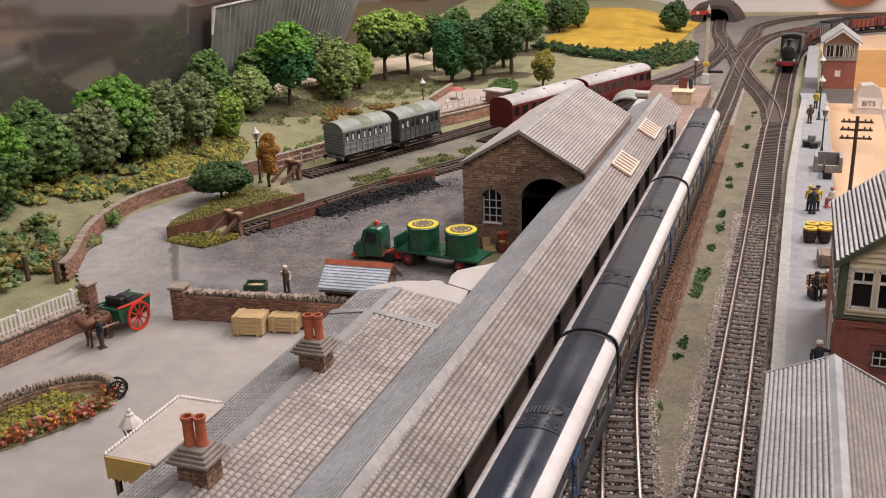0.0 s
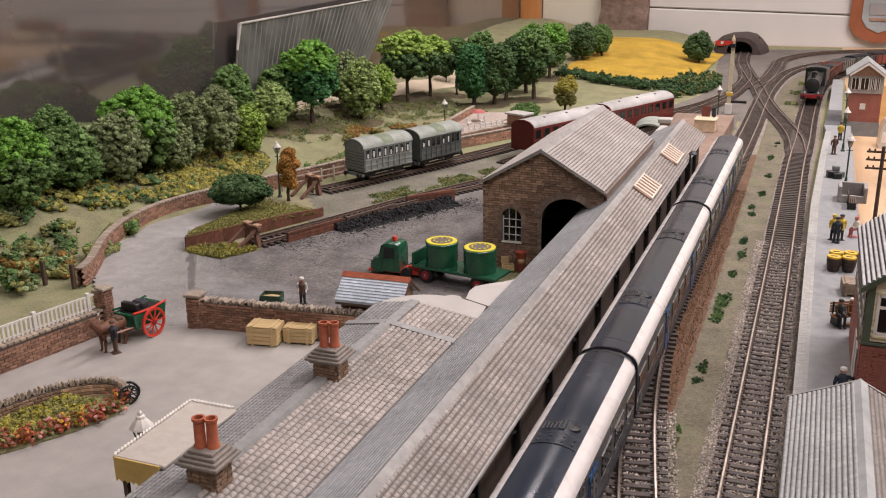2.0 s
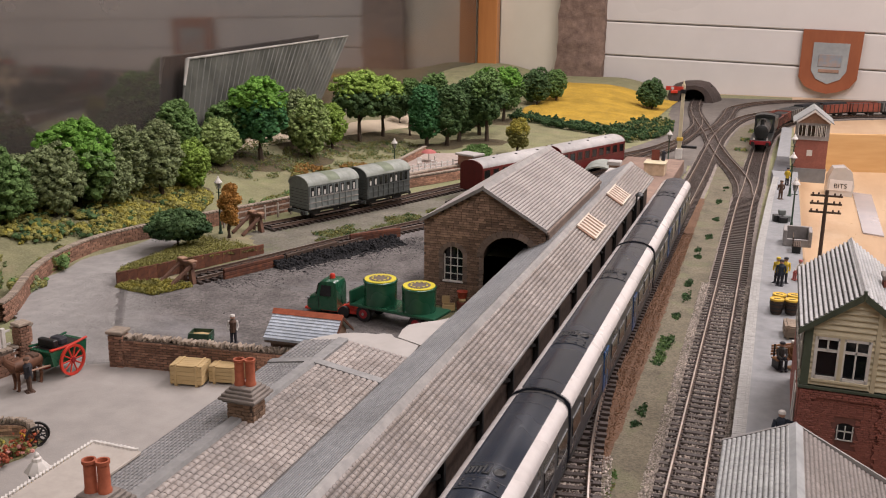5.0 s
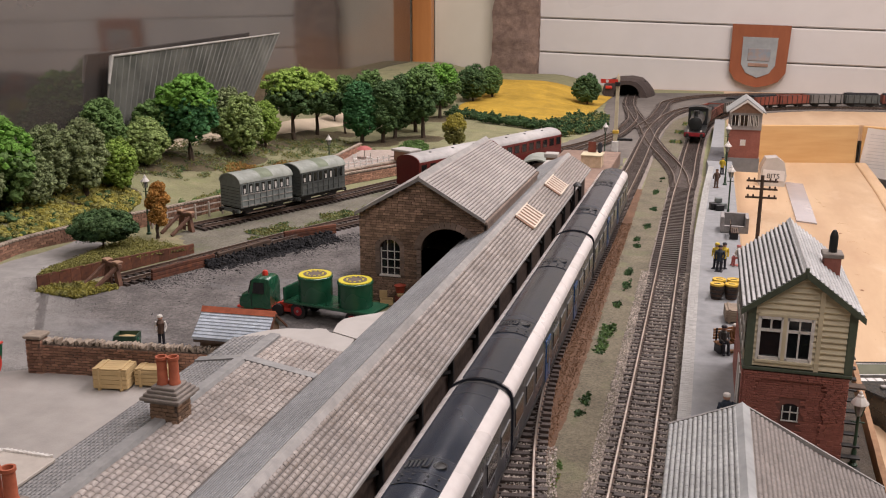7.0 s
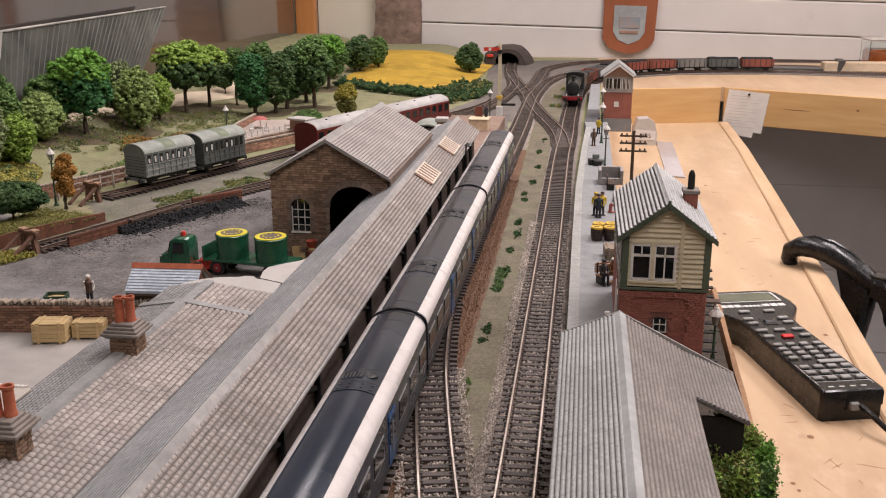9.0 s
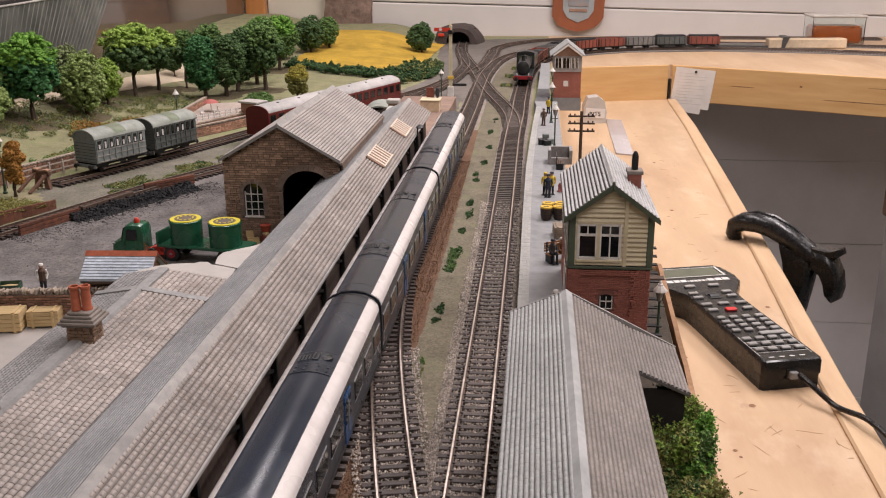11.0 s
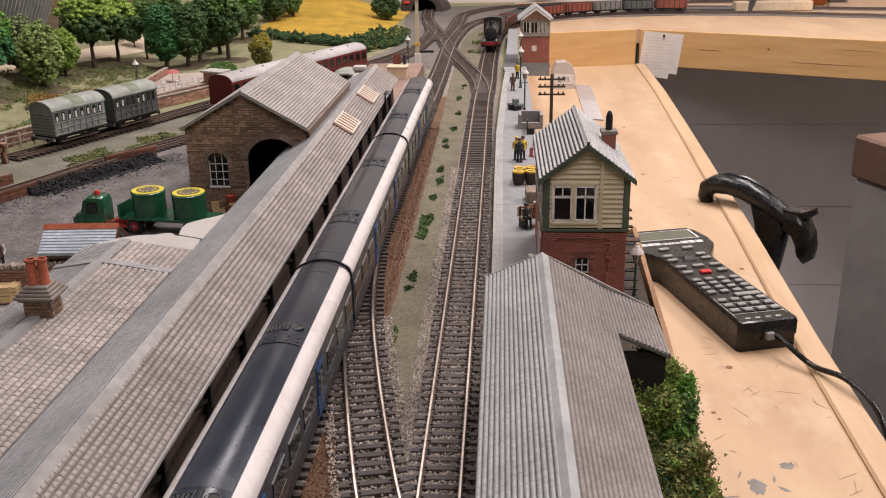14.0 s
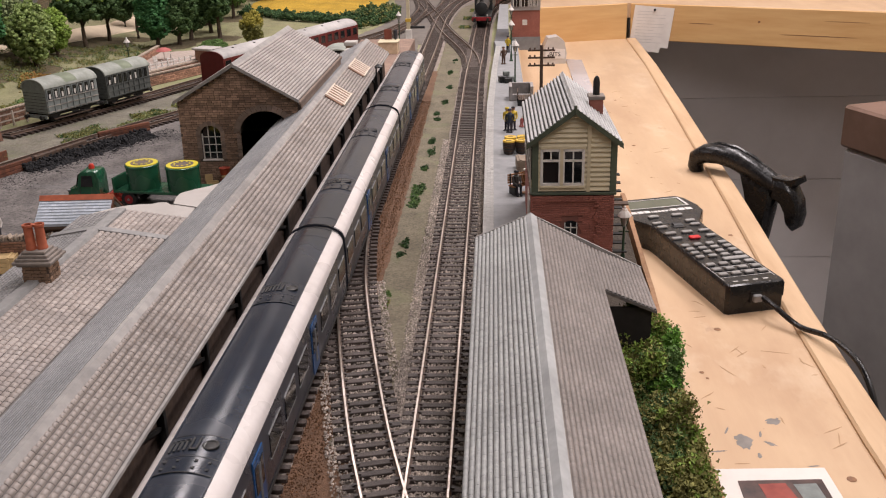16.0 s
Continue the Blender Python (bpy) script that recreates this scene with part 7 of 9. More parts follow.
    for k in range(20):
        y = 1400 + k * 26
        a, b = -470 + 8 * math.sin(k), -205 + 0.02 * k * k
        rows.append([(a + (b - a) * i / 16, y, land(a + (b - a) * i / 16, y) + 1.2) for i in range(17)])
    solid("yellow_field", g.strip(rows), M["yellowfield"], "bright yellow crop field on the far hill", "field", kind="structure")
    # pale ledge behind the trees
    rows = []
    for k in range(34):
        y = 640 + k * 20
        x = float(np.interp(y, [640, 850, 961, 1117, 1171, 1300], [-704, -668, -638, -613, -600, -600]))
        rows.append([(x - 52 * q, y, land(x - 52 * q, y) + 1.2 - (1.6 if q == 0 else 0)) for q in (0, 0.03, 0.2, 0.4, 0.6, 0.8, 1.0)])
    solid("window_ledge", Form().strip(rows), M["sill"], "pale wooden ledge showing behind the trees", "ledge", kind="structure")
    # raised bank beside the coal siding
    rows = []
    for k in range(14):
        t = k / 13
        p, q = Vector((-482 + 60 * t, 200 + 138 * t)), Vector((-500 - 10 * t, 240 + 130 * t))
        hh = 12 - 8 * t ** 2
        rows.append([(p.x + (q.x - p.x) * s, p.y + (q.y - p.y) * s, hh * (1 - 0.6 * s * s) + 0.6 * noise.noise((k, s * 5, 1))) for s in (0, 0.2, 0.4, 0.6, 0.8, 1.0)])
    solid("grass_bank", Form().strip(rows), M["earth"], "rough grassy bank above the rusty wall", "bank", kind="structure")
    r = np.random.default_rng(45)
    n = 2600
    t, q = r.random(n), r.random(n) ** 1.4
    x = (-482 + 60 * t) * (1 - q) + (-500 - 10 * t) * q
    y = (200 + 138 * t) * (1 - q) + (240 + 130 * t) * q
    pts = np.stack([x, y, (12 - 8 * t ** 2) * (1 - 0.6 * q * q) + 0.3 + np.abs(r.normal(0, 0.7, n))], 1)
    chunks = []
    for k in range(3):
        sel = np.arange(n) % 3 == k
        v, f = blob_cloud(pts[sel], r.uniform(0.4, 1.1, sel.sum()), 90 + k, 0.7, 1)
        chunks.append((v, f, k))
        v, f = leaf_cloud(np.repeat(pts[sel], 6, 0) + r.normal(0, 0.8, (6 * sel.sum(), 3)) + np.array((0, 0, 0.5)), r.uniform(0.4, 1.0, 6 * sel.sum()), 95 + k)
        chunks.append((v, f, k))
    tagged(raw("bank_growth", chunks, [LEAF["olive"], LEAF["olive"], LEAF["straw"]]), "low olive grass along the top of the bank", "grass", kind="stuff")
    # dark brown discs put the trees' shade into the ground colour
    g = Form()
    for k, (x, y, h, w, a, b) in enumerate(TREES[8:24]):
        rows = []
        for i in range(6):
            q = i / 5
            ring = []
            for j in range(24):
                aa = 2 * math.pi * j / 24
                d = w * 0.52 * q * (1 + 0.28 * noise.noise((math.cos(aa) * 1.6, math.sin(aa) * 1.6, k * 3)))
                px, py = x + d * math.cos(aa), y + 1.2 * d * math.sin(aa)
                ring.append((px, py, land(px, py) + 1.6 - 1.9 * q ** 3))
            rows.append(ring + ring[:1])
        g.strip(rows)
    tagged(solid("leaf_litter", g, M["treeshade"], "dark brown ground discs under the trees, shade put into their colour", "leaf litter"), kind="stuff")


# earth colour darkened for the shade at the trees' feet
M["treeshade"] = mat("leaf_litter", (0.135, 0.108, 0.06), (0.07, 0.056, 0.032), 500, 0.95, bump=0.8, bscale=900, large=0.3)


def build_walls():
    curved_wall("road_wall", [(-505, 96), (-514, 118), (-547, 174), (-566, 227), (-571, 284), (-556, 345), (-535, 400), (-505, 470), (-480, 540), (-450, 620), (-420, 690), (-385, 770), (-350, 850)], 15, 5, 6.5, 2.4, "wallbrick", "long curving weathered red brick wall beside the road")
    th = 7
    d = Vector((math.cos(radians(th)), math.sin(radians(th))))
    a = Vector((-366, 56))
    b = a + d * 136
    curved_wall("forecourt_wall", [tuple(a), tuple(a + d * 45), tuple(a + d * 90), tuple(b)], 20, 6, 5.2, 1.75, "wallbrick", "rough red brown stone wall with ragged coping", 300, ragged=True, z=1.0)
    pillar(-368, 55.5, 23.5, 9.5, th, "wallbrick", 1.0)
    fd = Vector((16, 69)).normalized()
    fa, fb = Vector((-468, -180)), Vector((-423, 22))
    curved_wall("fence_wall", [tuple(fa), tuple(fa.lerp(fb, 0.33)), tuple(fa.lerp(fb, 0.66)), tuple(fb)], 17, 5.5, 5.4, 1.9, "wallbrick", "rough red brown stone wall under a white fence", 300, z=1.0)
    pillar(-421, 28, 31, 7, math.degrees(math.atan2(fd.y, fd.x)) - 90, "wallbrick", 1.0)
    pillar(-458, 66, 12, 9, 10, "wallbrick", 1.0)
    f = thing("picket_fence", fa.x - 2, fa.y, 18.5, math.degrees(math.atan2(fb.y - fa.y, fb.x - fa.x)), "white picket fence on a stone wall", "fence")
    L = (fb - fa).length
    part("rail", Form().box(0, L, -0.5, 0.5, 2.2, 3.2), M["white"], f)
    part("rail", Form().box(0, L, -0.5, 0.5, 10.8, 12.0), M["white"], f)
    for k in range(int(L / 3.1)):
        part("picket", Form().box(k * 3.1, k * 3.1 + 1.5, -0.9, -0.4, 0.2, 12), M["white"], f)
    for k in range(6):
        part("post", Form().box(k * 40 - 1.3 + 2, k * 40 + 1.3 + 2, -1.2, 1.2, 0, 14, 0.3), M["white"], f)
    # white rails by the siding
    p0, p1 = Vector((-512, 412)), Vector((-452, 560))
    f = thing("rail_fence", p0.x, p0.y, land(p0.x, p0.y), math.degrees(math.atan2(p1.y - p0.y, p1.x - p0.x)), "pale post and rail fence beside the siding", "fence")
    L = (p1 - p0).length
    for z in (6, 12.5):
        part("rail", Form().box(0, L, -0.4, 0.4, z, z + 1.3), M["fencewood"], f)
    for k in range(int(L / 18) + 1):
        part("post", Form().box(k * 18 - 0.9, k * 18 + 0.9, -0.9, 0.9, 0, 16), M["fencewood"], f)
    solid("garden_terrace", Form().prism([(-424, 652), (-390, 742), (-368, 790), (-372, 850), (-405, 905), (-462, 885), (-456, 789), (-448, 700)], 0.2, 12.6, "z"), M["terrace"], "pale pinkish paved garden terrace behind the low wall", "terrace", kind="structure", smooth=False)
    curved_wall("garden_wall", [(-430, 664), (-448, 704), (-457, 789), (-463, 884)], 9, 4, 5.5, 2.2, "wallbrick", "low red brown brick wall round the garden terrace", 200, z=12.4)
    for x, y, rz in ((-430, 776, 30), (-418, 796, -60)):
        ch = thing("garden_chair", x, y, 12.6, rz, "small white garden chair on the terrace", "chair", "garden chairs")
        part("seat", Form().box(-3, 3, -3, 3, 5, 5.8, 0.2), M["white"], ch)
        part("backrest", Form().box(-3, 3, 2.4, 3.0, 5.8, 11.5, 0.2), M["white"], ch)
        for lx in (-2.5, 2.5):
            for ly in (-2.5, 2.5):
                part("leg", Form().box(lx - 0.4, lx + 0.4, ly - 0.4, ly + 0.4, 0, 5), M["white"], ch)
    curved_wall("siding_wall", [(-436, 590), (-425, 640), (-411, 690), (-388, 735), (-366, 780)], 13, 5, 6.0, 2.3, "wallbrick", "low red brown brick wall behind the grey vans", 200)
    q0, q1 = Vector((-423, 712)), Vector((-374, 800))
    f = thing("white_fence", q0.x, q0.y, 12.4, math.degrees(math.atan2(q1.y - q0.y, q1.x - q0.x)), "small white garden fence behind the low wall", "fence")
    L = (q1 - q0).length
    for z in (4.5, 9):
        part("rail", Form().box(0, L, -0.4, 0.4, z, z + 1.1), M["white"], f)
    for k in range(11):
        part("post", Form().box(k * L / 10 - 0.7, k * L / 10 + 0.7, -0.7, 0.7, 0, 12), M["white"], f)
    # flower bed
    arc = [(-338, -56), (-348, -51), (-361, -55), (-374, -66), (-384, -84), (-391, -108), (-396, -142), (-400, -180)]
    curved_wall("bed_wall", arc, 8.4, 4, 4.6, 1.9, "stonewall", "low curved stone wall behind the flower bed", 200, ragged=True, z=2.0)
    patch("flower_bed", [(-335, -54), (-348, -50), (-362, -53), (-376, -63), (-386, -80), (-393, -106), (-400, -180), (-388, -180), (-365, -135), (-345, -104), (-333, -72)], 3.2, M["earth"], "earth of the flower bed", "flower bed", 0.8, 1.4, 12)
    scatter("bed_grass", [(-352, -62), (-372, -68), (-386, -95), (-394, -160), (-372, -125), (-352, -88)], 1100, (0.7, 1.8), ["olive", "yellow", "olive"], "olive grass tufts inside the flower bed", 46, lift=1.6, tall=4, patchy=-0.6)
    r = np.random.default_rng(5)
    edge = [(-338, -62), (-336, -74), (-345, -92), (-354, -108), (-366, -128), (-378, -150), (-388, -172)]
    for k, (p, d) in enumerate(curve(edge, 9.5)):
        chunks = []
        n = 46
        q = np.stack([p.x + r.normal(0, 3.0, n), p.y + r.normal(0, 3.0, n), 4.5 + np.abs(r.normal(0, 3.2, n))], 1)
        for i in range(4):
            sel = np.arange(n) % 4 == i
            v, f = blob_cloud(q[sel], r.uniform(0.7, 1.5, sel.sum()), k * 5 + i, 0.9, 1)
            chunks.append((v, f, i))
        v, f = leaf_cloud(np.repeat(q, 4, 0) + r.normal(0, 1.0, (4 * n, 3)), r.uniform(0.5, 1.1, 4 * n), k)
        chunks.append((v, f, 1))
        kinds = [LEAF["red"], LEAF["olive"] if k % 2 else LEAF["red"], LEAF["pink"] if k % 3 else LEAF["goldfl"], LEAF["red"] if k % 4 else LEAF["goldfl"]]
        tagged(raw("flower_clump", chunks, kinds), "clump of red, pink and gold model flowers in the bed", "flowers", "flower clumps")
    for x, y, c in ((-452, -18, "goldfl"), (-447, 4, "pink"), (-462, -52, "red")):
        v, f = blob_cloud(np.stack([x + r.normal(0, 3, 50), y + r.normal(0, 3, 50), 3 + np.abs(r.normal(0, 3.5, 50))], 1), r.uniform(0.9, 1.9, 50), 3, 0.9, 1)
        tagged(raw("flower_clump", [(v, f, 0)], LEAF[c]), "bright round flower clump behind the white fence", "flowers", "flower clumps")
    # rusty sheet wall by the coal siding
    w = thing("rusty_wall", 0, 0, 0, 0, "rusty sheet retaining wall of upright panels", "wall", kind="structure")
    a, b = Vector((-482, 199)), Vector((-423, 339))
    n = 16
    for k in range(n):
        p = a.lerp(b, (k + 0.5) / n)
        rz = math.degrees(math.atan2(b.y - a.y, b.x - a.x))
        ob = part("panel", Form().box(-4.9, 4.9, -0.8, 0.8, 0, 13.5 - 4.5 * (k / n) ** 2, 0.3), M["rustwall"], w)
        ob.matrix_basis = pose(p.x * MM, p.y * MM, 0, 0, 0, rz + (5 if k % 2 else -5))
    # low timber walls holding the coal
    for k, (a, b) in enumerate((((-411, 250), (-386, 310)), ((-384, 312), (-362, 372)), ((-362, 402), (-326, 446)))):
        a, b = Vector(a), Vector(b)
        t = thing("coal_wall", a.x, a.y, 0.5, math.degrees(math.atan2(b.y - a.y, b.x - a.x)), "low brown timber wall holding the coal", "wall", "coal walls")
        for z in (0, 3.3, 6.6):
            part("sleeper_plank", Form().box(0, (b - a).length, -1.4, 1.4, z, z + 3.1, 0.4), M["rustwall"] if k != 1 else M["timber"], t)
    r = np.random.default_rng(9)
    n = 5600
    u = r.random(n)
    side = np.abs(r.normal(0, 9, n))
    x = -392 + 68 * u + side * 0.85
    y = 300 + 128 * u - side * 0.45
    z = np.maximum(0.6, 5.5 - side * 0.42 + r.normal(0, 1.2, n))
    z = np.where(r.random(n) < 0.5, z * r.random(n), z)
    v, f = blob_cloud(np.stack([x, y, z], 1), r.uniform(0.6, 1.9, n), 4, 0.9, 1)
    # fine coal grains, spread wide to stand for shadow beside the heap too
    n = 9000
    u, side = r.uniform(-0.45, 1.2, n), np.abs(r.normal(0, 26, n))
    v3, f3 = blob_cloud(np.stack([-392 + 68 * u + side * 0.85, 300 + 128 * u - side * 0.45, np.full(n, 1.0)], 1), 0.12 + 0.7 * r.random(n) ** 4, 14, 0.5)
    tagged(raw("coal_dust", [(v3, f3, 0)], M["coal"]), "black coal dust and crumbs, also darkening the yard for shadow there", "coal dust", kind="stuff")
    tagged(raw("coal_heap", [(v, f, 0)], M["coal"]), "spilled heap of black coal beside the siding", "coal", kind="stuff")
    n = 2600
    x, y = r.uniform(-440, -230, n), r.uniform(150, 430, n)
    k = (x + 440) * 0.62 + 235 > y
    v, f = blob_cloud(np.stack([x[k], y[k], np.full(k.sum(), 1.0)], 1), 0.15 + 0.6 * r.random(k.sum()) ** 4, 6)
    n = 30000
    u = r.random(n)
    px, py = -374 - 126 * u, 58 + 180 * u
    off = np.abs(r.normal(0, 21, n)) - 1
    v2, f2 = blob_cloud(np.stack([px - off * 0.82, py - off * 0.57, np.full(n, 1.5)], 1), r.uniform(0.12, 0.42, n), 8, 0.12)
    off = np.abs(r.normal(0, 15, n)) - 1
    u = r.random(n)
    px, py = -374 - 126 * u, 58 + 180 * u
    v4, f4 = blob_cloud(np.stack([px + off * 0.82, py + off * 0.57, np.full(n, 0.95)], 1), r.uniform(0.12, 0.4, n), 9, 0.12)
    tagged(raw("road_dust", [(v4, f4, 0)], M["road"]), "pale road dust spread over the edge of the yard", "dust", kind="stuff")
    tagged(raw("cinder_dust", [(v2, f2, 0)], M["dust"]), "dark cinders strewn over the edge of the road", "cinders", kind="stuff")
    tagged(raw("cinder_grains", [(v, f, 0)], M["yardgrain"]), "scattered dark cinders on the yard", "cinders", kind="stuff")
    for x, y, rz in ((-436, 234, -24), (-474, 414, -22)):
        b = thing("buffer_stop", x, y, 0.8, rz, "dark timber buffer stop with raking struts", "buffer stop", "buffer stops")
        part("beam", Form().box(-12, 12, -2.6, 1.4, 14.5, 18.6, 0.5), M["bufferwood"], b)
        for s in (-1, 1):
            part("post", Form().prism([(s * 6.4 - 1.7, 14.4), (s * 6.4 + 1.7, 14.4), (s * 9.2 + 2.2, 0), (s * 9.2 - 2.2, 0)], -2.4, 1.2), M["bufferwood"], b)
            part("inner_post", Form().box(s * 3.6 - 0.9, s * 3.6 + 0.9, -1.2, 1.0, 0, 14.4, 0.2), M["bufferwood"], b)
            part("pad", Form().box(s * 7.5 - 3.6, s * 7.5 + 3.6, -3.2, 3.2, 18.6, 20.4, 0.5), M["bufferpad"], b, "worn pale timber pad")
            st = part("strut", Form().box(-1.5, 1.5, 0, 27.5, -1.4, 1.4, 0.3), M["bufferwood"], b, "raking brown timber strut")
            st.matrix_basis = pose(s * 8.2 * MM, -2 * MM, 15.5 * MM, -33, 0, 180)
        for z in (4, 9):
            part("cross_rail", Form().box(-6.5, 6.5, 0.6, 1.8, z, z + 1.6, 0.2), M["bufferwood"], b)


M["bufferwood"] = mat("buffer_timber", (0.19, 0.10, 0.066), (0.10, 0.052, 0.036), 300, 0.75, stretch=(1, 1, 0.3))
M["bufferpad"] = mat("worn_pad", (0.40, 0.25, 0.16), (0.26, 0.15, 0.10), 300, 0.75)
M["dust"] = mat("cinder_dust", (0.21, 0.195, 0.185), (0.14, 0.13, 0.125), 500, 0.95)
M["yardgrain"] = mat("cinder_grain", (0.16, 0.15, 0.145), (0.07, 0.066, 0.065), 500, 0.9, island=0.5)
build_planting()
build_walls()

# ---- street and platform furniture ----
def gas_lamp(x, y, z, h, label="dark green lamp post with white conical gas lantern", rz=0):
    l = thing("street_lamp", x, y, z, rz, label, "lamp", "gas lamps")
    part("post", Form().lathe([(2.4, 0), (2.4, 1.6), (1.5, 2.4), (1.3, 9), (0.85, 10), (0.75, h - 14), (1.1, h - 13.4)], n=10), M["darkgreen"], l)
    part("ladder_bar", Form().box(-3.2, 3.2, -0.35, 0.35, h - 17, h - 16.4), M["darkgreen"], l)
    g = Form()
    for a in range(4):
        q = math.pi / 2 * a + math.pi / 4
        g.cyl((1.7 * math.cos(q), 1.7 * math.sin(q), h - 13), (3.4 * math.cos(q), 3.4 * math.sin(q), h - 6.6), 0.3, 0.3, 5)
    part("lantern_frame", g, M["darkgreen"], l)
    part("lantern_glass", Form().lathe([(1.5, 0), (3.0, 6.2)], 0, 0, h - 12.9, n=4), M["lampglass"], l)
    part("lantern_cap", Form().lathe([(4.4, 0), (4.3, 0.6), (2.2, 3.2), (1.8, 3.6), (1.6, 4.6), (0.9, 5.0), (0.9, 6.0), (0.2, 6.8)], 0, 0, h - 6.8, n=8), M["white"], l, "white lantern hood")
    return l


M["lampglass"] = mat("lamp_glass", (0.35, 0.34, 0.32), (0.3, 0.29, 0.27), 200, 0.15)


def figurine(x, y, z, rz, coat, legs, label, h=22, sit=False, arms="", cap="", reach=False):
    """Plain little figure on the layout, one mesh."""
    f = Form()
    s = h / 22
    if sit:
        for e in (-1, 1):
            f.cyl((e * 1.3, 0, 7.4), (e * 1.5, 4.6, 7.6), 1.25, 1.1, 7, 1).cyl((e * 1.5, 4.6, 7.6), (e * 1.6, 4.9, 1.0), 1.05, 0.8, 7, 1)
            f.box(e * 1.6 - 0.8, e * 1.6 + 0.8, 4.2, 6.6, 0, 1.2, 0.3, 1)
            f.cyl((e * 2.9, 0, 13.8), (e * 3.0, 1.6, 9.6), 0.95, 0.8, 6, 3).cyl((e * 3.0, 1.6, 9.6), (e * 1.4, 3.8, 8.8), 0.75, 0.6, 6, 3)
        f.tube([(0, -0.6, 6.6), (0, -0.3, 9.6), (0, 0, 12.6), (0, 0.1, 14.4), (0, 0.2, 15.6)], [2.3, 2.2, 2.75, 2.3, 0.9], 9, 0)
        f.lathe([(0.4, 0), (1.5, 0.8), (1.7, 2.0), (1.3, 3.2), (0.3, 3.7)], 0, 0.4, 15.2, n=10, m=2)
        f.lathe([(2.0, 0), (1.8, 0.8), (1.3, 1.3), (0.2, 1.4)], 0, 0.3, 17.5, n=10, m=4)
    else:
        for e in (-1, 1):
            f.cyl((e * 1.15, 0, 10.4), (e * 1.5, 0, 0.8), 1.35, 0.9, 7, 1)
            f.box(e * 1.5 - 0.8, e * 1.5 + 0.8, -1.0, 1.7, 0, 1.1, 0.3, 1)
            if reach and e == 1:
                f.cyl((2.7, 0, 16.4), (5.6, 2.2, 14.6), 0.95, 0.8, 6, 3).cyl((5.6, 2.2, 14.6), (8.6, 4.0, 14.9), 0.8, 0.6, 6, 3).lathe([(0.2, -0.9), (0.9, 0), (0.2, 0.9)], 9.0, 4.2, 14.9, n=8, m=2)
            else:
                f.cyl((e * 2.8, 0, 16.6), (e * 3.6, -0.2, 13.0), 0.95, 0.85, 6, 3).cyl((e * 3.6, -0.2, 13.0), (e * 2.9, 1.6, 10.2), 0.85, 0.65, 6, 3)
        f.tube([(0, 0, 8.6), (0, 0, 10.6), (0, 0, 13.2), (0, 0, 15.8), (0, 0, 17.2), (0, 0.1, 18.2)], [2.35, 2.2, 2.15, 2.75, 2.2, 0.9], 9, 0)
        f.lathe([(0.4, 0), (1.5, 0.8), (1.7, 2.0), (1.3, 3.0), (0.3, 3.4)], 0, 0.2, 17.8, n=10, m=2)
        f.lathe([(1.9, 0), (1.8, 0.8), (1.4, 1.3), (0.2, 1.4)], 0, 0.2, 20.1, n=10, m=4)
    f.box(-3.0, 3.0, -2.6, 2.6, -0.2, 0.3, 0.1, 1)
    ob = solid("figurine", f, [M[coat], M[legs], M["skin"], M[arms or coat], M[cap or legs]], label, "figurine", "painted figurines")
    ob.matrix_basis = pose(x * MM, y * MM, z * MM, 0, 0, rz) @ Matrix.Diagonal((s, s, s, 1))
    return ob


def crate_box(x, y, z, rz, w, d, h, label, wood="crate"):
    c = thing("wooden_crate", x, y, z, rz, label, "crate", "wooden crates")
    part("body", Form().box(-w / 2 + 0.5, w / 2 - 0.5, -d / 2 + 0.5, d / 2 - 0.5, 1.2, h - 0.6), M[wood], c)
    n = 4
    for k in range(n):
        z0 = 1.2 + k * (h - 2) / n
        for s in (-1, 1):
            part("side_plank", Form().box(-w / 2, w / 2, s * d / 2 - 0.35, s * d / 2 + 0.35, z0, z0 + (h - 2) / n - 0.25, 0.12), M[wood], c)
            part("end_plank", Form().box(s * w / 2 - 0.35, s * w / 2 + 0.35, -d / 2, d / 2, z0, z0 + (h - 2) / n - 0.25, 0.12), M[wood], c)
    for k in range(5):
        y0 = -d / 2 + k * d / 5
        part("lid_plank", Form().box(-w / 2 - 0.3, w / 2 + 0.3, y0 + 0.1, y0 + d / 5 - 0.1, h - 0.8, h, 0.12), M[wood], c)
    for a in (-w * 0.33, w * 0.33):
        part("batten", Form().box(a - 0.8, a + 0.8, -d / 2 - 0.9, -d / 2 - 0.3, 0, h - 0.4, 0.12), M[wood], c)
        part("batten", Form().box(a - 0.8, a + 0.8, -d / 2, d / 2, h, h + 0.6, 0.12), M[wood], c)
        part("skid", Form().box(a - 0.8, a + 0.8, -d / 2, d / 2, 0, 1.3), M[wood], c)
    return c


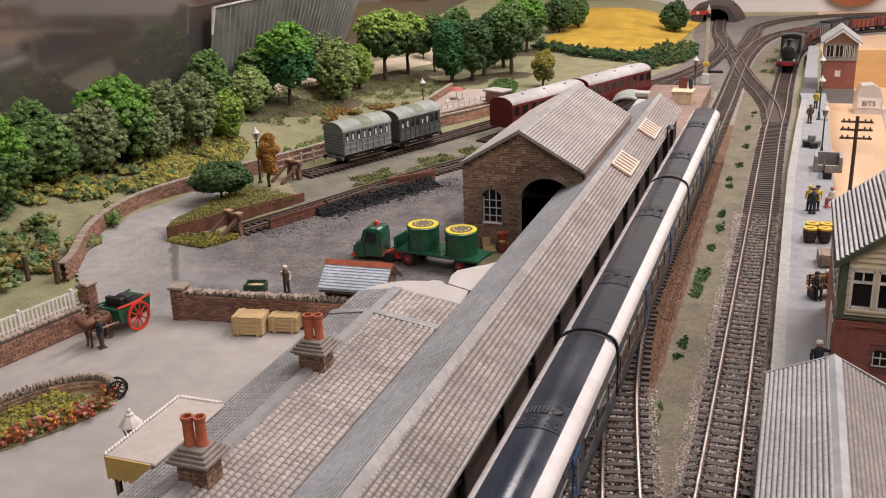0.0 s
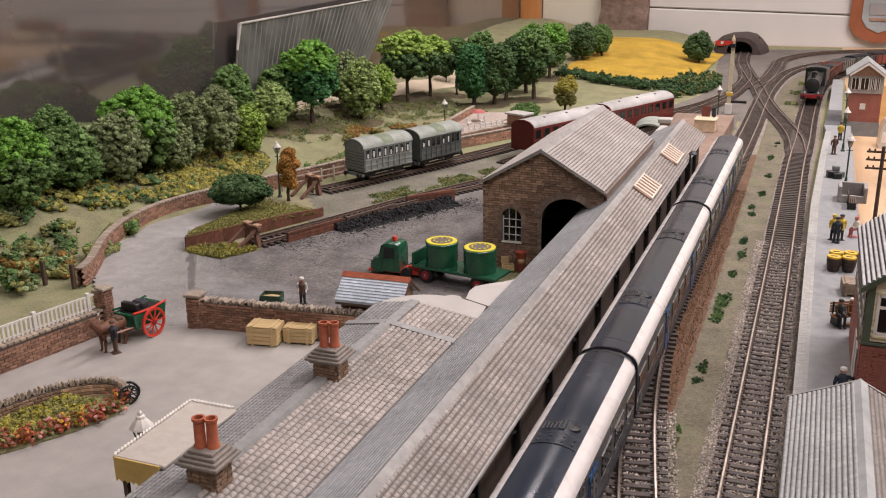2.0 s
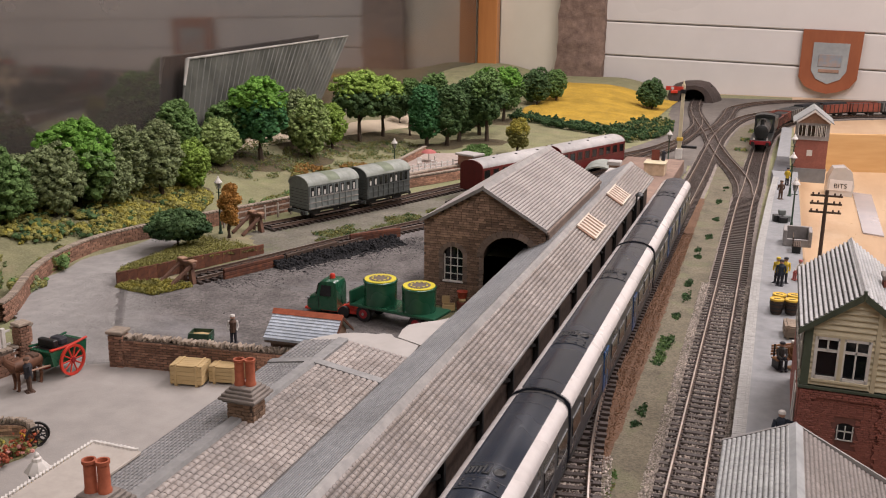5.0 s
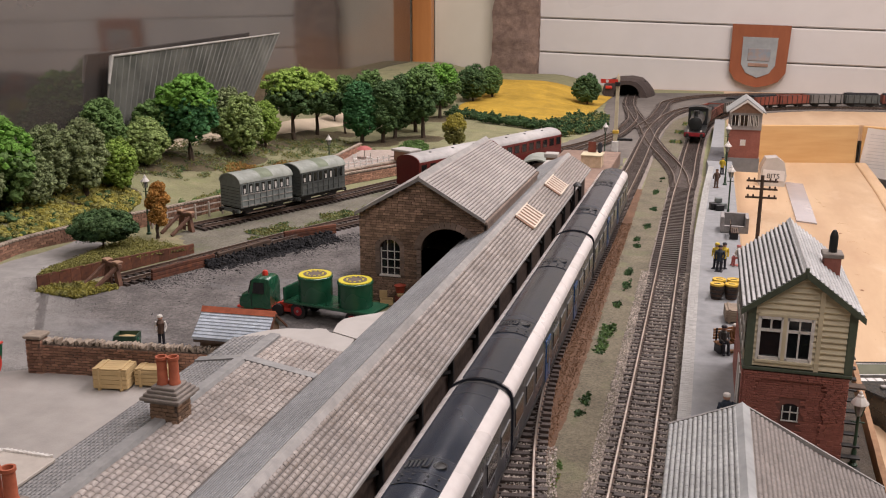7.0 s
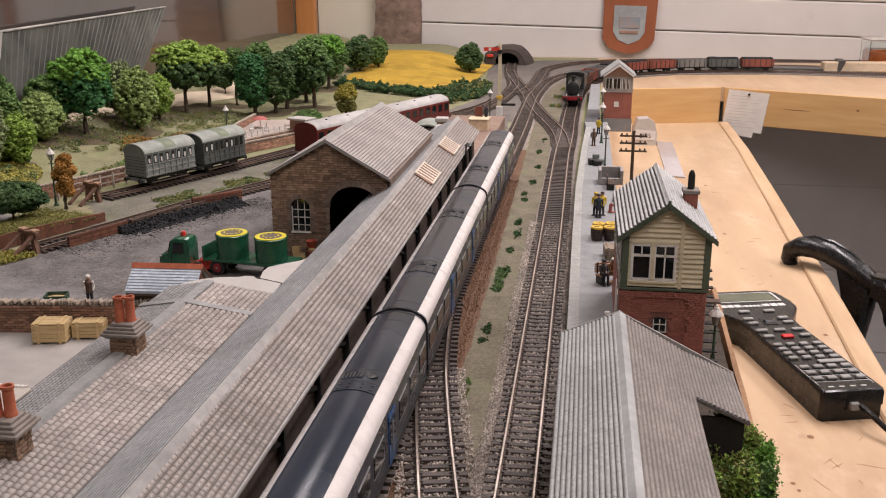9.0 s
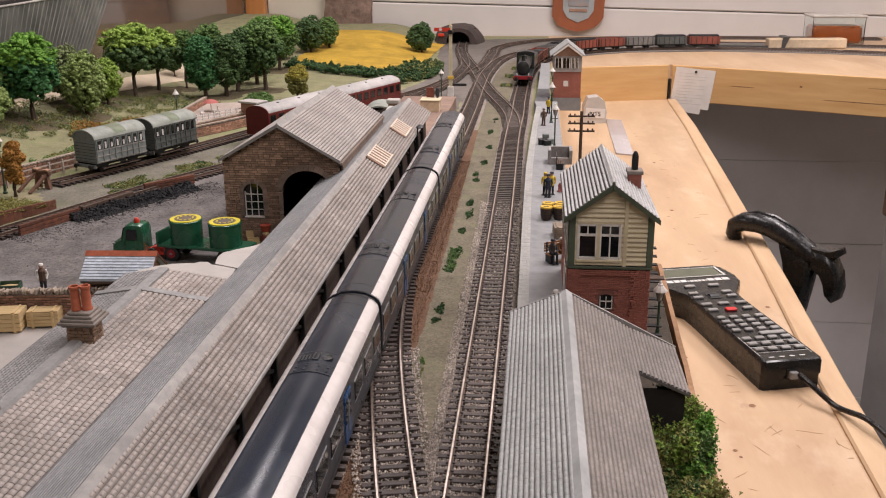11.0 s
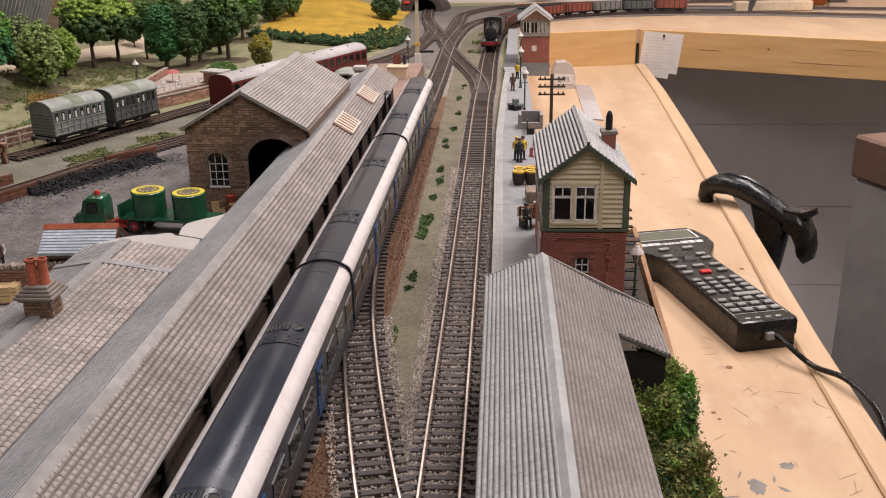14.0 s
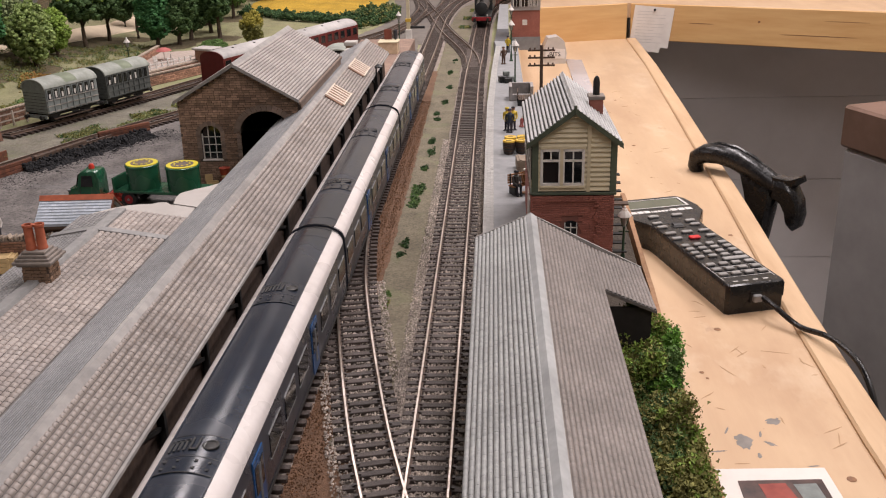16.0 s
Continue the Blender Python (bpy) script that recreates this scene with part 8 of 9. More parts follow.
def barrel(x, y, z, h=11, r=5.0):
    b = thing("barrel", x, y, z, 0, "dark banded tapering barrel with bright yellow top", "barrel", "barrels on the platform")
    part("stave_body", Form().lathe([(r * 0.74, 0), (r * 0.9, h * 0.3), (r * 0.99, h * 0.65), (r, h * 0.85), (r * 0.97, h), (0.1, h)], n=20), M["barrelwood"], b)
    for k, q in ((0.14, 0.84), (0.42, 0.955), (0.70, 1.0)):
        part("hoop", Form().lathe([(r * (q - 0.01), 0), (r * (q + 0.03), 0.1), (r * (q + 0.035), 0.9), (r * q, 1.0)], 0, 0, h * k - 0.4, n=20), M["black"], b)
    part("lid", Form().lathe([(r * 0.99, -0.8), (r * 1.02, 0.1), (r * 0.98, 0.6), (r * 0.86, 0.65), (r * 0.82, 0.3), (0.1, 0.35)], 0, 0, h, n=20), M["barrel_yellow"], b, "bright yellow lid")
    part("lid_mark", Form().box(-2.4, 2.2, -0.9, 0.7, 0.3, 0.55, 0.1), M["black"], b, "black patch on the lid").location = (0, 0, h * MM)
    return b


M["barrelwood"] = mat("barrel_wood", (0.065, 0.036, 0.024), (0.03, 0.018, 0.013), 250, 0.55)


def bench(x, y, z, rz, wood="lightwood", label="pale wooden platform bench"):
    b = thing("bench", x, y, z, rz, label, "bench", "benches")
    for k in range(4):
        part("seat_slat", Form().box(-11, 11, -3 + k * 1.7, -1.7 + k * 1.7, 6, 6.7), M[wood], b)
        part("back_slat", Form().box(-11, 11, 3.9, 4.5, 7.6 + k * 1.8, 8.9 + k * 1.8), M[wood], b)
    for s in (-9, 9):
        part("leg", Form().box(s - 0.6, s + 0.6, -3, 4.4, 0, 6), M["black"], b)
        part("back_post", Form().box(s - 0.5, s + 0.5, 3.6, 4.0, 6, 14.8), M["black"], b)
    return b


def small_hut():
    h = thing("yard_hut", -244.5, 86.5, 0.9, 3.5, "small brick hut with pale blue slate roof and orange ridge", "hut")
    part("wall", Form().box(-21, 21, -12, 12, 0, 30), M["brownstone"], h)
    part("gable", Form().prism([(-12, 30), (12, 30), (0, 40)], -21, 21, "x"), M["brownstone"], h)
    for s in (-1, 1):
        part("roof_deck", Form().prism([(0, 41.6), (s * 17, 29), (s * 17, 27.8), (0, 40)], -23.5, 23.5, "x"), M["blueslate"], h)
        g = Form()
        for k in range(9):
            t0, t1 = k / 9, (k + 1.12) / 9
            y0, z0, y1, z1 = s * 17 * t0, 41.7 - 12.6 * t0, s * 17 * t1, 41.7 - 12.6 * t1 + 0.35
            for j in range(13):
                x0 = -23.5 + (j - (0.5 if k % 2 else 0)) * 3.75
                x1 = min(23.5, x0 + 3.6)
                x0 = max(-23.5, x0)
                if x1 - x0 > 0.4:
                    g.add([(x0, y0, z0 + 0.1), (x1, y0, z0 + 0.1), (x1, y1, z1 + 0.3), (x0, y1, z1 + 0.3), (x0, y1, z1 - 0.2), (x1, y1, z1 - 0.2)], [(0, 1, 2, 3), (3, 2, 5, 4)])
        tagged(part("slate", g, M["blueslate"], h, "pale blue slates", False), kind="stuff")
    part("ridge_tile", Form().prism([(-2.6, 40.6), (0, 43.6), (2.6, 40.6)], -24, 24, "x"), M["terracotta"], h, "orange ridge tiles")
    for s in (-1, 1):
        part("bargeboard", Form().prism([(0, 42), (s * 17.4, 28.6), (s * 17.4, 27), (0, 40.2)], 23.5, 24.3, "x"), M["brownpaint"], h)
    part("eaves_board", Form().box(-23, 23, -16.6, -16, 26, 28), M["timber"], h)


def horse_cart():
    ang = -6
    c = thing("farm_cart", -396, 32, 2.1, ang, "green farm cart with red spoked wheels and red rails", "cart")
    part("body", Form().prism([(-13, 9), (13, 9), (15, 19), (-15, 19)], -9, 9, "x"), M["vatgreen"], c)
    # near-black plate on the solid body stands for its shaded hollow
    part("inner", Form().box(-7.6, 7.6, -12, 12, 18.8, 19.2), M["inside"], c)
    for s in (-1, 1):
        part("top_rail", Form().tube([(s * 9, -15, 20.6), (s * 9, -6, 19.6), (s * 9, 4, 19.4), (s * 9, 15, 20.4)], 0.8, 6), M["lorryred"] if s > 0 else M["vatgreen"], c, "curved top rail")
        part("shaft", Form().cyl((s * 6, -13, 10), (s * 5, -35, 12), 0.7, 0.6, 8), M["lightbrown"], c)
        g = Form()
        n = 28
        ro, ri = 10.2, 8.6
        rows = [[(s * 11.4 + d, rr * math.cos(2 * math.pi * i / n), 10.2 + rr * math.sin(2 * math.pi * i / n)) for d, rr in ((-0.7, ri), (-0.7, ro), (0.7, ro), (0.7, ri))] for i in range(n + 1)]
        g.strip(rows, close=True)
        wheel = part("wheel", g, M["lorryred"], c, "red spoked wheel")
        for k in range(10):
            a = 2 * math.pi * k / 10
            part("spoke", Form().cyl((s * 11.4, 1.2 * math.cos(a), 10.2 + 1.2 * math.sin(a)), (s * 11.4, 8.8 * math.cos(a), 10.2 + 8.8 * math.sin(a)), 0.55, 0.5, 6), M["lorryred"], wheel)
        part("hub", Form().cyl((s * 10, 0, 10.2), (s * 12.8, 0, 10.2), 1.9, 1.6, 12), M["hubred"], wheel)
    part("axle", Form().cyl((-11, 0, 10.2), (11, 0, 10.2), 0.9), M["black"], c)
    part("seat", Form().box(-7, 7, -10, -6, 20, 25, 0.5), M["black"], c)
    part("load", Form().box(-5, 5, -3, 4, 19, 24, 1.2), M["cloth"], c, "dark sacks")
    h = Form()
    h.tube([(0, -16, 14.5), (0, -22, 15.2), (0, -32, 14.8), (0, -37, 15.5)], [3.6, 4.6, 4.3, 3.2], 12)
    h.tube([(0, -36, 16), (0, -41, 20.5), (0, -43, 23.5)], [2.8, 2.0, 1.7], 10)
    h.tube([(0, -42.5, 23.8), (0, -46, 21.6), (0, -48.5, 19.2)], [1.9, 1.5, 1.0], 10)
    for x, y in ((-2.2, -19), (2.2, -18), (-2.2, -34), (2.2, -35)):
        h.tube([(x, y, 13), (x * 1.05, y + 0.6, 6.5), (x * 1.05, y, 0.6), (x * 1.05, y - 0.8, 0)], [1.9, 1.1, 0.9, 1.3], 8)
    h.box(-3.6, 3.6, -24, -18, 17, 20, 0.9, 1)
    ob = solid("horse_figure", h, [M["horse"], M["clothbrown"]], "plain brown model horse harnessed to the cart", "figurine")
    ob.matrix_basis = pose(-396 * MM, 32 * MM, 2.1 * MM, 0, 0, ang)


def telegraph_pole():
    p = thing("telegraph_pole", 73, 436, -72, 0, "dark brown telegraph pole with three cross arms", "pole")
    part("pole", Form().cyl((0, 0, 0), (0, 0, 154), 2.0, 1.5, 10), M["timber"], p)
    for z in (149, 142, 134.5):
        part("cross_arm", Form().box(-13, 13, -0.9, 0.9, z - 0.8, z + 0.8), M["timber"], p)
        for x in (-11, -6.5, 6.5, 11):
            part("insulator", Form().lathe([(0.6, 0), (0.8, 0.6), (0.8, 1.6), (0.2, 2)], x, 0, z + 0.8, n=8), M["timber"], p)


def signal_post():
    s = thing("railway_signal", -110, 1056, 0.5, 0, "tall white wooden signal post with small arm", "signal")
    part("post", Form().prism([(-3.0, -3.0), (3.0, -3.0), (3.0, 3.0), (-3.0, 3.0)], 0, 28, "z").box(-2.5, 2.5, -2.5, 2.5, 28, 113), M["cream"], s)
    part("base", Form().box(-5, 5, -5, 5, 0, 16, 0.6), M["white"], s)
    part("collar", Form().box(-4.5, 4.5, -4, 4, 28, 33, 0.4), M["barrel_yellow"], s)
    part("finial", Form().lathe([(2.0, 0), (1.2, 3), (0.3, 6)], 0, 0, 113, n=8), M["cream"], s)
    part("signal_arm", Form().box(-26, 0, -3.2, -2.6, 104, 110), M["lorryred"], s, "red signal arm")
    part("arm_spot", Form().cyl((-16, -3.2, 107), (-16, -3.7, 107), 2.4, 2.4, 12), M["white"], s)
    part("lamp_case", Form().box(-4, 4, -5, -2.6, 100, 106), M["black"], s)
    part("weight_lever", Form().box(2, 26, -2, 2, 17, 21, 0.6), M["black"], s)


def tunnel_mouth():
    t = thing("tunnel_mouth", -170, 1900, 0, 0, "dark rough mound with a tunnel mouth at the layout end", "tunnel", kind="structure")
    w = arch_outline(4, -1, 58, 10, 14, 0.75)
    outer = [(-50, -1), (-46, 20), (-36, 31), (-18, 38), (8, 40), (28, 36), (40, 26), (50, 10), (54, -1)]
    wall_with_holes(outer, [w], 0, 8, "portal_wall", M["tunnel"], t)
    rows = []
    for k in range(9):
        q = k / 8
        s = 1 + 0.25 * math.sin(q * 3.1)
        rows.append([(x * s + 1.5 * noise.noise((x, k, 2)), 8 + q * 150, z * (1 + 0.12 * math.sin(q * 3.1)) + 2 * noise.noise((x / 9, k, 7))) for x, z in outer])
    part("mound", Form().strip(rows), M["tunnel"], t, "dark rough mound")
    # near-black plate stands for the darkness inside the tunnel
    part("bore", Form().box(-40, 44, 60, 64, 0, 36), M["inside"], t)
    part("stop_lamp", Form().box(-46, -30, -4, -1, 20, 27, 1), M["lorryred"], t, "red board beside the track")


def platform_things():
    for x, y, h in ((50, 548, 54), (49, 730, 52), (52, 905, 50)):
        gas_lamp(x, y, 17.6, h)
    gas_lamp(-119, 992, 0.5, 52)
    gas_lamp(106, 62, 1, 41, "small dark lamp post with white lantern beside the signal box")
    gas_lamp(-254, -141, 2.1, 41).scale = (1.25, 1.25, 1.25)
    gas_lamp(-503, 391, land(-503, 391), 60)
    gas_lamp(-443, 717, land(-443, 717), 58)
    for x, y in ((-535, 89), (-508, 91)):
        p = thing("fence_post", x, y, land(x, y), 0, "short weathered timber post in the grass", "post", "old posts")
        part("post", Form().box(-1.6, 1.6, -1.6, 1.6, 0, 20, 0.4), M["timber"], p)
    figurine(39, 708, 18, 20, "clothbrown", "clothbrown", "brown painted figurine standing on the platform")
    figurine(46, 800, 18, -30, "clothyellow", "cloth", "yellow-jacketed figurine standing on the platform")
    figurine(41, 350, 17.8, 170, "clothblue", "cloth", "dark blue coated figurine standing on the platform")
    figurine(38.6, 357, 17.8, 150, "clothyellow", "cloth", "yellow-jacketed figurine standing on the platform", cap="clothyellow")
    figurine(56, 372, 17.8, 120, "white", "pinkcloth", "white and red figurine seated by the wall", 20, True)
    figurine(44.2, 359, 17.8, -160, "clothyellow", "cloth", "yellow-jacketed figurine standing on the platform")
    figurine(42.5, 45, 17.8, 12, "clothblue", "clothblue", "dark-uniformed figurine in a white cap reaching to the wall", 23, cap="white", reach=True)
    figurine(42.5, 163, 17.8, 205, "clothgrey", "cloth", "seated grey-coated figurine on a bench", 21, True)
    figurine(49, 167.5, 17.8, 210, "clothtan", "clothtan", "seated tan-coated figurine with a white hat", 21, True, cap="white")
    figurine(94, 64, 1.0, 150, "clothyellow", "clothbrown", "small bright figurine beside the signal box", 20)
    figurine(-321, 119, 0.9, 200, "clothbrown", "cloth", "figurine in a brown waistcoat and white sleeves in the yard", arms="white", cap="white")
    figurine(-391, -1, 2.1, 150, "cloth", "clothbrown", "dark painted figurine beside the horse", 23)
    bench(48, 167.5, 17.7, 32, "orangebench", "orange brown wooden platform bench")
    bench(55, 470, 17.7, 90, "timber", "dark wooden platform bench")
    for x, y in ((39, 276), (49.3, 277.5), (40.5, 288), (50.8, 289.5)):
        barrel(x, y, 17.6)
    crate_box(51, 230, 17.7, 4, 13, 17, 9, "grey brown wooden luggage crate on the platform", "greycrate")
    d = thing("fire_bucket_drum", -193, 245.5, 0.9, 0, "dull red painted drum standing against the shed wall", "drum")
    part("drum", Form().lathe([(3.6, 0), (4.2, 1), (4.2, 6.8), (3.8, 7.4), (0.1, 7.6)], n=18), M["wagonred"], d)
    part("pale_sack", Form().lathe([(2.6, 0), (3.0, 1.2), (2.2, 2.6), (0.1, 3.0)], 0.4, -0.6, 7.5, n=12), M["crate"], d, "pale rag on the drum")
    part("bucket", Form().lathe([(3.2, 0), (4.4, 5.2), (4.6, 5.4), (4.2, 5.3), (3.4, 3.6), (0.1, 3.5)], 0, 0.4, 10.3, n=18), M["drumred"], d, "orange red bucket")
    k = thing("packing_box", -203.5, 244.5, 0.9, 18, "small pale open box on the yard beside the drum", "box")
    part("base", Form().box(-4.6, 4.6, -3.2, 3.2, 0, 1), M["timber"], k)
    for s in (-1, 1):
        part("side", Form().box(-4.6, 4.6, s * 3.2 - 0.4, s * 3.2 + 0.4, 0, 4.4, 0.15), M["crate"], k)
        part("end", Form().box(s * 4.6 - 0.4, s * 4.6 + 0.4, -3.6, 3.6, 0, 4.4, 0.15), M["crate"], k)
    lid = part("lid", Form().box(-4.6, 1.5, -0.4, 0.4, 0, 6, 0.15), M["crate"], k, "raised pale lid")
    lid.location = (-1 * MM, 3.9 * MM, 4.0 * MM)
    t = thing("stone_enclosure", 55, 497, 17.7, 0, "small grey three-sided stone enclosure on the platform", "enclosure")
    for s in (-1, 1):
        part("side_wall", Form().box(s * 11 - 1.6, s * 11 + 1.6, -12, 12, 0, 15, 0.4), M["boxgrey"], t)
    part("back_wall", Form().box(-9.4, 9.4, 9, 12, 0, 15, 0.4), M["boxgrey"], t)
    part("front_kerb", Form().box(-9.4, 9.4, -12, -9.5, 0, 7, 0.4), M["boxgrey"], t)
    part("floor_slab", Form().box(-9.4, 9.4, -9.4, 8.9, 0, 1.5), M["undergear"], t)
    m = thing("luggage_pile", 42, 590, 17.7, 15, "small dark pile of luggage on the platform", "luggage")
    for k, (x, y, z, s) in enumerate(((-5, 0, 0, 7), (4, 2, 0, 6), (-1, -6, 0, 6), (-1, 1, 7, 5))):
        part("case", Form().box(x - s * 0.7, x + s * 0.7, y - s * 0.5, y + s * 0.5, z, z + s, 0.6), M["greyvan"] if k % 2 else M["black"], m)
    # cream kiosk and pillar beyond the canopy
    k = thing("platform_kiosk", -116, 812, 18, 0, "small cream platform kiosk with red board", "kiosk")
    part("box", Form().box(-13, 13, -14, 14, 0, 15, 0.5), M["lightwood"], k)
    part("counter", Form().box(-14, 14, -15, 15, 15, 16.4, 0.3), M["cream"], k)
    part("sign_board", Form().box(-7, 3, 10, 12, 16.4, 30), M["wagonred"], k)
    part("figure_shape", Form().box(6, 11, 6, 10, 16.4, 30, 1.5), M["cloth"], k)
    a = thing("arched_roof_shed", -182, 770, 0.3, 4, "grey arched roof shed beyond the goods shed", "shed")
    arc = [(24 * math.cos(q), 14 + 16 * math.sin(q)) for q in [math.pi * i / 12 for i in range(13)]]
    part("roof", Form().prism(arc + [(-22, 14), *[(22 * math.cos(q), 13 + 15 * math.sin(q)) for q in [math.pi - math.pi * i / 12 for i in range(1, 12)]], (22, 14)], 0, 60), M["vanroof"], a)
    part("wall", Form().box(-23, -20, 0, 60, 0, 15).box(20, 23, 0, 60, 0, 15), M["platform"], a)
    p = thing("gate_pillar", -151, 698, 0.3, 0, "square stone pillar with flat cap", "pillar")
    part("shaft", Form().box(-6, 6, -6, 6, 0, 46), M["stonewall"], p)
    part("pillar_cap", Form().box(-8, 8, -8, 8, 46, 51, 0.8), M["whitecard"], p)
    solid("approach_wall", Form().box(-156, -146, 560, 690, 0.3, 44, 0.8), M["whitecard"], "pale wall beside the canopy end", "wall", kind="structure")
    hb = thing("trackside_hut", -362, 790, land(-362, 790), -24, "small brick hut with flat white roof", "hut")
    part("wall", Form().box(-14, 14, -9, 9, -1, 30), M["wallbrick"], hb)
    part("roof", Form().box(-17, 17, -12, 12, 30, 33, 0.6), M["whitecard"], hb, "flat white roof")
    u = thing("garden_parasol", -432, 818, 12.6, 0, "small red garden parasol behind the fence", "parasol")
    part("canopy", Form().lathe([(11, 12.5), (8, 15), (4, 16.6), (0.2, 17.2)], n=16), M["pinkcloth"], u)
    part("pole", Form().cyl((0, 0, 0), (0, 0, 16.5), 0.6), M["white"], u)
    b = thing("hand_barrow", -344, 114, 0.9, 14, "small dark green box barrow heaped with sand", "barrow")
    part("floor", Form().box(-9, 9, -7, 7, 3.6, 4.4), M["timber"], b)
    for s in (-1, 1):
        part("side_board", Form().box(-9.6, 9.6, s * 7.4 - 0.5, s * 7.4 + 0.5, 3.6, 10, 0.15), M["darkgreen"], b)
        part("end_board", Form().box(s * 9.6 - 0.5, s * 9.6 + 0.5, -7, 7, 3.6, 10, 0.15), M["darkgreen"], b)
        part("wheel", Form().cyl((s * 11.4, -2, 3.9), (s * 10.4, -2, 3.9), 3.9, 3.9, 16), M["vatgreen"], b)
        part("axle_end", Form().cyl((s * 11.9, -2, 3.9), (s * 10.3, -2, 3.9), 0.8, 0.8, 8), M["black"], b)
    rows = []
    for i in range(9):
        rows.append([(-9 + 2.25 * j, -6.9 + 1.725 * i, 6.2 + 2.4 * math.sin(math.pi * i / 8) * math.sin(math.pi * j / 8) + 0.5 * noise.noise((i * 0.9, j * 0.9, 4))) for j in range(9)])
    part("load", Form().strip(rows), M["crate"], b, "heap of pale sand")
    b.scale = (0.76, 0.76, 0.76)
    for k, (x, y, rz) in enumerate(((-337, -53, 20), (-334, -58, 60))):
        w = thing("cart_wheel", x, y, 2.1, rz, "dark spoked cart wheel leaning on the bed wall", "wheel", "cart wheels")
        g = Form()
        n = 22
        rows = [[(rr * math.cos(2 * math.pi * i / n), d, 6 + rr * math.sin(2 * math.pi * i / n)) for d, rr in ((-0.5, 4.9), (-0.5, 6), (0.5, 6), (0.5, 4.9))] for i in range(n + 1)]
        g.strip(rows, close=True)
        for q in range(8):
            aa = 2 * math.pi * q / 8
            g.cyl((0, 0, 6), (5.2 * math.cos(aa), 0, 6 + 5.2 * math.sin(aa)), 0.4, 0.4, 5)
        g.cyl((0, -1, 6), (0, 1, 6), 1.1)
        part("rim_and_spokes", g, M["black"], w)
    # platform lamp bracket on the canopy
    lb = thing("canopy_lamp", -92.5, 470, 18, 0, "black bracket lamp beside the canopy eave", "lamp")
    part("post", Form().cyl((0, 0, 0), (0, 0, 40), 0.9), M["black"], lb)
    part("hood", Form().lathe([(0.5, 3), (2, 2.4), (4.6, 0), (4.4, -0.6)], 2.5, 0, 40, n=12), M["black"], lb)


M["clothblue"] = mat("figure_navy_cloth", (0.03, 0.04, 0.06), (0.02, 0.028, 0.04), 400, 0.8)
M["clothgrey"] = mat("figure_grey_cloth", (0.10, 0.098, 0.095), (0.06, 0.058, 0.056), 400, 0.8)
M["clothtan"] = mat("figure_tan_cloth", (0.30, 0.16, 0.075), (0.22, 0.11, 0.05), 400, 0.8)
M["orangebench"] = mat("orange_bench_wood", (0.42, 0.20, 0.085), (0.30, 0.14, 0.06), 250, 0.6)
M["greycrate"] = mat("grey_brown_crate", (0.30, 0.235, 0.175), (0.20, 0.155, 0.115), 200, 0.75, rand=0.08, stretch=(0.3, 1, 1))
M["pinkcloth"] = mat("faded_red_cloth", (0.45, 0.13, 0.12), (0.36, 0.10, 0.09), 200, 0.7)


# ---- things on the plywood shelf ----
def text_mesh(body, size, parent, material, m, name="lettering", label=""):
    cu = bpy.data.curves.new(name, "FONT")
    cu.body, cu.size, cu.extrude = body, size * MM, 0.05 * MM
    cu.align_x, cu.align_y = "CENTER", "CENTER"
    ob = new(name, cu)
    me = bpy.data.meshes.new_from_object(ob.evaluated_get(bpy.context.evaluated_depsgraph_get()))
    bpy.data.objects.remove(ob)
    me.materials.clear()
    me.materials.append(material)
    t = new(name, me)
    t.parent = parent
    t.matrix_basis = m
    return tagged(t, label)


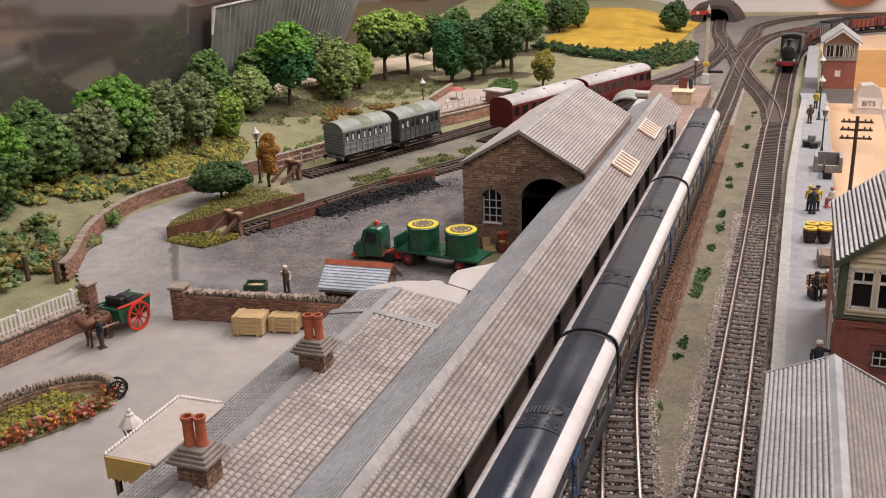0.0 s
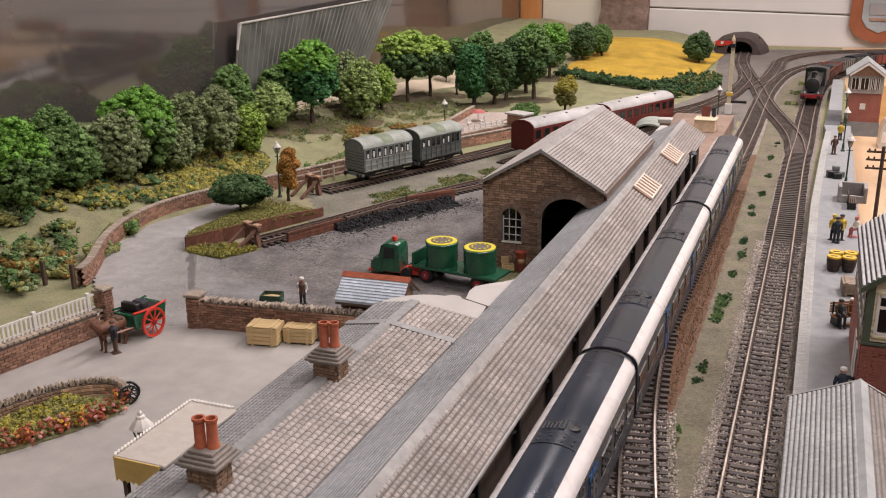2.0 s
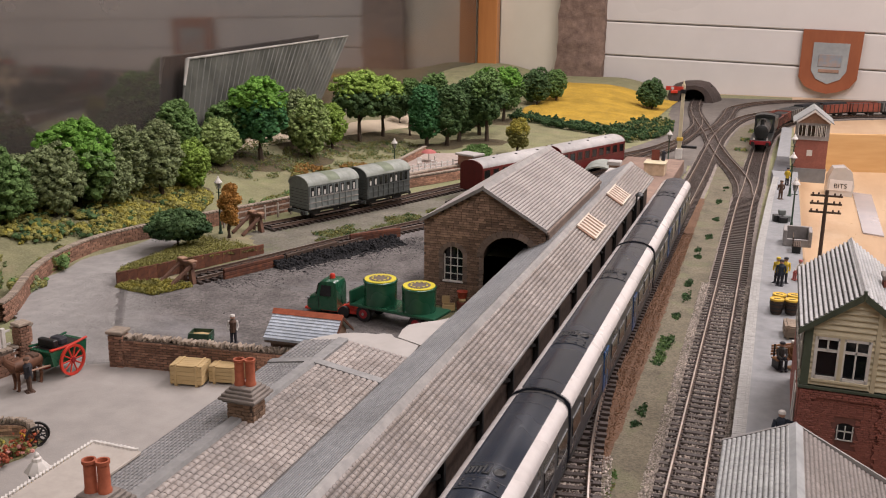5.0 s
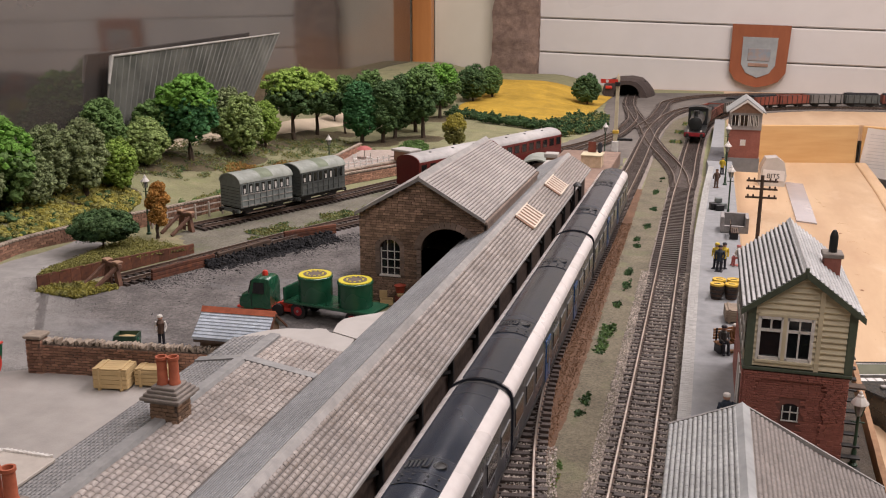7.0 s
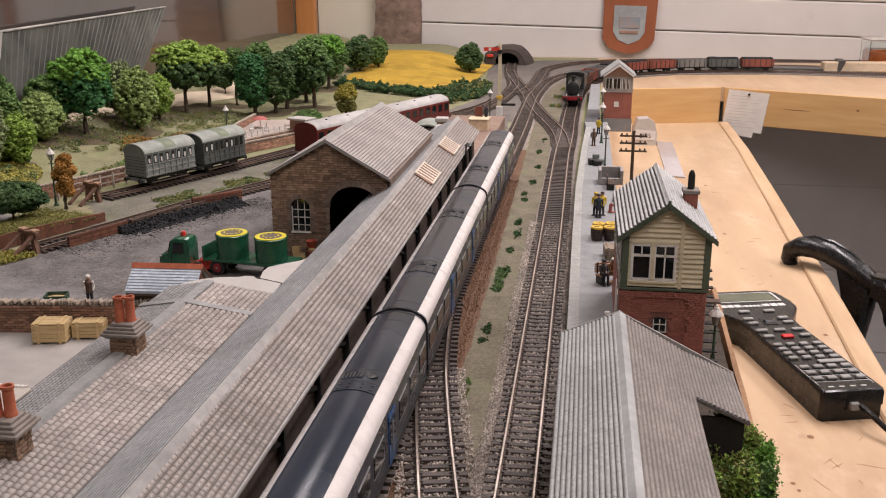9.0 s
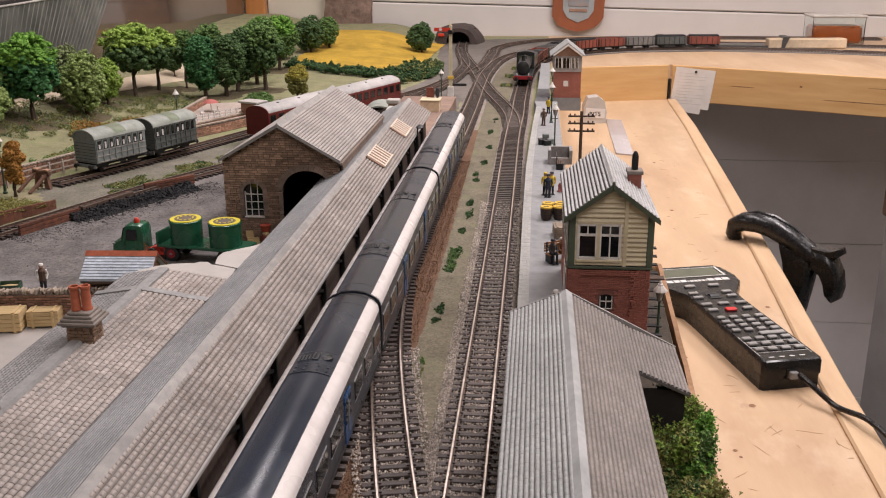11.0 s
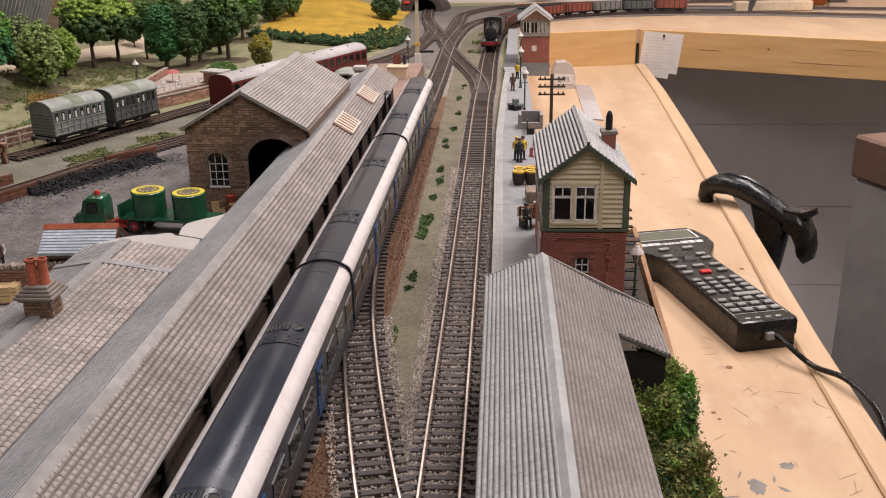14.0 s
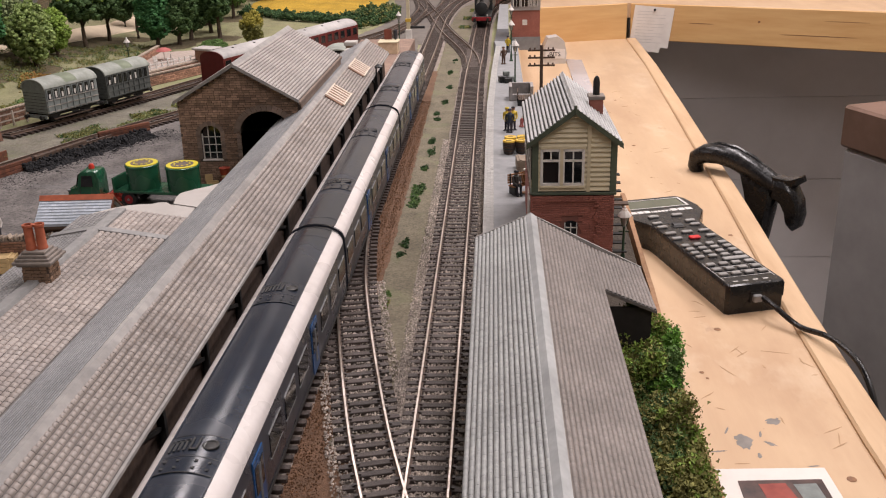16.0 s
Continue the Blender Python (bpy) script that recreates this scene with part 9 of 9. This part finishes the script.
def handset():
    """Throttle handset lying on the shelf: length along its own y, the cable end at -y."""
    c = thing("throttle_handset", 189.5, 257, -72, 15, "black plastic model railway throttle with grey buttons", "controller")
    out = [(-21, -106), (22, -106), (24, -103), (23.5, 18), (25, 34), (35, 50), (42, 62), (44, 78), (41, 99), (36, 106), (-31, 106), (-37, 99), (-40, 78), (-38, 62), (-31, 50), (-22, 34), (-21.5, 18), (-23, -103)]
    part("lower_shell", Form().prism([(x * 0.985, y * 0.99) for x, y in out], 0.0, 10.5, "z"), M["plastic"], c)
    g = Form()
    ring = lambda k, z: [(x * k, y * (1 - (1 - k) * 0.35), z) for x, y in out]
    g.strip([ring(1.0, 11.0), ring(1.0, 20.0), ring(0.97, 22.2), ring(0.93, 23.0)], close=True)
    g.add(ring(0.93, 23.0), [tuple(range(len(out)))])
    part("upper_shell", g, M["plastic"], c)
    part("seam", Form().prism([(x * 0.965, y * 0.98) for x, y in out], 10.4, 11.1, "z"), M["black"], c)
    d = part("display", Form().box(-27, 31, 76, 97, 22.8, 23.3, 0.2), M["lcd"], c, "dark olive display window")
    part("display_rim", Form().box(-30, 34, 97, 98, 22.9, 23.5).box(-30, 34, 75, 76, 22.9, 23.5).box(-30, -28, 76, 97, 22.9, 23.5).box(32, 34, 76, 97, 22.9, 23.5), M["print_white"], d, "pale printed border")
    x = -26
    for w in (5, 4.5, 4.5, 1.5, 3, 2.5, 2.5, 2.5, 1.5, 5, 5, 5):
        part("print_bar", Form().box(x, x + 1.4 * w - 0.9, 63.5, 69.5 if w > 4 else 67.5, 22.95, 23.2), M["print_white"], c, "pale plain lettering bar")
        x += 1.4 * w

    def key(kx, ky, w=8, h=4.2, mt="button"):
        ky, w, h = float(np.interp(ky, [-75, -53, -43, -31, -4, 10, 22, 34, 42, 55], [-85, -65, -57, -48, -22, -6, 8, 24, 34, 51])), w * 0.95, h * 1.0
        part("key", Form().box(kx - w / 2, kx + w / 2, ky - h / 2, ky + h / 2, 22.9, 24.8, 0.5), M[mt], c, "red key" if mt == "redbutton" else "")
    for kx in (-11, 11):
        key(kx, 55, 10, 4)
    for kx in (-15, 15):
        key(kx, 42, 9, 3.8)
        key(kx, 34, 9, 3.8)
    part("thumb_wheel", Form().box(-5.5, 5.5, 21, 34, 22.6, 23.4).cyl((-4, 27, 20.6), (4, 27, 20.6), 4.4, 4.4, 18), M["black"], c)
    for kx in (-15, 0, 15):
        key(kx, 22, 10, 4)
    key(-15, 11, 9, 4)
    key(0, 10, 9.5, 5.4, "redbutton")
    key(15, 11, 9, 4)
    for row in range(4):
        for kx in (-16, -5.5, 5, 16):
            key(kx, -4 - row * 9, 7, 4.2)
    part("key_bar", Form().box(-1, 19.5, -59, -54, 22.9, 24.6, 0.5), M["button"], c)
    for row in range(3):
        for kx in (-16, -5.5, 5, 16):
            key(kx, -53 - row * 11, 7.5, 4.4)
        part("print_line", Form().box(-20, 20, -70.0 - row * 10, -69.6 - row * 10, 22.95, 23.15), M["print_white"], c)
    for s in (-1, 1):
        part("print_line", Form().box(s * 20.3 - 0.2, s * 20.3 + 0.2, -95, -60, 22.95, 23.15), M["print_white"], c)
    for k in range(4):
        part("foot_bar", Form().box(-15 + k * 8, -11 + k * 8, -99, -97.5, 22.95, 23.15), M["print_white"], c, "pale plain lettering bar")
    p = part("plug", Form().box(-3.2, 3.2, -110, -105.5, 9.5, 15, 0.6), M["steelgrey"], c, "clear cable plug")
    part("socket", Form().box(-4.6, 4.6, -106.8, -105.8, 8, 16.5), M["black"], p)
    cab = Form()
    pts = [(221, 150, -58), (226, 138, -60), (238, 118, -66), (250, 92, -62), (259, 64, -66), (263, 42, -82), (265, 26, -110), (266, 14, -160), (266, 6, -300)]
    P = [Vector(q) for q in pts]
    sm = []
    for i in range(len(P) - 1):
        a, b, e, f = P[max(i - 1, 0)], P[i], P[i + 1], P[min(i + 2, len(P) - 1)]
        for k in range(8):
            t = k / 8
            sm.append(0.5 * (2 * b + (e - a) * t + (2 * a - 5 * b + 4 * e - f) * t * t + (3 * b - a - 3 * e + f) * t ** 3))
    cab.tube(sm + [P[-1]], 2.0, 10)
    solid("handset_cable", cab, M["plastic"], "black cable hanging over the shelf edge", "cable")


def clamp_tool():
    """Black plastic clamp hooked over the shelf edge."""
    c = thing("spring_clamp", 262, 520, -69, -40, "black plastic clamp gripping the shelf edge", "clamp")
    spine = [(-14, 0, -6), (-18, 0, 3), (-16, 0, 12), (-6, 0, 18), (10, 0, 20), (28, 0, 18), (46, 0, 11), (62, 0, 3), (76, 0, -4), (88, 0, -8)]
    P = [Vector(p) for p in spine]
    wid = [8, 10, 12, 13, 14, 14, 13.5, 13, 12, 11]
    hei = [6, 8, 9.5, 10.5, 11, 11.5, 11.5, 11, 10, 8]
    rows = []
    for k, p in enumerate(P):
        d = (P[min(k + 1, len(P) - 1)] - P[max(k - 1, 0)]).normalized()
        nrm = Vector((-d.z, 0, d.x))
        rows.append([tuple(p + Vector((0, wid[k] * math.cos(a), 0)) + nrm * (hei[k] * math.sin(a))) for a in [2 * math.pi * i / 14 for i in range(14)]])
    g = Form().strip(rows, close=True)
    g.add(rows[0], [tuple(range(14))]).add(rows[-1], [tuple(range(14))])
    part("jaw_arm", g, M["plastic"], c, "smooth black curved arm", sharp=80)
    def loaf(outline, half):
        cx, cz = sum(p[0] for p in outline) / len(outline), sum(p[1] for p in outline) / len(outline)
        f = Form()
        rings = [[(cx + (x - cx) * k, y, cz + (z - cz) * k) for x, z in outline] for y, k in ((-half, 0.72), (-half * 0.78, 0.92), (-half * 0.5, 1), (half * 0.5, 1), (half * 0.78, 0.92), (half, 0.72))]
        f.strip(rings, close=True)
        f.add(rings[0], [tuple(range(len(outline)))]).add(rings[-1], [tuple(range(len(outline)))])
        return f

    part("head_bar", loaf([(72, 6), (86, 6), (97, 0), (105, -14), (108, -30), (106, -42), (100, -47), (94, -42), (91, -30), (84, -18), (70, -10)], 12), M["plastic"], c, "blunt head pointing down", sharp=80)
    part("upper_lip", loaf([(70, 8), (84, 7), (94, 8), (103, 12), (105, 6), (98, 0), (84, -4), (70, -2)], 9), M["plastic"], c, sharp=80)
    part("body", loaf([(36, 16), (52, 10), (66, 2), (78, -8), (76, -30), (70, -70), (64, -130), (40, -130), (46, -70), (48, -30), (42, -2)], 12), M["plastic"], c, sharp=80)
    part("finger_ridge", Form().tube([(-8, 0, 26), (8, 0, 30.5), (28, 0, 29), (48, 0, 22), (66, 0, 12)], [1.5, 2.6, 3, 2.8, 1.5], 8), M["plastic"], c)


def shelf_things():
    handset()
    clamp_tool()
    ph = thing("paper_photo", 176, -92, -71.8, 0, "glossy photo print with white border lying on the shelf", "photo")
    part("sheet", Form().prism([(-31, 44), (27, 46), (30, -60), (-34, -60)], 0, 0.35, "z"), M["paper"], ph)
    part("printed_area", Form().prism([(-22, 33), (22, 35), (24, -60), (-25, -60)], 0.4, 0.6, "z"), M["photodark"], ph, "blurred dark red and grey picture")
    part("printed_patch", Form().prism([(-12, 30), (2, 31), (6, 12), (-10, 10)], 0.62, 0.75, "z"), M["photored"], ph)
    part("printed_patch", Form().prism([(6, 30), (18, 31), (20, 4), (9, 6)], 0.62, 0.75, "z"), M["greyvan"], ph)
    r = np.random.default_rng(31)
    for x, y, rx, ry in ((167, -20, 7.5, 5), (189, 2, 4.6, 3.4), (172, -34, 2.4, 1.2), (178, -12, 3.5, 0.7), (160, -8, 4, 0.6), (181, -22, 1.4, 3.2), (150, -30, 5, 0.7), (198, -44, 3, 0.6)):
        n = 30
        outl = [(rx * (1 + 0.35 * r.normal() * 0.5) * math.cos(2 * math.pi * i / n), ry * (1 + 0.35 * r.normal() * 0.5) * math.sin(2 * math.pi * i / n)) for i in range(n)]
        s = thing("glue_stain", x, y, -71.9, r.uniform(0, 90), "dull grey dried glue stain on the plywood", "stain", "stains on the shelf", kind="structure")
        part("stain", Form().prism(outl, -0.06, -0.03, "z"), M["stain"], s, smooth=False)
    for x, y, q in ((184, 126, 2.4), (160, 62, 1.6), (162, 54, 1.2), (214, -56, 2.6), (238, 320, 2.2), (150, 205, 1.2), (196, 640, 2.2), (178, 760, 2.4), (205, 905, 2), (120, 520, 1.4)):
        s = thing("screw_hole", x, y, -71.9, r.uniform(0, 90), "dark screw hole in the plywood", "hole", "screw holes", kind="structure")
        part("hole", Form().lathe([(q, 0), (q, 0.12), (0.1, 0.1)], n=10), M["knot"], s)
    for k in range(120):
        x, y = r.uniform(130, 232), -160 + 1300 * r.random() ** 1.6
        s = r.uniform(1.5, 9)
        a = r.uniform(0, 180)
        m = thing("scratch_mark", x, y, -71.93, a, "faint brown scuff on the plywood", "scuff", "scuffs on the shelf", kind="structure")
        part("scuff", Form().prism([(-s, 0), (-s * 0.3, 0.5), (s, 0.1), (s * 0.4, -0.5)], 0, 0.1, "z"), M["scuff"], m)
    # paper pinned to the beam
    ang = math.degrees(math.atan2(1320 - 1517, 692 - 304))
    n = thing("pinned_note", 304, 1516, 0, ang, "white handwritten notes pinned to the beam", "paper")
    part("sheet", Form().prism([(14, -4), (96, -8), (86, -88), (70, -87), (68, -98), (38, -96), (6, -70)], -2.2, -1.8), M["paper"], n)
    for k in range(11):
        y = -16 - k * 6.2
        part("line_bar", Form().box(20 - k * 0.6, (80 if k % 3 else 60) - k, -2.4, -2.25, y - 0.5, y + 0.3), M["ink"], n)
    part("pin", Form().cyl((56, -2, -12), (56, -5, -12), 2.4), M["black"], n)
    # bag, strip and clutter
    b = thing("parts_bag", 134, 1240, -72, 4, "clear plastic bag of parts with a white label", "bag")
    part("bag", Form().prism([(-20, 0), (20, 0), (22, 18), (17, 40), (6, 48), (-12, 46), (-19, 30)], -16, 16), M["bagplastic"], b)
    lab = part("label_card", Form().prism([(-17, 10), (18, 9), (19, 26), (-16, 28)], -17, -16.4), M["paper"], b)
    text_mesh("BITS", 11, b, M["black"], pose(0.5 * MM, -17.4 * MM, 17 * MM, 90, 0, 0), "label_letters", "hand-lettered black word BITS")
    part("contents", Form().box(-14, 14, -10, 10, 0, 16, 3), M["whitecard"], b)
    st = thing("plastic_strip", 168, 1110, -71.9, 0, "long clear plastic strip lying on the shelf", "strip")
    part("strip", Form().prism([(-14, -150), (12, -160), (18, 140), (-10, 150)], 0, 2.0, "z"), M["bagplastic2"], st)
    tb = thing("plastic_tub", 760, 1985, 0.4, 0, "clear plastic box with orange contents", "tub")
    g = Form().box(-62, 62, -40, -38.5, 0, 62).box(-62, 62, 38.5, 40, 0, 62).box(-62, -60.5, -38.5, 38.5, 0, 62).box(60.5, 62, -38.5, 38.5, 0, 62)
    part("side_wall", g, M["clear"], tb, "clear plastic side")
    part("lid", Form().box(-65, 65, -43, 43, 62.3, 68, 2), M["bagplastic"], tb, "cloudy plastic lid")
    part("contents", Form().box(-58, 58, -36, 36, 0.5, 42, 6), M["orangejelly"], tb, "glossy orange contents")
    tr = thing("plastic_tray", 470, 1870, 0.4, -4, "long dark shallow tray behind the track", "tray")
    part("tray", Form().prism([(-140, 0), (140, 0), (150, 26), (136, 26), (128, 6), (-128, 6), (-136, 26), (-150, 26)], -30, 30), M["traygrey"], tr)
    bl = thing("wood_block", 660, 1850, 0.4, 3, "pale offcut of wood behind the track", "block")
    part("block", Form().box(-90, 90, -16, 16, 0, 22, 2), M["lightwood"], bl)
    cbn = thing("brown_cabinet", 535, 900, -950, 20, "brown-topped cabinet with dark grey sides beyond the well", "cabinet")
    part("carcass", Form().box(4, 520, -700, -4, 0, 806, 6), M["cupgrey"], cbn, "grey cabinet body")
    part("top_box", Form().box(0, 524, -704, 0, 806, 868, 4), M["brownbox"], cbn, "brown top section")


M["drumred"] = mat("drum_red", (0.45, 0.085, 0.045), (0.33, 0.06, 0.035), 200, 0.55, large=0.15)
M["photodark"] = mat("photo_print", (0.16, 0.10, 0.09), (0.06, 0.05, 0.05), 60, 0.25)
M["photored"] = mat("photo_red", (0.38, 0.10, 0.08), (0.25, 0.07, 0.06), 80, 0.25)
M["stain"] = mat("glue_grey", (0.22, 0.20, 0.18), (0.16, 0.145, 0.13), 120, 0.5)
M["scuff"] = mat("scuff_brown", (0.42, 0.27, 0.14), (0.34, 0.21, 0.11), 120, 0.6)
M["bagplastic"] = mat("cloudy_plastic", (0.55, 0.51, 0.47), (0.45, 0.42, 0.38), 50, 0.25)
M["bagplastic2"] = mat("hazy_strip", (0.42, 0.39, 0.39), (0.36, 0.34, 0.35), 30, 0.2)
M["traygrey"] = mat("dark_tray", (0.07, 0.065, 0.06), (0.05, 0.045, 0.04), 60, 0.4)
M["cupgrey"] = mat("cupboard_grey", (0.36, 0.345, 0.34), (0.31, 0.295, 0.29), 20, 0.45)


def wall_plaque():
    p = thing("wall_plaque", 138, 2146, 89, 0, "varnished wooden shield plaque with a grey metal crest", "plaque")
    p.matrix_basis = pose(0.138, 2.146, 0.090, 0, ROOM_TILT, 0)
    sh = [(-70, 76), (-68, -40), (-52, -62), (-26, -73), (0, -78), (26, -73), (52, -62), (68, -40), (70, 76)]
    part("shield", Form().prism(sh, -12, 0), M["plaque"], p)
    inner = [(-42, 46), (-41, -22), (-28, -42), (0, -54), (28, -42), (41, -22), (42, 46)]
    part("metal_shield", Form().prism(inner, -14, -12.2), M["plaqueplate"], p, "grey metal shield")
    part("crest_shape", Form().box(-27, 27, -15.5, -14, -12, 18, 1.0), M["plaqueblue"], p, "plain blue-grey crest shape")
    part("crest_band", Form().box(-24, 24, -16, -14, -26, -18, 0.6), M["lightbrown"], p)


M["plaqueblue"] = mat("crest_blue_grey", (0.20, 0.24, 0.27), (0.30, 0.22, 0.18), 60, 0.5)
small_hut()
horse_cart()
telegraph_pole()
signal_post()
tunnel_mouth()
crate_box(-308, 47.5, 2.1, 10, 20.5, 15, 13.4, "pale planked wooden crate on the forecourt")
crate_box(-287, 56, 2.1, 10, 19.5, 10.5, 11.4, "smaller pale wooden crate on the forecourt")
platform_things()
shelf_things()
wall_plaque()
